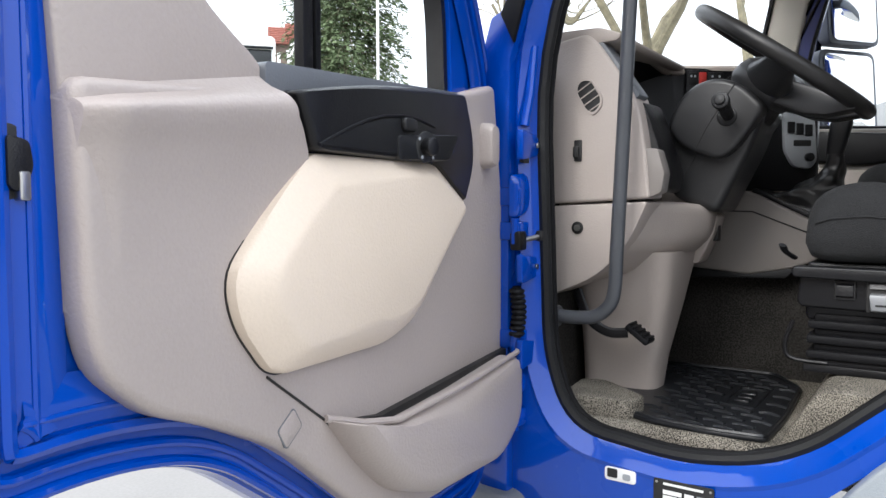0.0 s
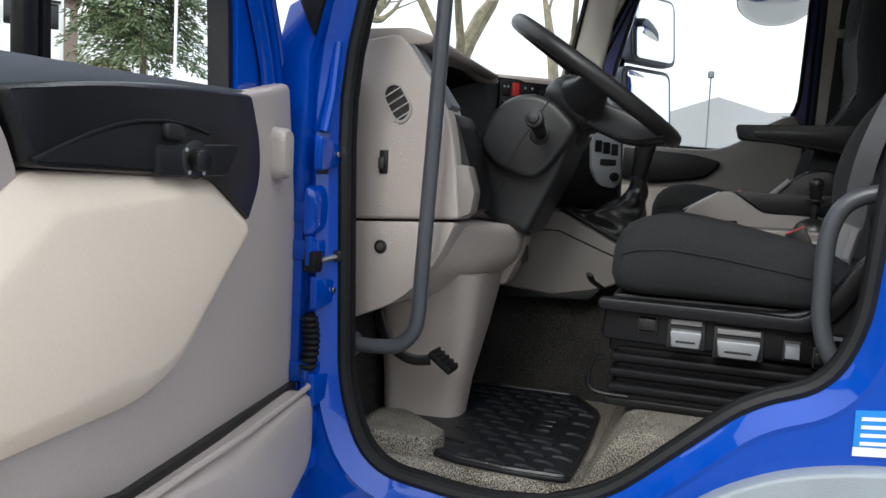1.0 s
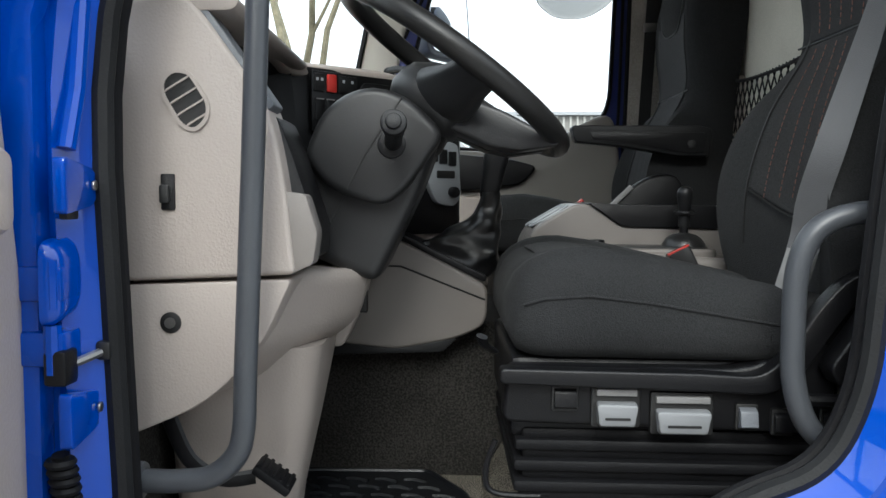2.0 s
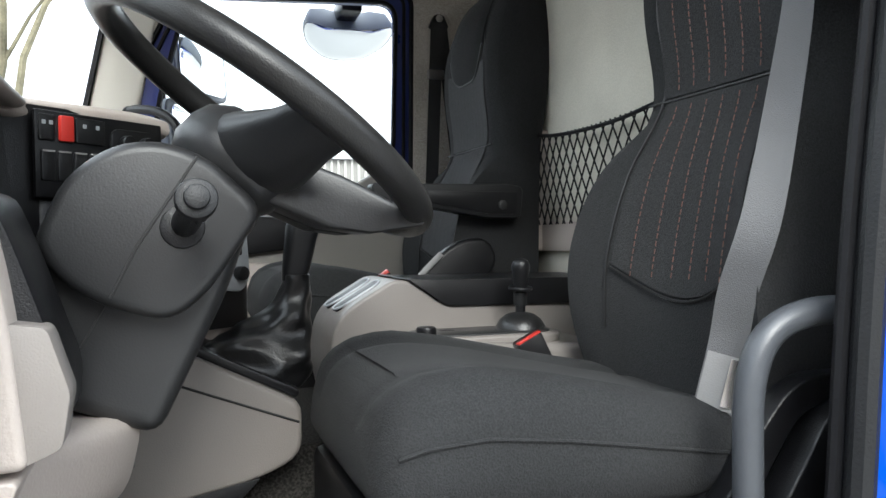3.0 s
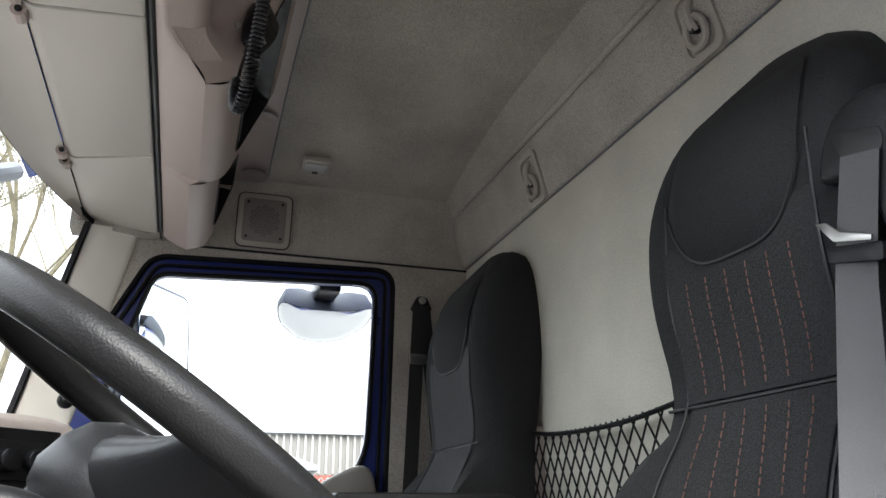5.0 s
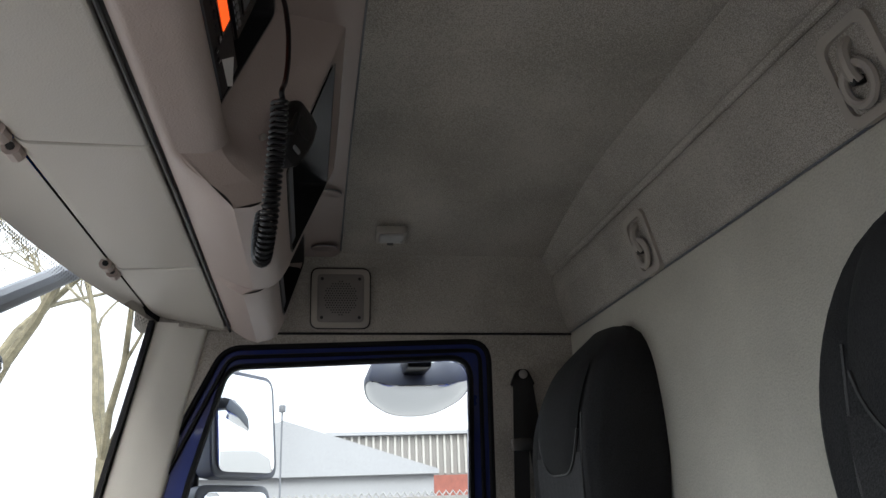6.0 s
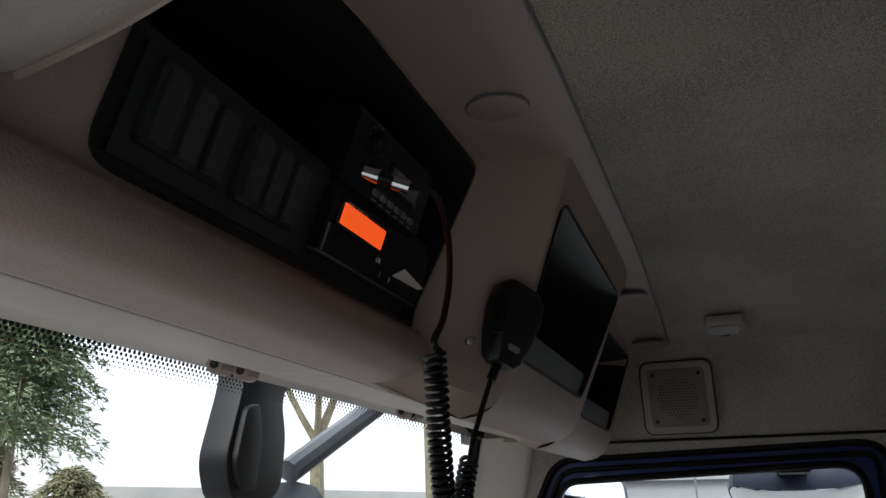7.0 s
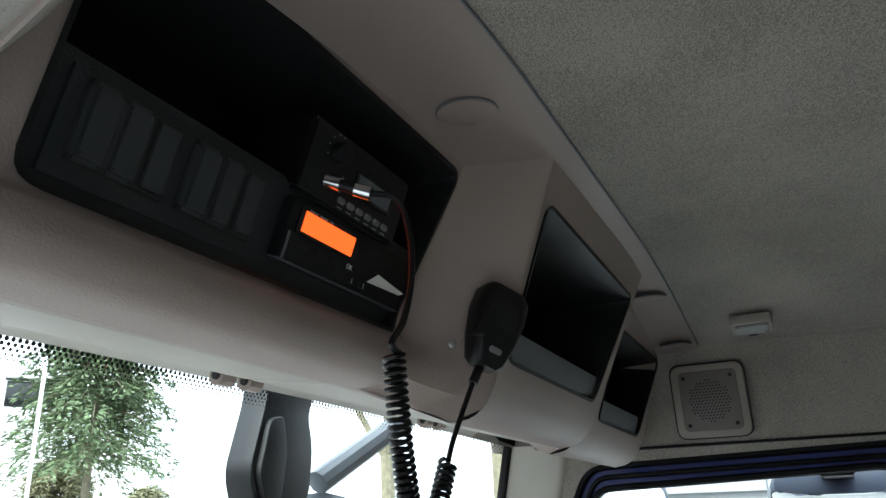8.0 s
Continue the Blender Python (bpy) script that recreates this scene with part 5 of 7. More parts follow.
FUP = (on_fascia(0, 1) - on_fascia(0, 0)).normalized()
lettering("OK", 0.007, on_fascia(-0.310, 0.212, 0.0125), (1, 0, 0), FUP, WHITE, recorder)
lettering("1", 0.007, on_fascia(-0.296, 0.156, 0.0125), (1, 0, 0), FUP, WHITE, recorder)
lettering("2", 0.007, on_fascia(-0.274, 0.156, 0.0125), (1, 0, 0), FUP, WHITE, recorder)
for k, w in enumerate((0.012, 0.012, 0.006)):
    fascia_box(-0.386 + k * 0.016, -0.386 + k * 0.016 + w, 0.366, 0.374, 0.0118, LIGHTGREY, "printed_bar", recorder, 0)

radio = thing("cb_radio", "small black two-way radio with chrome connector", "radio", on_fascia(-0.31, 0.55))
fascia_box(-0.415, -0.235, 0.425, 0.77, 0.010, BLACK, "case", radio, 0.004, base=-0.06)
fascia_box(-0.335, -0.262, 0.545, 0.665, 0.0115, SCREEN, "display", radio, 0.001)
fascia_box(-0.331, -0.267, 0.558, 0.652, 0.0120, GREYPLASTIC, "display_glass", radio, 0.001)
for k in range(6):
    fascia_box(-0.352 + k * 0.0165, -0.340 + k * 0.0165, 0.470, 0.500, 0.0125, MIDGREY, "button", radio, 0.0015)
    fascia_box(-0.350 + k * 0.0165, -0.342 + k * 0.0165, 0.448, 0.454, 0.0108, LIGHTGREY, "printed_bar", radio, 0)
part("connector", tube([on_fascia(-0.374, 0.53, 0.008), on_fascia(-0.368, 0.53, 0.022)], 0.0085, 18), CHROME, radio, "chrome screw connector")
part("connector_neck", tube([on_fascia(-0.368, 0.53, 0.020), on_fascia(-0.358, 0.53, 0.034)], 0.0055, 14), BLACK, radio)
part("connector_collar", tube([on_fascia(-0.359, 0.53, 0.032), on_fascia(-0.352, 0.53, 0.046)], 0.0070, 18), CHROME, radio)
part("volume_knob", disc(on_fascia(-0.372, 0.675, 0.009), (0, -0.947, -0.322), 0.0105, 0.012, 18, bevel=0.002), SOFTBLACK, radio)
for k in range(7):
    q = -0.4 + k * 0.55
    part("dial_mark", disc(on_fascia(-0.372 - 0.0155 * math.cos(q), 0.675 + 0.0775 * math.sin(q), 0.0098), (0, -0.947, -0.322), 0.0009, 0.0008, 6), LIGHTGREY, radio)

# hand microphone on its clip, with the coiled cord
mic = thing("hand_microphone", "black hand microphone hanging beside the open tray", "microphone", (-0.105, 0.79, 2.66))
MC, MR = Vector((-0.122, 0.800, 2.652)), Matrix.Rotation(radians(14), 4, 'X') @ Matrix.Rotation(radians(14), 4, 'Y') @ Matrix.Rotation(radians(-35), 4, 'Z')


def mic_at(x, y, z):
    return MC + (MR @ Vector((x, y, z)))


rings = [[mic_at(p[0] * w, p[1] * d - 0.012, z) for p in pill(0, 0, 0.066, 0.040, 0.015, 4)] for z, w, d in ((-0.048, 0.45, 0.55), (-0.042, 0.62, 0.8), (-0.015, 0.85, 1.0), (0.015, 1.0, 1.0), (0.038, 0.95, 0.95), (0.048, 0.72, 0.7))]
part("mic_body", loft(rings), BLACK, mic)
part("grille", prism(pill(0, 0.012, 0.034, 0.034, 0.015, 4), 'y', -0.033, -0.028, 0.001, m=Matrix.Translation(MC) @ MR), SOFTBLACK, mic)
part("badge", prism(pill(0, -0.03, 0.016, 0.007, 0.003, 3), 'y', -0.0315, -0.028, 0.0005, m=Matrix.Translation(MC) @ MR), SILVER, mic, "small silver badge plate")
part("talk_key", prism(pill(0, 0.005, 0.006, 0.04, 0.002, 3), 'y', -0.02, 0.002, 0.001, m=Matrix.Translation(MC + Vector((-0.03, 0, 0))) @ MR), SOFTBLACK, mic)
part("mounting_screw", disc((-0.158, 0.83, 2.632), (-0.8, -0.6, -0.1), 0.005, 0.008, 12, bevel=0.001), STEEL, mic)

cord = thing("coiled_cord", "black coiled microphone cord hanging in a loop", "cord", (-0.2, 0.78, 2.5))
CORD = smooth_line([(-0.349, 0.797, 2.584), (-0.342, 0.798, 2.55), (-0.325, 0.802, 2.50), (-0.300, 0.807, 2.45), (-0.265, 0.814, 2.424), (-0.232, 0.820, 2.440), (-0.208, 0.822, 2.475), (-0.196, 0.820, 2.502)], 12)
lens = [0.0]
for p, q in zip(CORD, CORD[1:]):
    lens.append(lens[-1] + (q - p).length)
turns, coil = 46, []
for i in range(turns * 12 + 1):
    s = lens[-1] * i / (turns * 12)
    k = max(0, min(len(CORD) - 2, next((j for j in range(len(lens) - 1) if lens[j + 1] >= s), len(CORD) - 2)))
    t = (s - lens[k]) / max(1e-6, lens[k + 1] - lens[k])
    p, way = CORD[k].lerp(CORD[k + 1], t), (CORD[k + 1] - CORD[k]).normalized()
    side = way.cross(Vector((0, 1, 0))).normalized()
    q = 2 * math.pi * i / 12
    coil.append(p + (side * math.cos(q) + way.cross(side) * math.sin(q)) * 0.0085)
part("coil", tube(coil, 0.0024, 6), BLACK, cord)
part("cord_lead", tube(smooth_line([on_fascia(-0.353, 0.53, 0.045), (-0.335, 0.800, 2.735), (-0.326, 0.792, 2.700), (-0.328, 0.790, 2.655), (-0.340, 0.792, 2.615), (-0.356, 0.795, 2.592), (-0.345, 0.793, 2.584)], 8), 0.0032, 8), BLACK, cord)
part("cord_lead", tube(smooth_line([(-0.196, 0.820, 2.502), (-0.186, 0.818, 2.525), (-0.160, 0.812, 2.570), (-0.143, 0.806, 2.603), (-0.138, 0.803, 2.612)], 8), 0.003, 8), BLACK, cord)
part("cord_grommet", tube([(-0.150, 0.809, 2.588), (-0.137, 0.802, 2.614)], 0.0055, 10), BLACK, cord)

# ---- speaker, lamp, hooks, net ----
spk = thing("speaker_grille", "beige perforated speaker cover on the side wall", "speaker", (0.88, 0.68, 2.68))
SM = Matrix.Translation((0.884, 0.681, 2.685)) @ Matrix.Rotation(radians(-10), 4, 'Y')
part("cover_gap", prism(pill(0, 0, 0.162, 0.166, 0.024, 4), 'x', -0.003, 0.01, 0.001, m=SM), INK, spk)
part("cover", prism(pill(0, 0, 0.156, 0.160, 0.022, 4), 'x', -0.008, 0.01, 0.004, m=SM), TRIM, spk)
part("grille_plate", prism(pill(0, 0, 0.125, 0.13, 0.012, 4), 'x', -0.0105, -0.002, 0.002, m=SM), GEARTRIM, spk)
b = bmesh.new()
for i in range(-7, 8):
    for j in range(-7, 8):
        y, z = (i + 0.5 * (j % 2)) * 0.0072, j * 0.0064
        if y * y + z * z < 0.045 ** 2:
            prism([(y + 0.0021 * math.cos(a), z + 0.0021 * math.sin(a)) for a in (0, 1.047, 2.094, 3.142, 4.189, 5.236)], 'x', -0.0109, -0.009, bm=b, m=SM)
tagged(part("perforated_mesh", b, INK, spk, smooth=False), kind="stuff")
for y in (-0.05, 0.05):
    for z in (-0.052, 0.052):
        part("screw", prism([(y + 0.0045 * math.cos(a), z + 0.0045 * math.sin(a)) for a in (k * math.pi / 5 for k in range(10))], 'x', -0.0135, -0.005, 0.0008, m=SM), INK, spk)

lamp = thing("interior_lamp", "small clear interior lamp in the headliner", "lamp", (0.73, 0.54, 2.80))
LM = Matrix.Translation((0.70, 0.562, 2.802)) @ Matrix.Rotation(radians(9), 4, 'Y')
part("lamp_base", prism(pill(0, 0, 0.062, 0.078, 0.008), 'z', -0.008, 0.012, 0.003, m=LM), FLAP, lamp)
part("lens_cover", prism(pill(-0.006, 0, 0.036, 0.062, 0.006), 'z', -0.017, -0.006, 0.005, 3, m=LM), LAMPGLASS, lamp, "frosted clear lens")
part("lamp_switch", prism(pill(0.021, 0, 0.010, 0.016, 0.002), 'z', -0.015, -0.006, 0.002, m=LM), INK, lamp)

for x in (-0.372, 0.319):
    hook = thing("coat_hook", "beige folding coat hook in a recessed plate", "hook", (x, 0.07, 2.66), group="coat hooks")
    HM = Matrix.Translation((x, 0.058, 2.655)) @ Matrix.Rotation(radians(-14), 4, 'X') @ Matrix.Diagonal((1.12, 1.1, 1.1, 1))
    part("recess_plate", plate(pill(0, 0.005, 0.09, 0.125, 0.022), [pill(0, 0.005, 0.068, 0.10, 0.018)], 'y', -0.012, 0.008, m=HM), TRIM, hook)
    part("recess_back", prism(pill(0, 0.005, 0.066, 0.098, 0.018), 'y', -0.010, -0.004, 0.001, m=HM), GREYPLASTIC, hook)
    part("hook_loop", tube([(0.022 * math.cos(q), 0.012, -0.012 + 0.026 * math.sin(q)) for q in (2 * math.pi * k / 24 for k in range(24))], 0.006, 8, closed=True, m=HM), TRIM, hook)
    part("hook_tongue", tube(smooth_line([(0, 0.0, 0.045), (0, 0.014, 0.03), (0, 0.017, 0.005), (0, 0.012, -0.01)], 5), 0.0075, 8, m=HM), TRIM, hook)
    part("pivot_pin", prism(pill(0, -0.008, 0.008, 0.012, 0.002), 'y', 0.004, 0.0205, 0.001, m=HM), INK, hook)

net = thing("storage_net", "black mesh net pocket in a beige frame", "net pocket", (0.1, 0.04, 1.75))
part("frame_post", prism(pill(0.40, 1.885, 0.024, 0.33, 0.01), 'y', 0.028, 0.078, 0.005, 2), DASH, net)
part("frame_post", prism(pill(-0.30, 1.885, 0.022, 0.33, 0.01), 'y', 0.028, 0.05, 0.005, 2), DASH, net)
part("frame_base", prism(rounded([(0.43, 1.72), (-0.31, 1.72), (-0.31, 1.795), (0.35, 1.795), (0.40, 1.83), (0.43, 1.84)], 0.012, 4), 'y', 0.028, 0.055, 0.006, 2), DASH, net)
b = bmesh.new()
L, Hh = 0.70, 0.225
for k in range(-7, 24):
    for s in (1, -1):
        pts = []
        for i in range(13):
            v = i / 12
            x = -0.29 + k * 0.042 + (v if s > 0 else 1 - v) * 0.145
            if -0.29 <= x <= 0.41:
                pts.append((x, 0.062 + 0.012 * math.sin((x + 0.29) / 0.70 * math.pi) + 0.001 * s, 1.79 + v * (Hh + 0.02 * (2 * (x - 0.06) / 0.7) ** 2)))
        if len(pts) > 1:
            tube(pts, 0.0022, 5, bm=b)
tagged(part("mesh", b, RUBBER, net, "black knotted mesh"), kind="stuff")
part("top_cord", tube(smooth_line([(-0.29, 0.062, 2.035), (-0.1, 0.074, 2.012), (0.06, 0.075, 2.008), (0.25, 0.072, 2.016), (0.41, 0.060, 2.035)], 6), 0.005, 8), RUBBER, net)

# ---- seat belts ----
belt = thing("seat_belt", "grey seat belt webbing from a black shoulder tower", "seat belt", (-0.71, 0.25, 1.5))
part("guide_tower", prism(rounded([(-0.675, 2.203), (-0.688, 2.245), (-0.716, 2.279), (-0.765, 2.286), (-0.815, 2.264), (-0.812, 2.235), (-0.79, 2.10), (-0.757, 2.10), (-0.735, 2.188)], [0.012, 0.03, 0.03, 0.03, 0.015, 0.02, 0.01, 0.02, 0.01], 4), 'y', 0.04, 0.180, 0.014, 3), SOFTBLACK, belt, "black plastic belt tower")
part("guide_slot", prism(rounded([(-0.706, 2.255), (-0.740, 2.240), (-0.774, 2.232), (-0.772, 2.204), (-0.720, 2.208)], 0.012, 4), 'y', 0.176, 0.1815, 0.001), INK, belt)
# rows of height, middle of the webbing, and its width as a vector
STRAP = [(2.212, -0.744, 0.184, 0.050, 0.0), (2.09, -0.714, 0.186, 0.048, 0.006), (2.0, -0.712, 0.200, 0.045, 0.014), (1.79, -0.750, 0.278, 0.034, 0.031), (1.69, -0.728, 0.299, 0.031, 0.034), (1.62, -0.713, 0.303, 0.028, 0.036), (1.54, -0.705, 0.321, 0.027, 0.037), (1.47, -0.700, 0.335, 0.027, 0.037)]
STRAP = [tuple(a) + tuple(c) for a, c in zip(smooth_line([(k[1], k[2], k[0]) for k in STRAP], 5), smooth_line([(k[3], k[4], 0) for k in STRAP], 5))]


def on_strap(t, v, off=0.0):
    """A place on the webbing: t from tower to anchor, v across it, off towards the front."""
    k = max(0.0, min(1.0, t)) * (len(STRAP) - 1)
    a, c = STRAP[int(k)], STRAP[min(int(k) + 1, len(STRAP) - 1)]
    x, y, z, wx, wy, _ = (lerp(p, q, k - int(k)) for p, q in zip(a, c))
    out = Vector((wy, -wx, 0)).normalized() * -off
    return Vector((x + (v - 0.5) * wx, y + (v - 0.5) * wy, z + (v - 0.5) * 0.012)) + out


part("webbing", sheet(lambda u, v: on_strap(u, v), 40, 4, 0.0025), BELT, belt)
part("belt_label", sheet(lambda u, v: on_strap(lerp(0.74, 0.86, u), lerp(0.04, 0.96, v), 0.004), 6, 3, 0.001), MIDGREY, belt, "worn pale woven label")
part("end_clasp", sheet(lambda u, v: on_strap(lerp(0.745, 0.85, u), lerp(0.06, 0.34, v), 0.0075), 6, 2, 0.002), CHROME, belt, "worn chrome clasp")
part("lower_anchor", block(-0.728, -0.674, 0.308, 0.362, 1.425, 1.495, 0.014, 3), SOFTBLACK, belt, "black webbing boot")
part("latch_plate", prism(rounded([(-0.686, 2.122), (-0.757, 2.106), (-0.754, 2.086), (-0.684, 2.104)], 0.004, 3), 'y', 0.170, 0.192, 0.003), BLACK, belt)
part("latch_tongue", prism(rounded([(-0.682, 2.150), (-0.697, 2.146), (-0.712, 2.130), (-0.752, 2.114), (-0.750, 2.108), (-0.703, 2.122)], 0.002, 3), 'y', 0.196, 0.199, 0.0005), STEEL, belt, "bright steel buckle tongue")
pb = thing("seat_belt", "black seat belt hanging from an upper anchor", "seat belt", (0.88, 0.2, 2.0))
part("anchor", prism(rounded([(0.155, 2.445), (0.225, 2.445), (0.205, 2.49), (0.175, 2.49)], 0.012, 4), 'x', 0.875, 0.90, 0.005, 2), BLACK, pb)
part("anchor_bolt", disc((0.876, 0.19, 2.475), (-1, 0, 0), 0.012, 0.008, 16, bevel=0.003), STEEL, pb)
part("webbing", sheet(lambda u, v: Vector((0.868, lerp(0.20, 0.235, u) + (v - 0.5) * 0.042, lerp(2.46, 1.75, u))), 6, 2, 0.003), BELT2, pb)
part("webbing", sheet(lambda u, v: Vector((0.874, lerp(0.185, 0.10, u) + (v - 0.5) * 0.04, lerp(2.46, 1.65, u))), 6, 2, 0.003), BELT2, pb)
part("latch", prism(pill(0.208, 2.29, 0.055, 0.03, 0.006), 'x', 0.858, 0.870, 0.002), STEEL, pb)

# ---- grab bars by the doorway ----
bar = thing("grab_bar", "tall grey coated steel grab bar on the pillar", "grab bar", (-0.9, 1.2, 1.3))
part("bar", tube(smooth_line([(-0.90, 1.155, 2.30), (-0.90, 1.172, 2.03), (-0.90, 1.184, 1.75), (-0.90, 1.198, 1.45), (-0.90, 1.202, 1.365), (-0.90, 1.215, 1.325), (-0.90, 1.25, 1.297), (-0.90, 1.30, 1.29), (-0.90, 1.35, 1.29)], 6), 0.0165, 14), BARGREY, bar)
for p, w in (((-0.90, 1.155, 2.295), (0, 0.05, 1)), ((-0.90, 1.355, 1.29), (0, -1, 0))):
    part("end_flange", disc(p, w, 0.026, 0.012, 20, bevel=0.004), BARGREY, bar)
bar2 = thing("grab_bar", "short grey coated steel grab bar at the door pillar", "grab bar", (-0.9, 0.4, 1.5))
part("bar", tube(smooth_line([(-0.82, 0.26, 1.668), (-0.82, 0.34, 1.668), (-0.817, 0.395, 1.645), (-0.815, 0.420, 1.59), (-0.815, 0.424, 1.50), (-0.815, 0.420, 1.42), (-0.818, 0.395, 1.355), (-0.82, 0.34, 1.325), (-0.82, 0.26, 1.32)], 6), 0.0165, 14), BARGREY, bar2)

for p, w in (((-0.82, 0.258, 1.668), (0, 1, 0)), ((-0.82, 0.258, 1.32), (0, 1, 0))):
    part("end_flange", disc(p, w, 0.026, 0.012, 20, bevel=0.004), BARGREY, bar2)

dh = thing("dash_grab_handle", "black curved grab handle beside the passenger pillar", "grab handle", (0.7, 1.1, 2.0))
part("handle_bar", tube(smooth_line([(0.760, 1.126, 2.125), (0.720, 1.094, 2.123), (0.680, 1.046, 2.110), (0.660, 1.008, 2.081), (0.660, 0.994, 2.039), (0.680, 0.994, 2.003)], 5), 0.013, 10), BLACK, dh)
part("handle_foot", disc((0.680, 0.994, 1.991), (0, 0, 1), 0.022, 0.014, 16, bevel=0.004), SOFTBLACK, dh)
part("handle_foot", disc((0.760, 1.126, 2.119), (1, 0.4, 0), 0.02, 0.012, 16, bevel=0.004), SOFTBLACK, dh)

# brake pedal under the dash
ped = thing("pedal", "black ribbed rubber foot pedal on a curved arm", "pedal", (-0.74, 1.28, 1.2))
part("pedal_arm", tube(smooth_line([(-0.76, 1.36, 1.34), (-0.755, 1.33, 1.27), (-0.745, 1.28, 1.235), (-0.73, 1.23, 1.235)], 5), 0.014, 8, flat=0.5), BLACK, ped)
PM = Matrix.Translation((-0.725, 1.20, 1.235)) @ Matrix.Rotation(radians(35), 4, 'X')
pad = part("pedal_pad", block(-0.03, 0.03, -0.035, 0.035, -0.008, 0.008, 0.005, m=PM), RUBBER, ped)
for k in range(5):
    part("pad_rib", block(-0.027, 0.027, -0.03 + k * 0.014, -0.023 + k * 0.014, 0.006, 0.012, 0.002, m=PM), RUBBER, pad)

# rubber floor mat
fm = thing("floor_mat", "dark moulded rubber floor mat with curved ribs", "floor mat", (-0.6, 1.0, FLOOR))
MAT = rounded([(-0.885, 0.862), (-0.897, 0.985), (-0.885, 1.115), (-0.858, 1.181), (-0.755, 1.23), (-0.66, 1.30), (-0.57, 1.38), (-0.235, 1.38), (-0.222, 0.955), (-0.363, 0.868), (-0.677, 0.855)], 0.025, 4)
part("mat_sheet", prism(MAT, 'z', FLOOR + 0.001, FLOOR + 0.012, 0.003), MATRUB, fm)
part("mat_edge", tube([(p[0], p[1], FLOOR + 0.013) for p in grown(MAT, -0.008)], 0.005, 6, closed=True), MATRUB, fm)
for r in range(15):
    for c in range(8):
        x, y = -0.862 + r * 0.044, 0.892 + c * 0.064 + (r % 2) * 0.032
        if (-0.67 < x < -0.43 and 0.91 < y < 1.05) or x > -0.25 or (y > 1.16 and x < -0.42) or (x > -0.36 and y < 0.93) or y > 1.33:
            continue
        part("mat_rib", tube(smooth_line([(x - 0.007, y - 0.024, FLOOR + 0.011), (x + 0.003, y, FLOOR + 0.0135), (x + 0.007, y + 0.025, FLOOR + 0.011)], 3), 0.0068, 6, flat=0.8), MATRUB, fm)
part("mat_plaque", plate(pill(-0.55, 0.975, 0.21, 0.085, 0.01), [pill(-0.55, 0.975, 0.19, 0.066, 0.008)], 'z', FLOOR + 0.01, FLOOR + 0.016), MATRUB, fm)
for k in range(3):
    part("raised_mark", block(-0.605 + k * 0.04, -0.575 + k * 0.04, 0.957, 0.993, FLOOR + 0.01, FLOOR + 0.017, 0.003), MATRUB, fm)

# ---- the open driver's door ----
DH, DU, DN = Vector((-1.04, 1.437, 0)), Vector((-0.989, -0.147, 0)).normalized(), Vector((0.147, -0.989, 0)).normalized()
DM = Matrix(((DU.x, DN.x, 0, DH.x), (DU.y, DN.y, 0, DH.y), (0, 0, 1, 0), (0, 0, 0, 1)))
door = thing("door_1", "open blue cab door with taupe and cream panel", "door", DM @ Vector((0.6, 0, 1.0)), kind="structure")
DWIN = rounded([(0.86, 1.735), (0.185, 1.785), (0.20, 2.03), (0.55, 2.53), (1.14, 2.53), (1.14, 1.99), (1.02, 1.90)], [0.03, 0.02, 0.1, 0.05, 0.06, 0.1, 0.06], 5)
DOUT = rounded([(1.27, 1.26), (1.10, 1.265), (0.94, 1.23), (0.72, 1.07), (0.56, 0.93), (0.40, 0.88), (-0.03, 0.86), (-0.06, 1.85), (0.05, 2.05), (0.44, 2.60), (1.27, 2.60)],
               [0.17, 0.16, 0.16, 0.18, 0.16, 0.15, 0.17, 0.15, 0.15, 0.16, 0.17], 8)
part("door_skin", plate(DOUT, [grown(DWIN, 0.018)], 'y', -0.10, -0.075, m=DM), BLUE, door)
loops = [[DM @ Vector((p[0], n, p[1])) for p in grown(DOUT, g)] for n, g in ((-0.075, 0.0), (-0.055, -0.004), (-0.045, -0.02), (-0.048, -0.05), (-0.035, -0.075), (-0.03, -0.10), (-0.04, -0.13))]
part("inner_frame", loft(loops, caps=False), BLUE, door)
part("edge_seal", tube([DM @ Vector((p[0], -0.036, p[1])) for p in grown(DOUT, -0.062)], 0.008, 6, closed=True), BLUE, door)
for g, n, r in ((-0.014, -0.043, 0.007), (-0.036, -0.044, 0.006), (-0.090, -0.034, 0.005)):
    part("pressed_bead", tube([DM @ Vector((p[0], n, p[1])) for p in grown(DOUT, g)], r, 8, closed=True), BLUE, door)
part("window_surround", plate(grown(DWIN, 0.022), [grown(DWIN, -0.002)], 'y', -0.098, -0.056, m=DM), BLACK, door)
gl = part("pane", prism(grown(DWIN, 0.004), 'y', -0.092, -0.088, m=DM), GLASS, door)
gl.visible_shadow = False
part("window_bar", prism([(0.684, 1.74), (0.656, 1.74), (0.656, 2.54), (0.684, 2.54)], 'y', -0.086, -0.066, 0.004, m=DM), BLACK, door)
part("window_bar_inner", prism([(0.652, 1.74), (0.637, 1.74), (0.637, 2.54), (0.652, 2.54)], 'y', -0.084, -0.064, 0.003, m=DM), RUBBER, door)
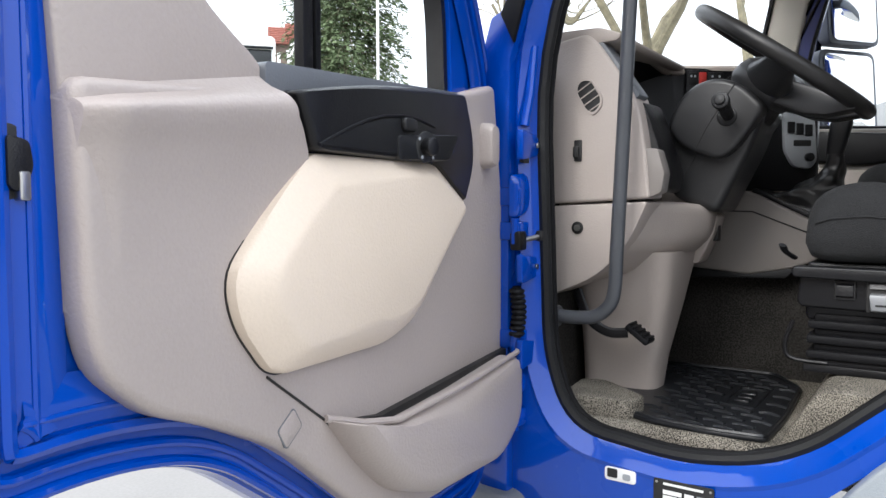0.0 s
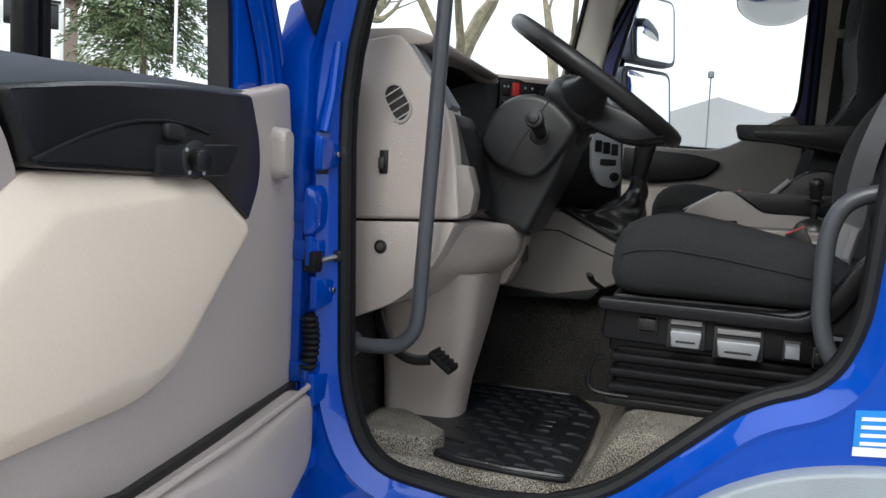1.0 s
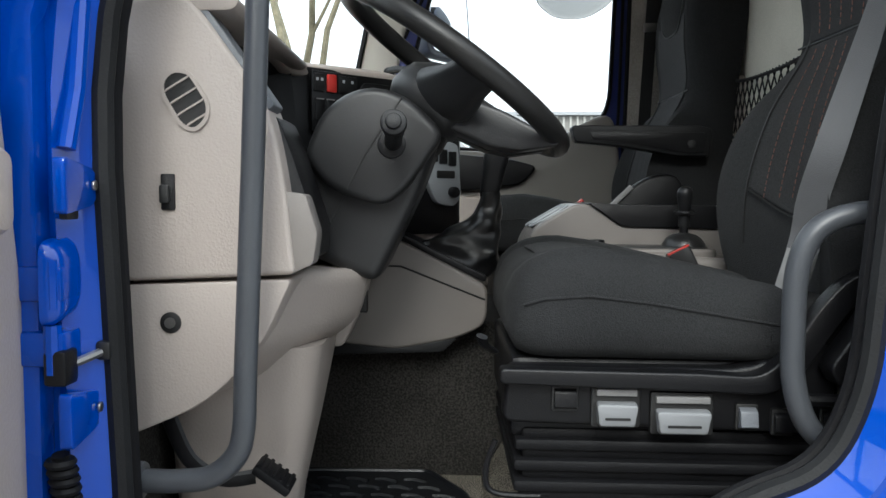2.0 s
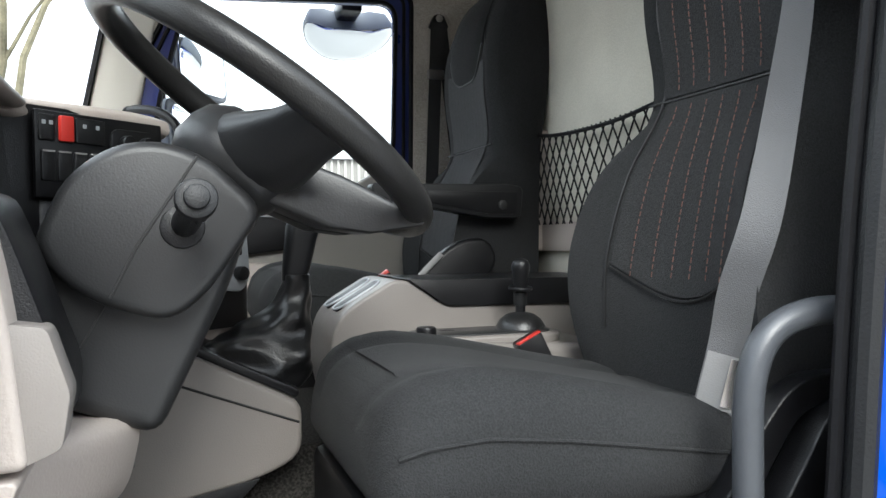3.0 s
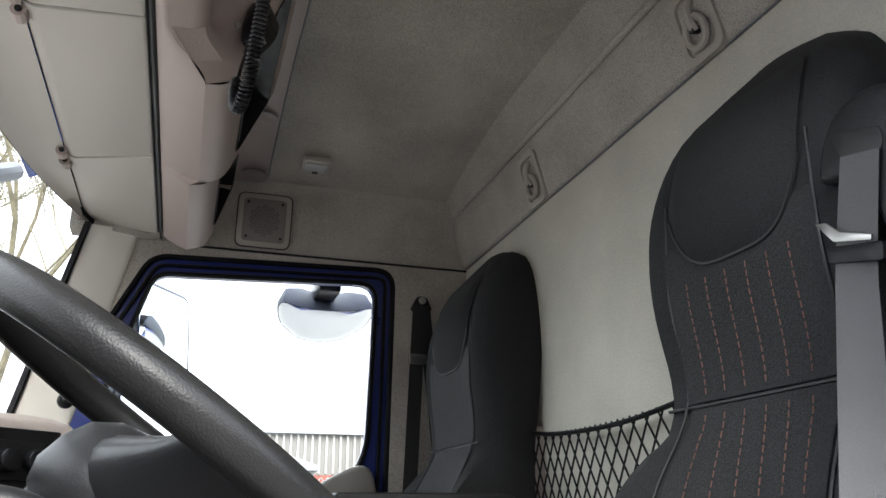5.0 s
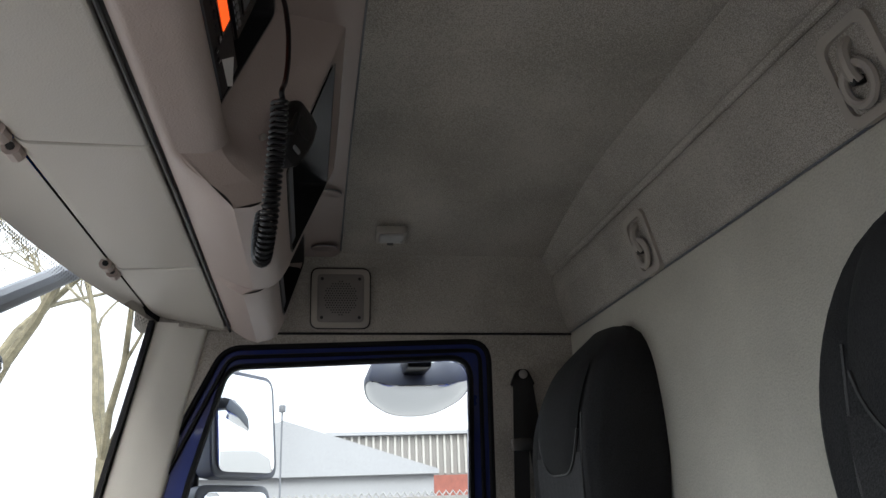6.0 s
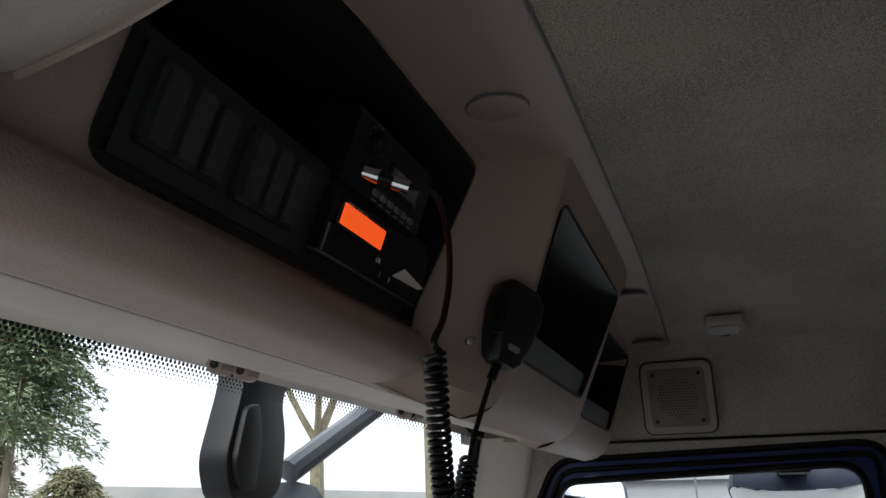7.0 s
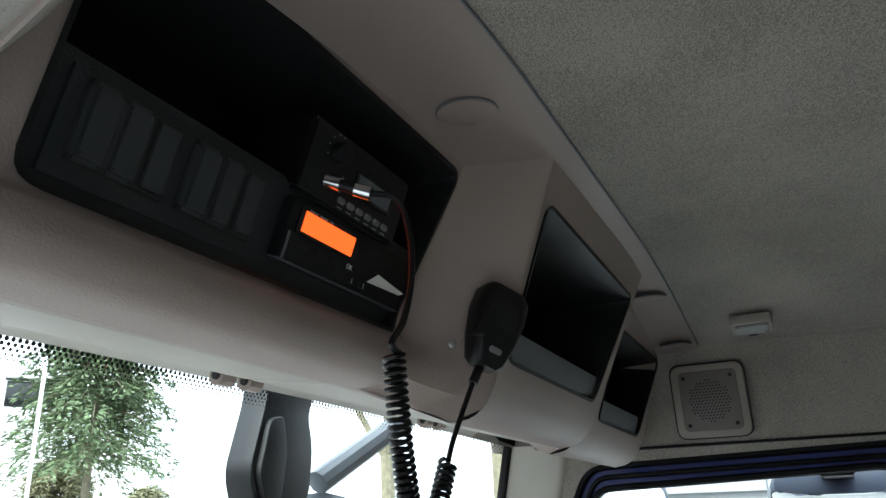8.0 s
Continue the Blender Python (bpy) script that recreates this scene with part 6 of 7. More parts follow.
PANEL = rounded([(1.152, 1.69), (1.143, 1.45), (1.126, 1.385), (1.065, 1.332), (0.965, 1.293), (0.83, 1.226), (0.655, 1.088), (0.57, 1.02), (0.36, 0.985), (0.08, 0.97), (-0.03, 1.03), (-0.035, 1.5), (0.03, 1.835), (0.13, 1.81), (0.35, 1.765), (0.76, 1.722)],
                [0.02, 0.04, 0.05, 0.05, 0.06, 0.06, 0.06, 0.06, 0.05, 0.06, 0.05, 0.1, 0.02, 0.02, 0.1, 0.02], 5)
pan = part("trim_panel", prism(PANEL, 'y', -0.05, 0.0, 0.018, 4, m=DM), TAUPE, door, "grained taupe door trim")
part("sill_panel", prism(rounded([(1.15, 1.66), (1.178, 2.02), (1.09, 1.985), (0.95, 1.815), (0.845, 1.755), (0.80, 1.70)], [0.01, 0.03, 0.05, 0.04, 0.02, 0.02], 4), 'y', -0.05, -0.022, 0.010, 3, m=DM), TAUPE, door)
part("waist_strip", prism(rounded([(0.845, 1.755), (0.845, 1.70), (0.56, 1.74), (0.20, 1.795), (0.56, 1.772)], [0.01, 0.01, 0.02, 0.01, 0.1], 4), 'y', -0.045, -0.012, 0.006, 2, m=DM), GREYPLASTIC, door)


def bulged(outline, levels, m=None):
    """A pad that rises in steps: rows of (inset, height)."""
    return loft([[Vector((p[0], h, p[1])) for p in inset(outline, g)] for g, h in levels], m=m)


PADO = rounded([(0.781, 1.637), (0.389, 1.641), (0.240, 1.565), (0.461, 1.361), (0.565, 1.331), (0.87, 1.336), (0.936, 1.413), (0.95, 1.477), (0.865, 1.565)], [0.02, 0.03, 0.02, 0.05, 0.06, 0.03, 0.04, 0.04, 0.06], 5)
part("pad_shadow_gap", prism(grown(PADO, 0.002), 'y', -0.004, 0.002, 0.0, m=DM), INK, pan)
part("cream_pad", bulged(PADO, ((0, 0.0), (0.002, 0.016), (0.008, 0.022), (0.025, 0.030), (0.045, 0.042), (0.060, 0.046)), DM), CREAM, door, "smooth cream vinyl pad")
BLK = rounded([(0.83, 1.716), (0.649, 1.748), (0.45, 1.770), (0.262, 1.781), (0.222, 1.70), (0.221, 1.635), (0.262, 1.568), (0.405, 1.640), (0.56, 1.637), (0.786, 1.639)], [0.01, 0.15, 0.15, 0.012, 0.04, 0.03, 0.01, 0.03, 0.02, 0.01], 5)
part("handle_panel", bulged(BLK, ((0, -0.005), (0.0, 0.022), (0.004, 0.028), (0.012, 0.032)), DM), BLACK, door, "black plastic handle panel")
part("handle_hollow", bulged(rounded([(0.782, 1.646), (0.70, 1.678), (0.60, 1.703), (0.50, 1.709), (0.40, 1.70), (0.40, 1.645)], [0.01, 0.08, 0.08, 0.05, 0.02, 0.01], 4), ((0, 0.030), (0.001, 0.0335), (0.006, 0.034)), DM), SOFTBLACK, door)
part("pull_lip", tube([DM @ Vector((a, 0.0335, c)) for a, c in ((0.785, 1.646), (0.74, 1.664), (0.699, 1.679), (0.65, 1.694), (0.597, 1.705), (0.54, 1.7105), (0.48, 1.7105), (0.42, 1.703))], 0.0028, 8), BLACK, door)
part("latch_lever", prism(pill(0.525, 1.697, 0.045, 0.022, 0.01), 'y', 0.03, 0.044, 0.004, m=DM), INK, door)
POD = rounded([(0.562, 1.636), (0.405, 1.641), (0.375, 1.691), (0.562, 1.678)], 0.012, 4)
mc = part("mirror_control", loft([[DM @ Vector((q[0], 0.03 + k * (0.006 + (0.57 - q[0]) * 0.16), q[1])) for q in inset(POD, g)] for g, k in ((0, 0.0), (0.002, 0.85), (0.007, 1.0))]), SOFTBLACK, door)
FACING = (DN + DU * 0.35 - Vector((0, 0, 0.05))).normalized()
part("control_ring", disc(DM @ Vector((0.487, 0.048, 1.662)), FACING, 0.027, 0.006, 24, bevel=0.002), INK, mc)
part("control_knob", disc(DM @ Vector((0.489, 0.053, 1.662)), FACING, 0.0155, 0.02, 20, bevel=0.004), BLACK, mc)
for a in (-0.6, 0.6, 2.2):
    part("control_mark", disc(DM @ Vector((0.489 + 0.022 * math.sin(a), 0.0545 - 0.0075 * math.sin(a), 1.662 - 0.022 * math.cos(a))), FACING, 0.003, 0.001, 8), LIGHTGREY, mc)
part("round_cover", bulged(pill(0.095, 1.692, 0.055, 0.10, 0.024, 5), ((0, 0.0), (0.002, 0.02), (0.008, 0.028), (0.016, 0.030)), DM), TAUPE, door)
CAPM = DM @ Matrix.Translation((0.818, 0, 1.252)) @ Matrix.Rotation(radians(33), 4, 'Y')
part("cap_joint", bulged(pill(0, 0, 0.046, 0.038, 0.007, 4), ((0, -0.004), (0.0, 0.0006), (0.001, 0.0008)), CAPM), GREYPLASTIC, door)
part("square_cap", bulged(pill(0, 0, 0.042, 0.034, 0.006, 4), ((0, -0.004), (0.0, 0.0012), (0.002, 0.002)), CAPM), TAUPE, door)
PO = [(0.735, 1.243), (0.60, 1.20), (0.30, 1.205), (0.03, 1.215), (-0.03, 1.20), (-0.035, 1.06), (0.10, 0.995), (0.42, 1.02), (0.56, 1.075), (0.66, 1.16)]
pock = rounded(PO, [0.01, 0.05, 0.1, 0.02, 0.02, 0.05, 0.06, 0.06, 0.05, 0.05], 5)
loops = [[Vector((p[0], h, p[1] + dz)) for p in inset(pock, g)] for g, h, dz in ((0, -0.004, 0), (0.004, 0.024, 0), (0.010, 0.044, 0.0), (0.025, 0.056, 0), (0.05, 0.061, 0))]
part("map_pocket", loft(loops, m=DM), TAUPE, door, "moulded taupe map pocket")
# black patch stands in for the shade inside the pocket's opening
part("pocket_mouth", prism([(0.72, 1.236), (0.60, 1.19), (0.30, 1.195), (-0.02, 1.205), (-0.02, 1.222), (0.30, 1.217), (0.58, 1.212)], 'y', 0.0, 0.014, 0.0, m=DM), INK, door)
part("pocket_lip", tube([DM @ Vector(q) for q in ((0.735, 0.004, 1.245), (0.66, 0.026, 1.222), (0.58, 0.044, 1.208), (0.30, 0.052, 1.212), (0.02, 0.054, 1.222), (-0.028, 0.036, 1.224), (-0.032, 0.0, 1.224))], 0.006, 8), TAUPE, door)
LEDGE = [(0.0, 1.742, -0.030), (0.06, 1.722, -0.006), (0.12, 1.712, 0.016), (0.18, 1.702, 0.027), (0.25, 1.690, 0.031), (0.34, 1.670, 0.028), (0.46, 1.635, 0.018), (0.60, 1.585, 0.0085), (0.75, 1.54, 0.0035), (0.88, 1.50, 0.0010), (1.0, 1.455, -0.0008)]
LEDGE = [tuple(q) for q in smooth_line(LEDGE, 4)]


def ledge_at(u, v):
    """The moulded shelf of the door trim: u from the rear edge to the handle panel, v downwards."""
    stop = lookup([(0, 0.848), (0.30, 0.826), (0.46, 0.790), (1, 0.735)], v)
    a = lookup([(0, 1.153), (0.025, 1.151), (0.05, 1.140), (0.1, 1.116)], u) if u < 0.1 else lerp(1.116, stop, (u - 0.1) / 0.9)
    out = lookup([(row[0], row[2]) for row in LEDGE], v) - lookup([(0, 0.045), (0.012, 0.030), (0.025, 0.023), (0.085, 0.004), (0.10, 0.001), (0.13, 0.0)], u)
    up = lookup([(row[0], row[1]) for row in LEDGE], v) - 0.055 * (1 - u) * max(0, 1 - 1.6 * v)
    return DM @ Vector((a - 0.010 * v * (1 - u), out, up))


part("ledge", sheet(ledge_at, 40, 44, 0.003), TAUPE, door)
part("panel_seam", tube([DM @ Vector(q) for q in ((0.868, 0.001, 1.335), (0.735, 0.001, 1.243), (0.62, 0.001, 1.145), (0.50, 0.001, 1.06))], 0.002, 6), INK, door)
part("inner_skin", plate(grown(DOUT, -0.115), [grown(DWIN, 0.015)], 'y', -0.06, -0.046, m=DM), BLUE, door)
# lock, edge detail
part("lock_recess", prism(pill(1.198, 1.605, 0.05, 0.072, 0.008), 'y', -0.047, -0.034, 0.003, m=DM), INK, door)
part("lock_claw", prism(rounded([(1.205, 1.63), (1.182, 1.625), (1.178, 1.60), (1.19, 1.575), (1.205, 1.58)], 0.006, 3), 'y', -0.036, -0.026, 0.003, m=DM), BLACK, door)
part("lock_plate", prism(pill(1.189, 1.582, 0.012, 0.028, 0.003), 'y', -0.036, -0.024, 0.002, m=DM), STEEL, door)
for z in (1.645, 1.565):
    part("lock_screw", disc(DM @ Vector((1.208, -0.035, z)), DN, 0.007, 0.004, 12, bevel=0.001), INK, door)

# hinge side of the door frame: hinges, check strap, wiring boot
jamb = thing("door_hinge_post", "blue steel hinge post with check strap and boot", "door post", (-1.0, 1.42, 1.3))
for z in (1.70, 1.415, 1.215):
    hp = part("hinge_plate", prism(rounded([(-1.045, z - 0.036), (-0.975, z - 0.026), (-0.957, z - 0.012), (-0.957, z + 0.012), (-0.975, z + 0.022), (-1.045, z + 0.034)], 0.008, 3), 'y', 1.372, 1.388, 0.004, 2), BLUE, jamb)
    part("screw", disc((-0.975, 1.371, z), (0, -1, 0), 0.0065, 0.004, 12, bevel=0.001), STEEL, hp)
for z0, z1, w in ((1.525, 1.64, 0.042), (1.10, 1.17, 0.04)):
    rings = [[Vector((q[0], y, q[1])) for q in inset(rounded([(-1.0 - w, z0), (-1.0 + w * 0.6, z0 + 0.012), (-1.0 + w, (z0 + z1) / 2), (-1.0 + w * 0.5, z1), (-1.0 - w, z1 - 0.01)], 0.02, 4), g)] for g, y in ((0, 1.41), (0.002, 1.398), (0.010, 1.390), (0.022, 1.386))]
    part("pressing", loft(rings), BLUE, jamb)
part("pillar_fold", tube([(-1.0, 1.392, 1.745), (-0.985, 1.385, 1.82), (-0.975, 1.38, 1.93)], 0.012, 10), BLUE, jamb)
part("drain_slot", prism(pill(-1.012, 1.665, 0.03, 0.014, 0.004), 'y', 1.380, 1.39, 0.001), INK, jamb)
for z in (1.58, 1.50, 1.245, 1.06):
    hz = part("hinge_leaf", block(-1.035, -0.985, 1.385, 1.45, z - 0.022, z + 0.022, 0.006), BLUE, jamb)
    part("hinge_pin", tube([(-1.03, 1.40, z - 0.03), (-1.03, 1.40, z + 0.03)], 0.011, 10), BLUE, hz)
part("check_strap", tube([(-1.03, 1.395, 1.475), (-0.965, 1.365, 1.487)], 0.006, 8), STEEL, jamb)
part("check_block", block(-1.04, -1.005, 1.38, 1.41, 1.455, 1.50, 0.006), BLACK, jamb)
part("check_socket", block(-0.975, -0.945, 1.355, 1.375, 1.475, 1.50, 0.005), INK, jamb)
boot = part("wiring_boot", tube([(-1.03, 1.395, 1.37), (-1.018, 1.395, 1.31), (-1.03, 1.395, 1.25)], 0.011, 8), RUBBER, jamb, "ribbed black rubber boot")
for i in range(9):
    part("boot_fold", tube([(-1.03 + 0.012 * math.sin(i / 8 * 3.1) + 0.014 * math.cos(q), 1.395 + 0.014 * math.sin(q), 1.36 - i * 0.0125) for q in (2 * math.pi * k / 14 for k in range(14))], 0.0055, 6, closed=True), RUBBER, boot)
part("drip_strip", prism([(1.40, 1.93), (1.435, 2.0), (1.37, 2.12), (1.35, 2.10)], 'x', -1.045, -1.03, 0.004), RUBBER, cab)

# ---- outside of the cab ----
FENDER = material("weathered_grey_fender", (0.27, 0.30, 0.325), 0.5, 0, 0.1, 5, 0.3, 350)
fend = thing("wheel_fender", "grey plastic wheel arch fender", "fender", (-1.0, 0.3, 0.9))
ARCH = rounded([(0.73, 0.60), (0.73, 0.98), (0.63, 1.105), (0.50, 1.178), (0.35, 1.212), (-0.14, 1.222), (-0.14, 0.60)], [0.01, 0.05, 0.1, 0.1, 0.1, 0.01, 0.01], 5)
part("arch_skin", prism(ARCH, 'x', -1.045, -0.99, 0.018, 3), FENDER, fend)
step = thing("bumper_corner", "grey plastic bumper corner with step", "bumper", (-1.02, 1.3, 0.7))
part("step_block", prism(rounded([(1.62, 0.40), (1.62, 0.885), (1.40, 0.875), (1.37, 0.84), (0.98, 0.80), (0.85, 0.70), (0.78, 0.40)], 0.03, 4), 'x', -1.06, -0.93, 0.012, 3), GREYPLASTIC, step)
part("step_tread", block(-1.10, -1.06, 0.95, 1.38, 0.62, 0.65, 0.006), BLACK, step)

# stickers on the sill
st = thing("data_plate", "riveted metal data plate with printed table", "data plate", (-1.0, 1.02, 0.95))
part("plate_sheet", prism(pill(1.005, 0.925, 0.128, 0.105, 0.006), 'x', -1.0035, -1.0, 0.0005), INK, st)
part("printed_bar", prism(pill(1.005, 0.968, 0.085, 0.005, 0.001), 'x', -1.0045, -1.003), WHITE, st)
for k in range(7):
    z = 0.955 - k * 0.0115
    part("printed_bar", prism([(1.048, z), (1.008 + 0.01 * (k % 3), z), (1.008 + 0.01 * (k % 3), z - 0.009), (1.048, z - 0.009)], 'x', -1.0045, -1.003), WHITE, st)
    part("printed_bar", prism([(1.002 + 0.008 * (k % 3), z), (0.982, z), (0.982, z - 0.009), (1.002 + 0.008 * (k % 3), z - 0.009)], 'x', -1.0045, -1.003), WHITE, st)
    if k < 5:
        part("printed_bar", prism([(0.976, z), (0.955, z), (0.955, z - 0.005 - 0.003 * (k % 2)), (0.976, z - 0.005 - 0.003 * (k % 2))], 'x', -1.0045, -1.003), LIGHTGREY, st)
for y, z in ((1.062, 0.97), (1.062, 0.905), (0.948, 0.97), (0.948, 0.905)):
    part("rivet", disc((-1.0035, y, z), (-1, 0, 0), 0.003, 0.002, 10, bevel=0.0008), STEEL, st)
wl1 = thing("warning_label", "small black and white pictogram label", "label", (-1.0, 1.14, 0.965))
part("label_sheet", prism(pill(1.145, 0.965, 0.072, 0.03, 0.008), 'x', -1.003, -1.0, 0.0003), WHITE, wl1)
part("pictogram", prism(pill(1.163, 0.967, 0.024, 0.02, 0.004), 'x', -1.004, -1.0025), INK, wl1)
part("pictogram", prism(pill(1.13, 0.963, 0.018, 0.014, 0.005), 'x', -1.004, -1.0025), LIGHTGREY, wl1)
ss = thing("service_sticker", "blue and white service telephone sticker", "sticker", (-1.0, 0.30, 1.25))
part("sticker_sheet", prism([(0.375, 1.30), (0.235, 1.315), (0.235, 1.25), (0.375, 1.238)], 'x', -1.003, -1.0), STICKERBLUE, ss)
part("sticker_foot", prism([(0.375, 1.2375), (0.235, 1.2495), (0.235, 1.236), (0.375, 1.222)], 'x', -1.003, -1.0), WHITE, ss)
for k in range(4):
    w = 0.11 if k % 2 else 0.07
    part("printed_bar", prism([(0.365, 1.29 - k * 0.014), (0.365 - w, 1.29 - k * 0.014 + w * 0.1), (0.365 - w, 1.284 - k * 0.014 + w * 0.1), (0.365, 1.284 - k * 0.014)], 'x', -1.0045, -1.0025), WHITE, ss)


def wing_mirror(at, turn, w, h, label):
    m = thing("wing_mirror", label, "mirror", at, group="wing mirrors")
    M = Matrix.Translation(at) @ Matrix.Rotation(radians(turn), 4, 'Z') @ Matrix.Rotation(radians(-5), 4, 'X')
    rings = [[M @ Vector((p[0] * s, y, p[1] * s)) for p in pill(0, 0, w, h, 0.045, 5)] for s, y in ((0.75, 0.10), (0.92, 0.075), (1.0, 0.03), (1.0, -0.01), (0.97, -0.014))]
    part("housing", loft(rings), GREYPLASTIC, m)
    part("mirror_glass", prism(pill(0, 0, w * 0.86, h * 0.90, 0.035, 5), 'y', -0.019, -0.013, 0.001, m=M), MIRROR, m, "reflecting mirror glass")
    return m


m1 = wing_mirror((1.165, 0.950, 2.385), -34, 0.29, 0.30, "grey upright wing mirror outside the passenger window")
m2 = wing_mirror((1.165, 0.955, 2.02), -34, 0.32, 0.40, "large grey main wing mirror outside the passenger window")
part("mirror_arm", tube(smooth_line([(0.99, 1.16, 2.56), (1.10, 1.07, 2.54), (1.085, 1.06, 2.2), (1.10, 1.07, 1.86), (0.99, 1.22, 1.82)], 6), 0.014, 10), BLACK, m1)
km = thing("kerb_mirror", "hanging convex kerb mirror above the passenger window", "mirror", (1.08, 0.46, 2.50))
KM = Matrix.Translation((1.15, 0.447, 2.465)) @ Matrix.Rotation(radians(-66), 4, 'Y') @ Matrix.Diagonal((1, 1.18, 2.0, 1))
prof = rounded([(-0.135, 0.045), (-0.125, -0.01), (-0.06, -0.055), (0.0, -0.062), (0.06, -0.055), (0.125, -0.01), (0.135, 0.045), (0.06, 0.028), (-0.06, 0.028)], 0.03, 4)
part("mirror_glass", loft([[KM @ (Vector((d, p[0] * s, p[1] * s))) for p in prof] for s, d in ((0.5, -0.0125), (0.8, -0.0105), (0.96, -0.008), (1.0, -0.005))]), MIRROR, km, "convex mirror glass")
part("housing", loft([[KM @ (Vector((d, p[0] * s, p[1] * s))) for p in prof] for s, d in ((1.01, -0.006), (1.02, 0.01), (0.9, 0.06), (0.6, 0.085))]), GREYPLASTIC, km)
part("bracket", block(0.99, 1.17, 0.42, 0.49, 2.515, 2.575, 0.008), BLACK, km)
fmirror = thing("front_mirror", "black front-view mirror on an arm outside the windscreen", "mirror", (0.25, 1.45, 2.4))
part("hanger", prism(rounded([(0.22, 2.82), (0.40, 2.84), (0.40, 2.70), (0.375, 2.66), (0.40, 2.60), (0.39, 2.50), (0.34, 2.47), (0.18, 2.47), (0.145, 2.54), (0.20, 2.68)], [0.01, 0.01, 0.03, 0.03, 0.04, 0.04, 0.03, 0.03, 0.03, 0.03], 4), 'y', 1.42, 1.48, 0.02, 3), BLACK, fmirror)
part("hanger_shell", prism(rounded([(0.20, 2.64), (0.25, 2.65), (0.27, 2.58), (0.25, 2.49), (0.19, 2.49), (0.165, 2.54)], 0.015, 3), 'y', 1.408, 1.45, 0.012, 3), SOFTBLACK, fmirror)
part("arm", tube([(0.86, 1.36, 2.765), (0.44, 1.45, 2.53)], 0.026, 10), GREYPLASTIC, fmirror)
FM = Matrix.Translation((0.385, 1.46, 2.43)) @ Matrix.Rotation(radians(-30), 4, 'Z') @ Matrix.Rotation(radians(58), 4, 'X') @ Matrix.Diagonal((0.95, 1, 1.1, 1))
part("mirror_glass", loft([[FM @ (Vector((p[0] * s, d, p[1] * s))) for p in prof] for s, d in ((0.9, -0.03), (0.97, -0.02), (1.0, -0.004))]), MIRROR, fmirror, "convex mirror glass")
part("housing", loft([[FM @ (Vector((p[0] * s, d, p[1] * s))) for p in prof] for s, d in ((1.01, -0.005), (1.02, 0.01), (0.9, 0.06), (0.6, 0.08))]), GREYPLASTIC, fmirror)

for ob in fmirror.children:
    for v in ob.data.vertices:
        v.co.x += 0.055
    if ob.name.startswith("hanger"):
        for v in ob.data.vertices:
            v.co.x = 0.345 + (v.co.x - 0.345) * 0.78

# ground and surroundings
GROUND = material("pale_concrete_paving", (0.24, 0.232, 0.22), 0.9, 0, 0.2, 0.8, 0.4, 60)
b = bmesh.new()
bmesh.ops.create_grid(b, x_segments=8, y_segments=8, size=400)
tagged(part("ground", b, GROUND, smooth=False), "pale paved yard reaching to the horizon", "ground", kind="structure")
ROOFTILE = material("red_brick_tile", (0.28, 0.10, 0.075), 0.8, 0, 0.25, 6, 0.5, 40)
HOUSEWALL = material("brown_house_wall", (0.16, 0.12, 0.10), 0.8, 0, 0.2, 1.5, 0.3, 30)
SHEETING = material("weathered_grey_sheeting", (0.42, 0.41, 0.38), 0.7, 0, 0.2, 0.6, 0.2, 20)
TENT = material("grey_tent_roof", (0.34, 0.35, 0.365), 0.7, 0, 0.12, 0.5, 0.1, 20)
BARK = material("mossy_bark", (0.20, 0.18, 0.12), 0.95, 0, 0.5, 6, 0.8, 40)
NEEDLE = material("conifer_green", (0.13, 0.175, 0.085), 0.8, 0, 0.4, 1.5, 0.2, 20)
SHRUB = material("dry_shrub_green", (0.24, 0.235, 0.13), 0.85, 0, 0.4, 1.5, 0.2, 20)


def place_of(far, azimuth, z):
    """A place at a distance and a bearing, in degrees to the right of straight ahead."""
    return Vector((far * math.sin(radians(azimuth)), far * math.cos(radians(azimuth)), z))


def limb(b, p, way, length, radius, depth, rng, droop=0.0, twig=0.006):
    """A tapering branch with smaller ones on it."""
    n, line, w, q = 5, [p.copy()], way.normalized(), p.copy()
    for i in range(n):
        w = (w + Vector((rng.uniform(-1, 1), rng.uniform(-1, 1), rng.uniform(-0.6, 0.8) - droop)) * 0.22).normalized()
        q = q + w * length / n
        line.append(q.copy())
    tube(line, radius, 7 if radius > 0.04 else 5, bm=b, taper=lambda t: 1 - 0.55 * t)
    if depth:
        for k in range(rng.randint(2, 4)):
            at = line[rng.randint(2, n)]
            side = (w + Vector((rng.uniform(-1, 1), rng.uniform(-1, 1), rng.uniform(-0.2, 0.9))) * 0.9).normalized()
            limb(b, at, side, length * rng.uniform(0.5, 0.75), max(twig, radius * 0.48), depth - 1, rng, droop, twig)


def bare_tree(at, height, seed, fork=0.4, stout=1.0):
    rng = random.Random(seed)
    t = thing("bare_tree", "bare forked tree with mossy yellow-green bark", "tree", at, group="yard trees")
    b = bmesh.new()
    tube([at, at + Vector((0.05, 0, height * fork * 0.5)), at + Vector((0, 0.05, height * fork))], 0.26 * stout, 10, bm=b, taper=lambda s: 1 - 0.25 * s)
    part("trunk", b, BARK, t)
    b = bmesh.new()
    for k in range(4):
        a = k * 1.6 + rng.uniform(0, 0.6)
        limb(b, at + Vector((0, 0.05, height * fork * 0.97)), Vector((math.cos(a) * 0.45, math.sin(a) * 0.45, 1)), height * 0.42, 0.12 * stout, 5, rng)
    part("crown", b, BARK, t, "bare branches and twigs")


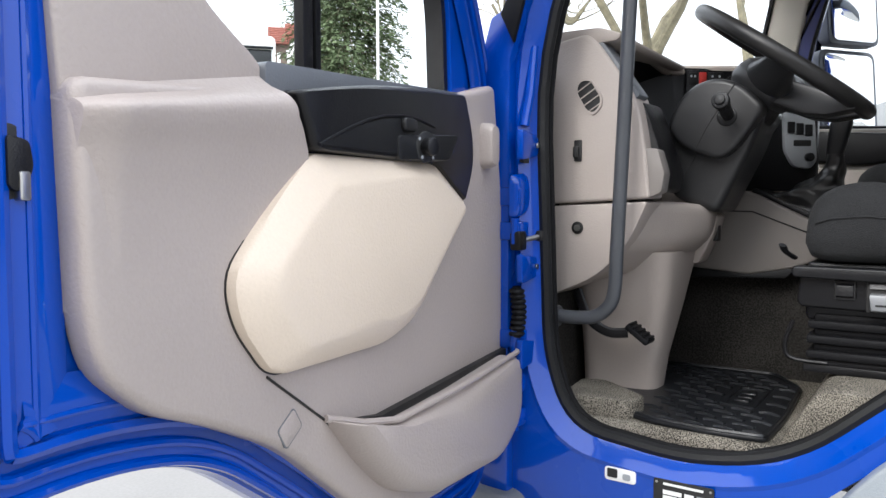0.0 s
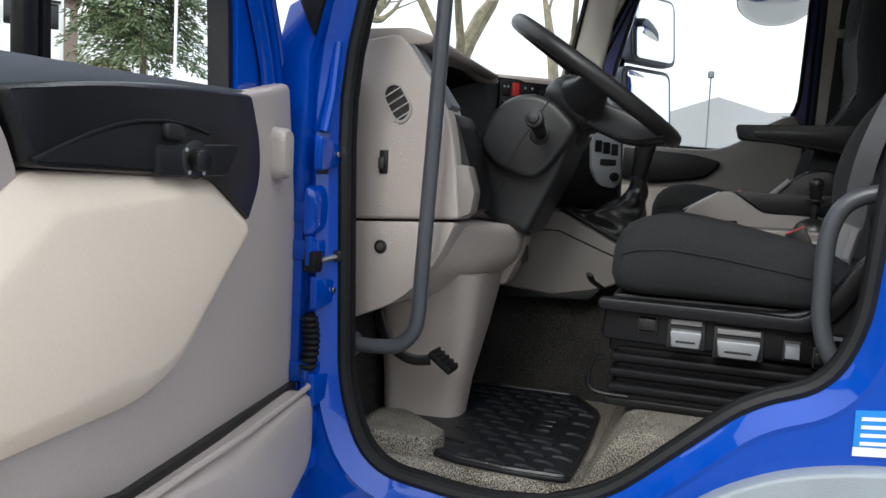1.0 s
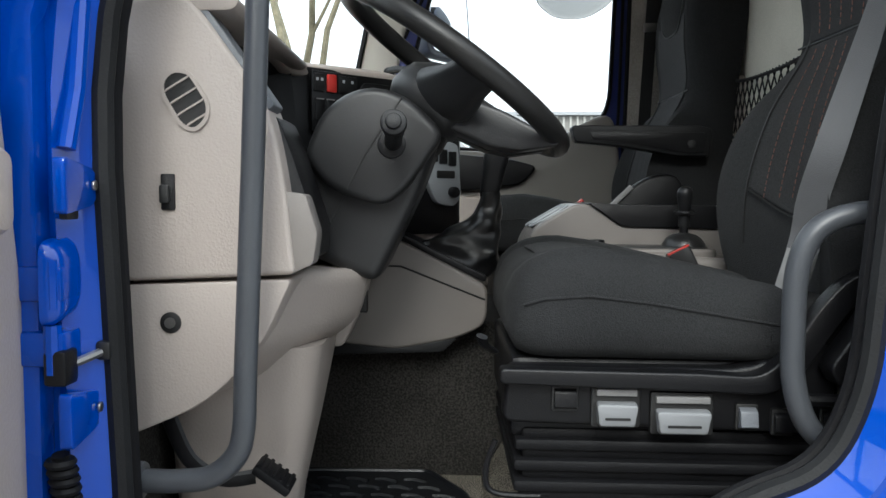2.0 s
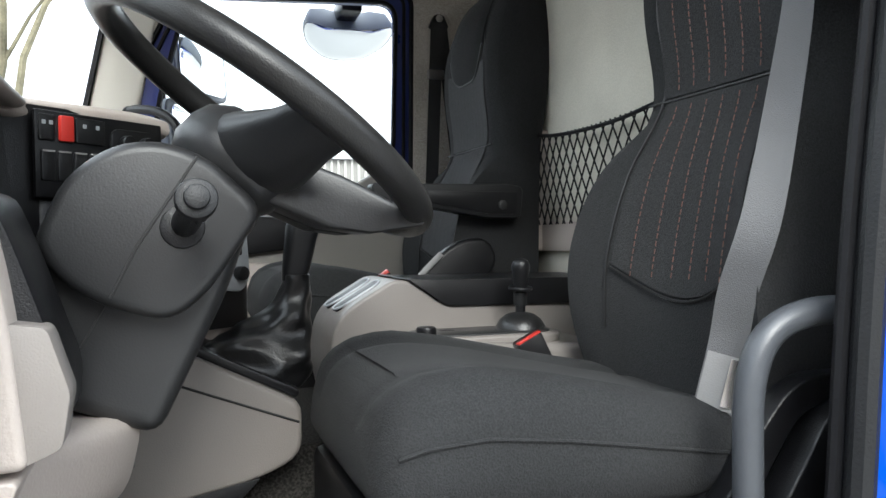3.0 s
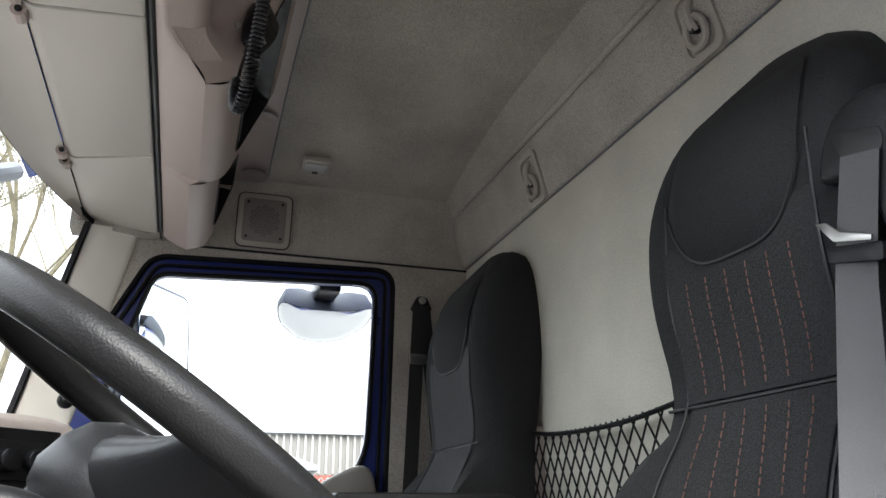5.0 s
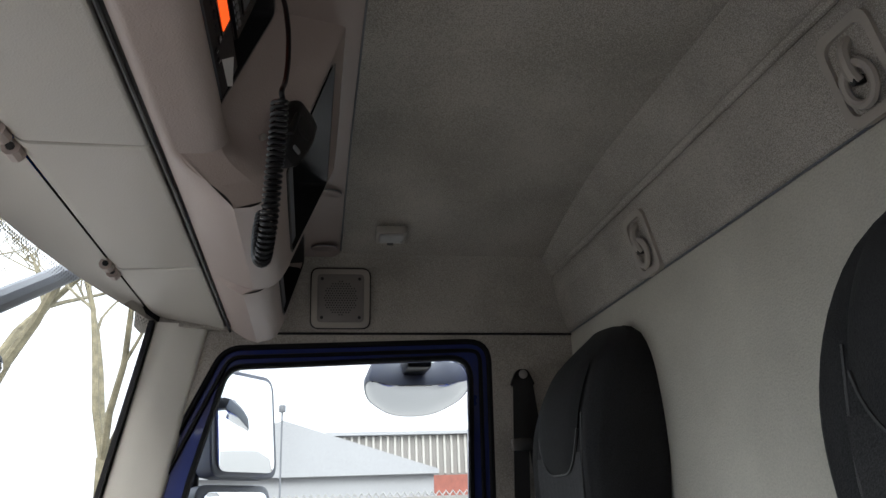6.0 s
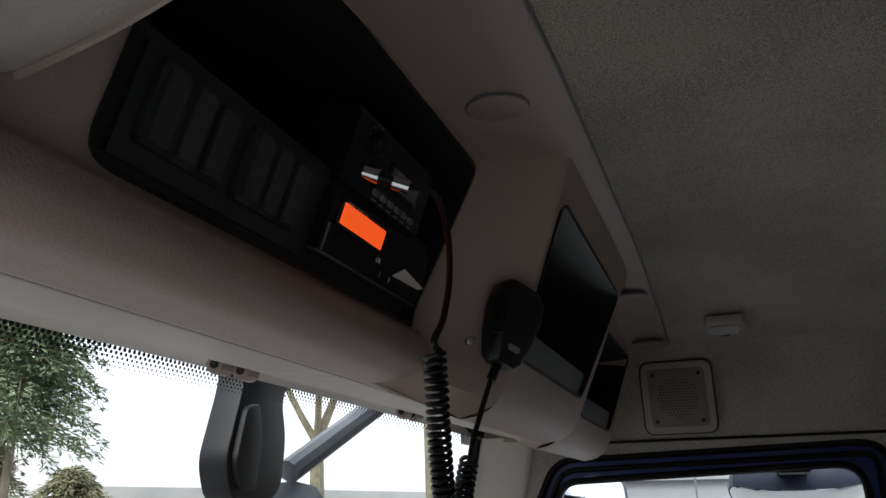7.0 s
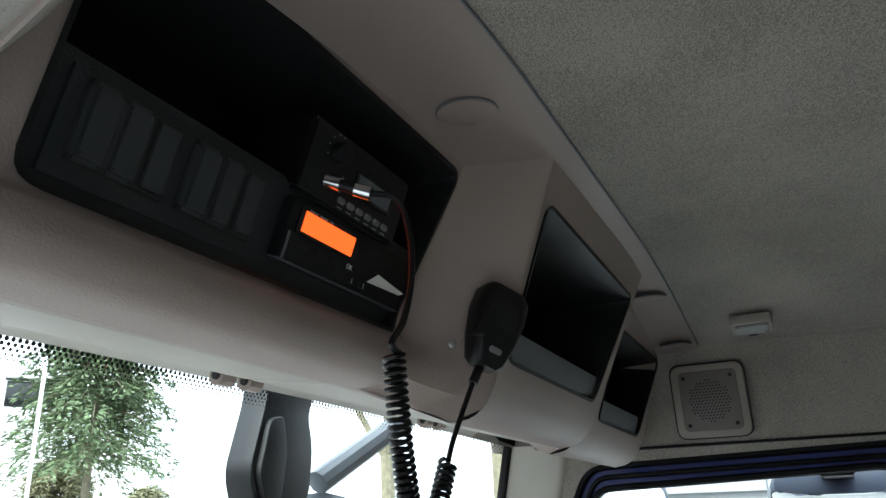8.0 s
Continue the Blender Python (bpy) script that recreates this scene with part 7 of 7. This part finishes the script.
def conifer(at, height, width, seed, mat, count, foot=0.10):
    """Whorls of drooping branches, each hung with small needle sprays, with gaps between them."""
    rng = random.Random(seed)
    t = thing("conifer", "dense green conifer with drooping branches", "tree", at, group="yard conifers")
    part("trunk", tube([at, at + Vector((0, 0, height * 0.98))], 0.065, 8, taper=lambda s: 1 - 0.9 * s), BARK, t)
    verts, faces, b = [], [], bmesh.new()
    limbs = count // 130
    for i in range(limbs):
        h = foot + (0.98 - foot) * ((i + rng.random()) / limbs) ** 0.9
        a = i * 2.4 + rng.uniform(-0.5, 0.5)
        length = width * (1 - h) ** 0.7 * rng.uniform(0.65, 1.15) + 0.12
        out = Vector((math.cos(a), math.sin(a), 0))
        root = at + Vector((0, 0, height * h))

        def along(q):
            return root + out * length * q + Vector((0, 0, length * (0.16 * q - 0.42 * q * q)))
        tube([along(q) for q in (0, 0.35, 0.7, 1)], 0.012, 4, bm=b, taper=lambda s: 1 - 0.8 * s)
        across = Vector((-out.y, out.x, 0))
        for n in range(130):
            q = rng.uniform(0.12, 1.0)
            reach = rng.uniform(-1, 1) * 0.30 * length * (1.1 - q) + rng.uniform(-0.05, 0.05)
            c = along(q) + across * reach + Vector((0, 0, rng.uniform(-0.10, 0.03) - 0.25 * abs(reach)))
            way = (out * rng.uniform(0.3, 1) + across * (1.2 if reach > 0 else -1.2) * rng.uniform(0, 1) + Vector((0, 0, rng.uniform(-0.8, 0.15)))).normalized()
            side = way.cross(Vector((rng.uniform(-1, 1), rng.uniform(-1, 1), 1))).normalized()
            ln, w, k = rng.uniform(0.06, 0.13), rng.uniform(0.009, 0.018), len(verts)
            verts += [c, c + way * ln * 0.5 - side * w, c + way * ln, c + way * ln * 0.5 + side * w]
            faces += [(k, k + 1, k + 2, k + 3)]
    part("branches", b, BARK, t)
    me = bpy.data.meshes.new("crown")
    me.from_pydata([tuple(v) for v in verts], [], faces)
    me.materials.append(mat)
    ob = new("crown", me)
    ob.parent = t
    ob.matrix_parent_inverse = Matrix.Translation(-t.location)
    tagged(ob, "drooping green needle sprays", kind="stuff")


bare_tree(Vector((15.2, 6.6, 0)), 11.0, 3)
bare_tree(Vector((21.0, 12.5, 0)), 11.0, 8)
bare_tree(Vector((11.5, 3.6, 0)), 10.0, 12, 0.3, 0.5)
conifer(Vector((5.62, 8.0, 0)), 8.6, 1.2, 1, NEEDLE, 56000, 0.37)
conifer(Vector((6.3, 9.3, 0)), 3.4, 1.9, 7, SHRUB, 22000)
conifer(Vector((8.1, 9.5, 0)), 3.1, 1.7, 11, SHRUB, 20000)
conifer(Vector((9.4, 10.6, 0)), 3.0, 2.0, 9, SHRUB, 16000)

# low buildings beyond the yard on the passenger side
shed = thing("tent_hall", "pale grey tent hall with pitched roof", "building", (20, 1.5, 0))
part("hall_roof", prism([(-2.2, 3.0), (1.35, 4.15), (4.9, 3.0), (4.9, 2.9), (-2.2, 2.9)], 'x', 17.0, 30.0, 0.0), TENT, shed)
part("hall_wall", prism([(-2.1, 0), (4.8, 0), (4.8, 2.9), (-2.1, 2.9)], 'x', 17.2, 29.8, 0.0), TENT, shed)
barn = thing("sheeted_building", "weathered building clad in ribbed grey sheeting", "building", (22, -4, 0))
part("wall", block(22, 30, -13.5, 0.2, 0, 4.22, 0), GROUND, barn)
part("roof", block(21.8, 30, -13.7, 0.3, 4.22, 4.32, 0), TENT, barn)
for k in range(64):
    part("cladding_rib", block(21.93, 22.0, -13.3 + k * 0.21, -13.24 + k * 0.21, 3.1, 4.20, 0), SHEETING, barn)
part("brick_plinth", block(21.9, 22.0, -13.5, -0.6, 2.3, 3.05, 0), ROOFTILE, barn)
fence = thing("yard_wall", "low concrete panel wall with chain-link top", "fence", (9, 0, 0))
for k in range(12):
    part("wall_panel", block(9.0, 9.12, -13 + k * 1.8, -11.24 + k * 1.8, 0, 2.29, 0.01), GROUND, fence)
b = bmesh.new()
for k in range(220):
    tube([(9.05, -13 + k * 0.09, 2.29), (9.05, -12.955 + k * 0.09, 2.35), (9.05, -12.91 + k * 0.09, 2.29)], 0.010, 4, bm=b)
tagged(part("chain_link", b, STEEL, fence), kind="stuff")
post = thing("yard_lamp", "thin grey lamp post in the yard", "lamp post", (8.8, 1.1, 0))
part("pole", tube([(8.8, 1.1, 0), (8.8, 1.1, 3.36)], 0.011, 8), GREYPLASTIC, post)
part("lamp_head", disc((8.8, 1.1, 3.34), (0, 0, 1), 0.045, 0.09, 12, bevel=0.02), GREYPLASTIC, post)
post2 = thing("street_lamp", "thin pale street lamp post", "lamp post", (2.09, 4.40, 0))
part("pole", tube([(2.09, 4.40, 0), (2.09, 4.40, 3.38)], 0.011, 8), WHITE, post2)
wallf = thing("garden_wall", "long pale stone wall beyond the yard", "wall", (17, 14, 0))
part("stone_course", block(13, 40, 13.6, 14.0, 0, 2.9, 0.02), SHEETING, wallf)

# unseen plain wall, added behind the driver's side to block low sky light
shut = thing("wall_yard", "unseen plain wall added to block low sky light", "wall", (-13, 0, 0), kind="structure")
part("wall_face", block(-13.4, -13.0, -30, 30, 0, 5.5, 0.02), HOUSEWALL, shut)

# the house with the red roof and the parked trucks behind the open door
house = thing("house", "brown house with red tiled roof", "house", (28, 34, 0))
HM3 = Matrix.Translation((25.67, 32, 0)) @ Matrix.Rotation(radians(-38), 4, 'Z')
part("wall", block(0.2, 1.4, 0.3, 5.5, 0, 10.3, 0.02, m=HM3), HOUSEWALL, house)
part("roof", prism([(0.0, 10.2), (1.8, 11.34), (3.6, 10.2), (3.6, 10.1), (0.0, 10.1)], 'x', 0.0, 0.99, 0, m=HM3), ROOFTILE, house)
part("wing_wall", block(1.0, 2.1, 0.8, 6.0, 0, 10.7, 0.02, m=HM3), HOUSEWALL, house)
part("wing_roof", prism([(0.4, 10.52), (2.2, 11.66), (4.0, 10.52), (4.0, 10.42), (0.4, 10.42)], 'x', 0.96, 2.3, 0, m=HM3), ROOFTILE, house)
for a, z, x0, x1 in ((0.0, 10.2, -0.01, 1.0), (0.4, 10.52, 0.95, 2.31)):
    for k in range(8):
        part("tile_course", block(x0, x1, a + k * 0.225 - 0.03, a + k * 0.225 + 0.06, z + k * 0.1425 - 0.01, z + k * 0.1425 + 0.05, 0.01, m=HM3), ROOFTILE, house)
for x, y in ((0.85, 0.3), (1.6, 0.8)):
    w = part("window", block(x, x + 0.3, y - 0.05, y + 0.02, 9.25, 9.8, 0.01, m=HM3), WHITE, house)
    part("pane", block(x + 0.05, x + 0.25, y - 0.065, y - 0.04, 9.31, 9.74, 0, m=HM3), SCREEN, w)
TM = Matrix.Translation((13.36, 18, 0)) @ Matrix.Rotation(radians(-38), 4, 'Z')
for x in (-0.78, 1.27):
    tr = thing("parked_truck", "white parked truck cab", "truck", TM @ Vector((x, 0, 0)), group="parked trucks")
    part("cab", block(x - 0.78, x + 0.78, 0, 2, 0.0, 6.56, 0.15, 3, m=TM), WHITE, tr)
    part("sun_visor", block(x - 0.70, x + 0.70, -0.14, 0.05, 6.15, 6.21, 0.02, m=TM), FASCIA, tr)
    part("windscreen", block(x - 0.66, x + 0.66, -0.02, 0.1, 5.45, 6.14, 0.05, m=TM), SCREEN, tr)
    for k in (-1, 1):
        part("wing_mirror", block(x + k * 0.86 - 0.05, x + k * 0.86 + 0.05, -0.12, 0.02, 5.5, 6.05, 0.03, m=TM), WHITE, tr)

# the driver's side of the body stands slightly further back than the passenger's
bpy.context.view_layer.update()
for top in (cab, fend, ss):
    for ob in top.children_recursive:
        for v in ob.data.vertices:
            v.co.x += lookup([(0.30, 0.055), (0.45, 0.046), (1.0, 0.0)], v.co.y)
done = set()
for top in (cab, fl, wheel, column, driver, passenger, dash, gear, box, bar, bar2, ped, fm, door, jamb, fend, step, st, wl1, ss):
    for ob in top.children_recursive:
        if ob.type == 'MESH' and ob.data.name not in done:
            done.add(ob.data.name)
            for v in ob.data.vertices:
                v.co.y += 0.043 * (v.co.x - 0.75)
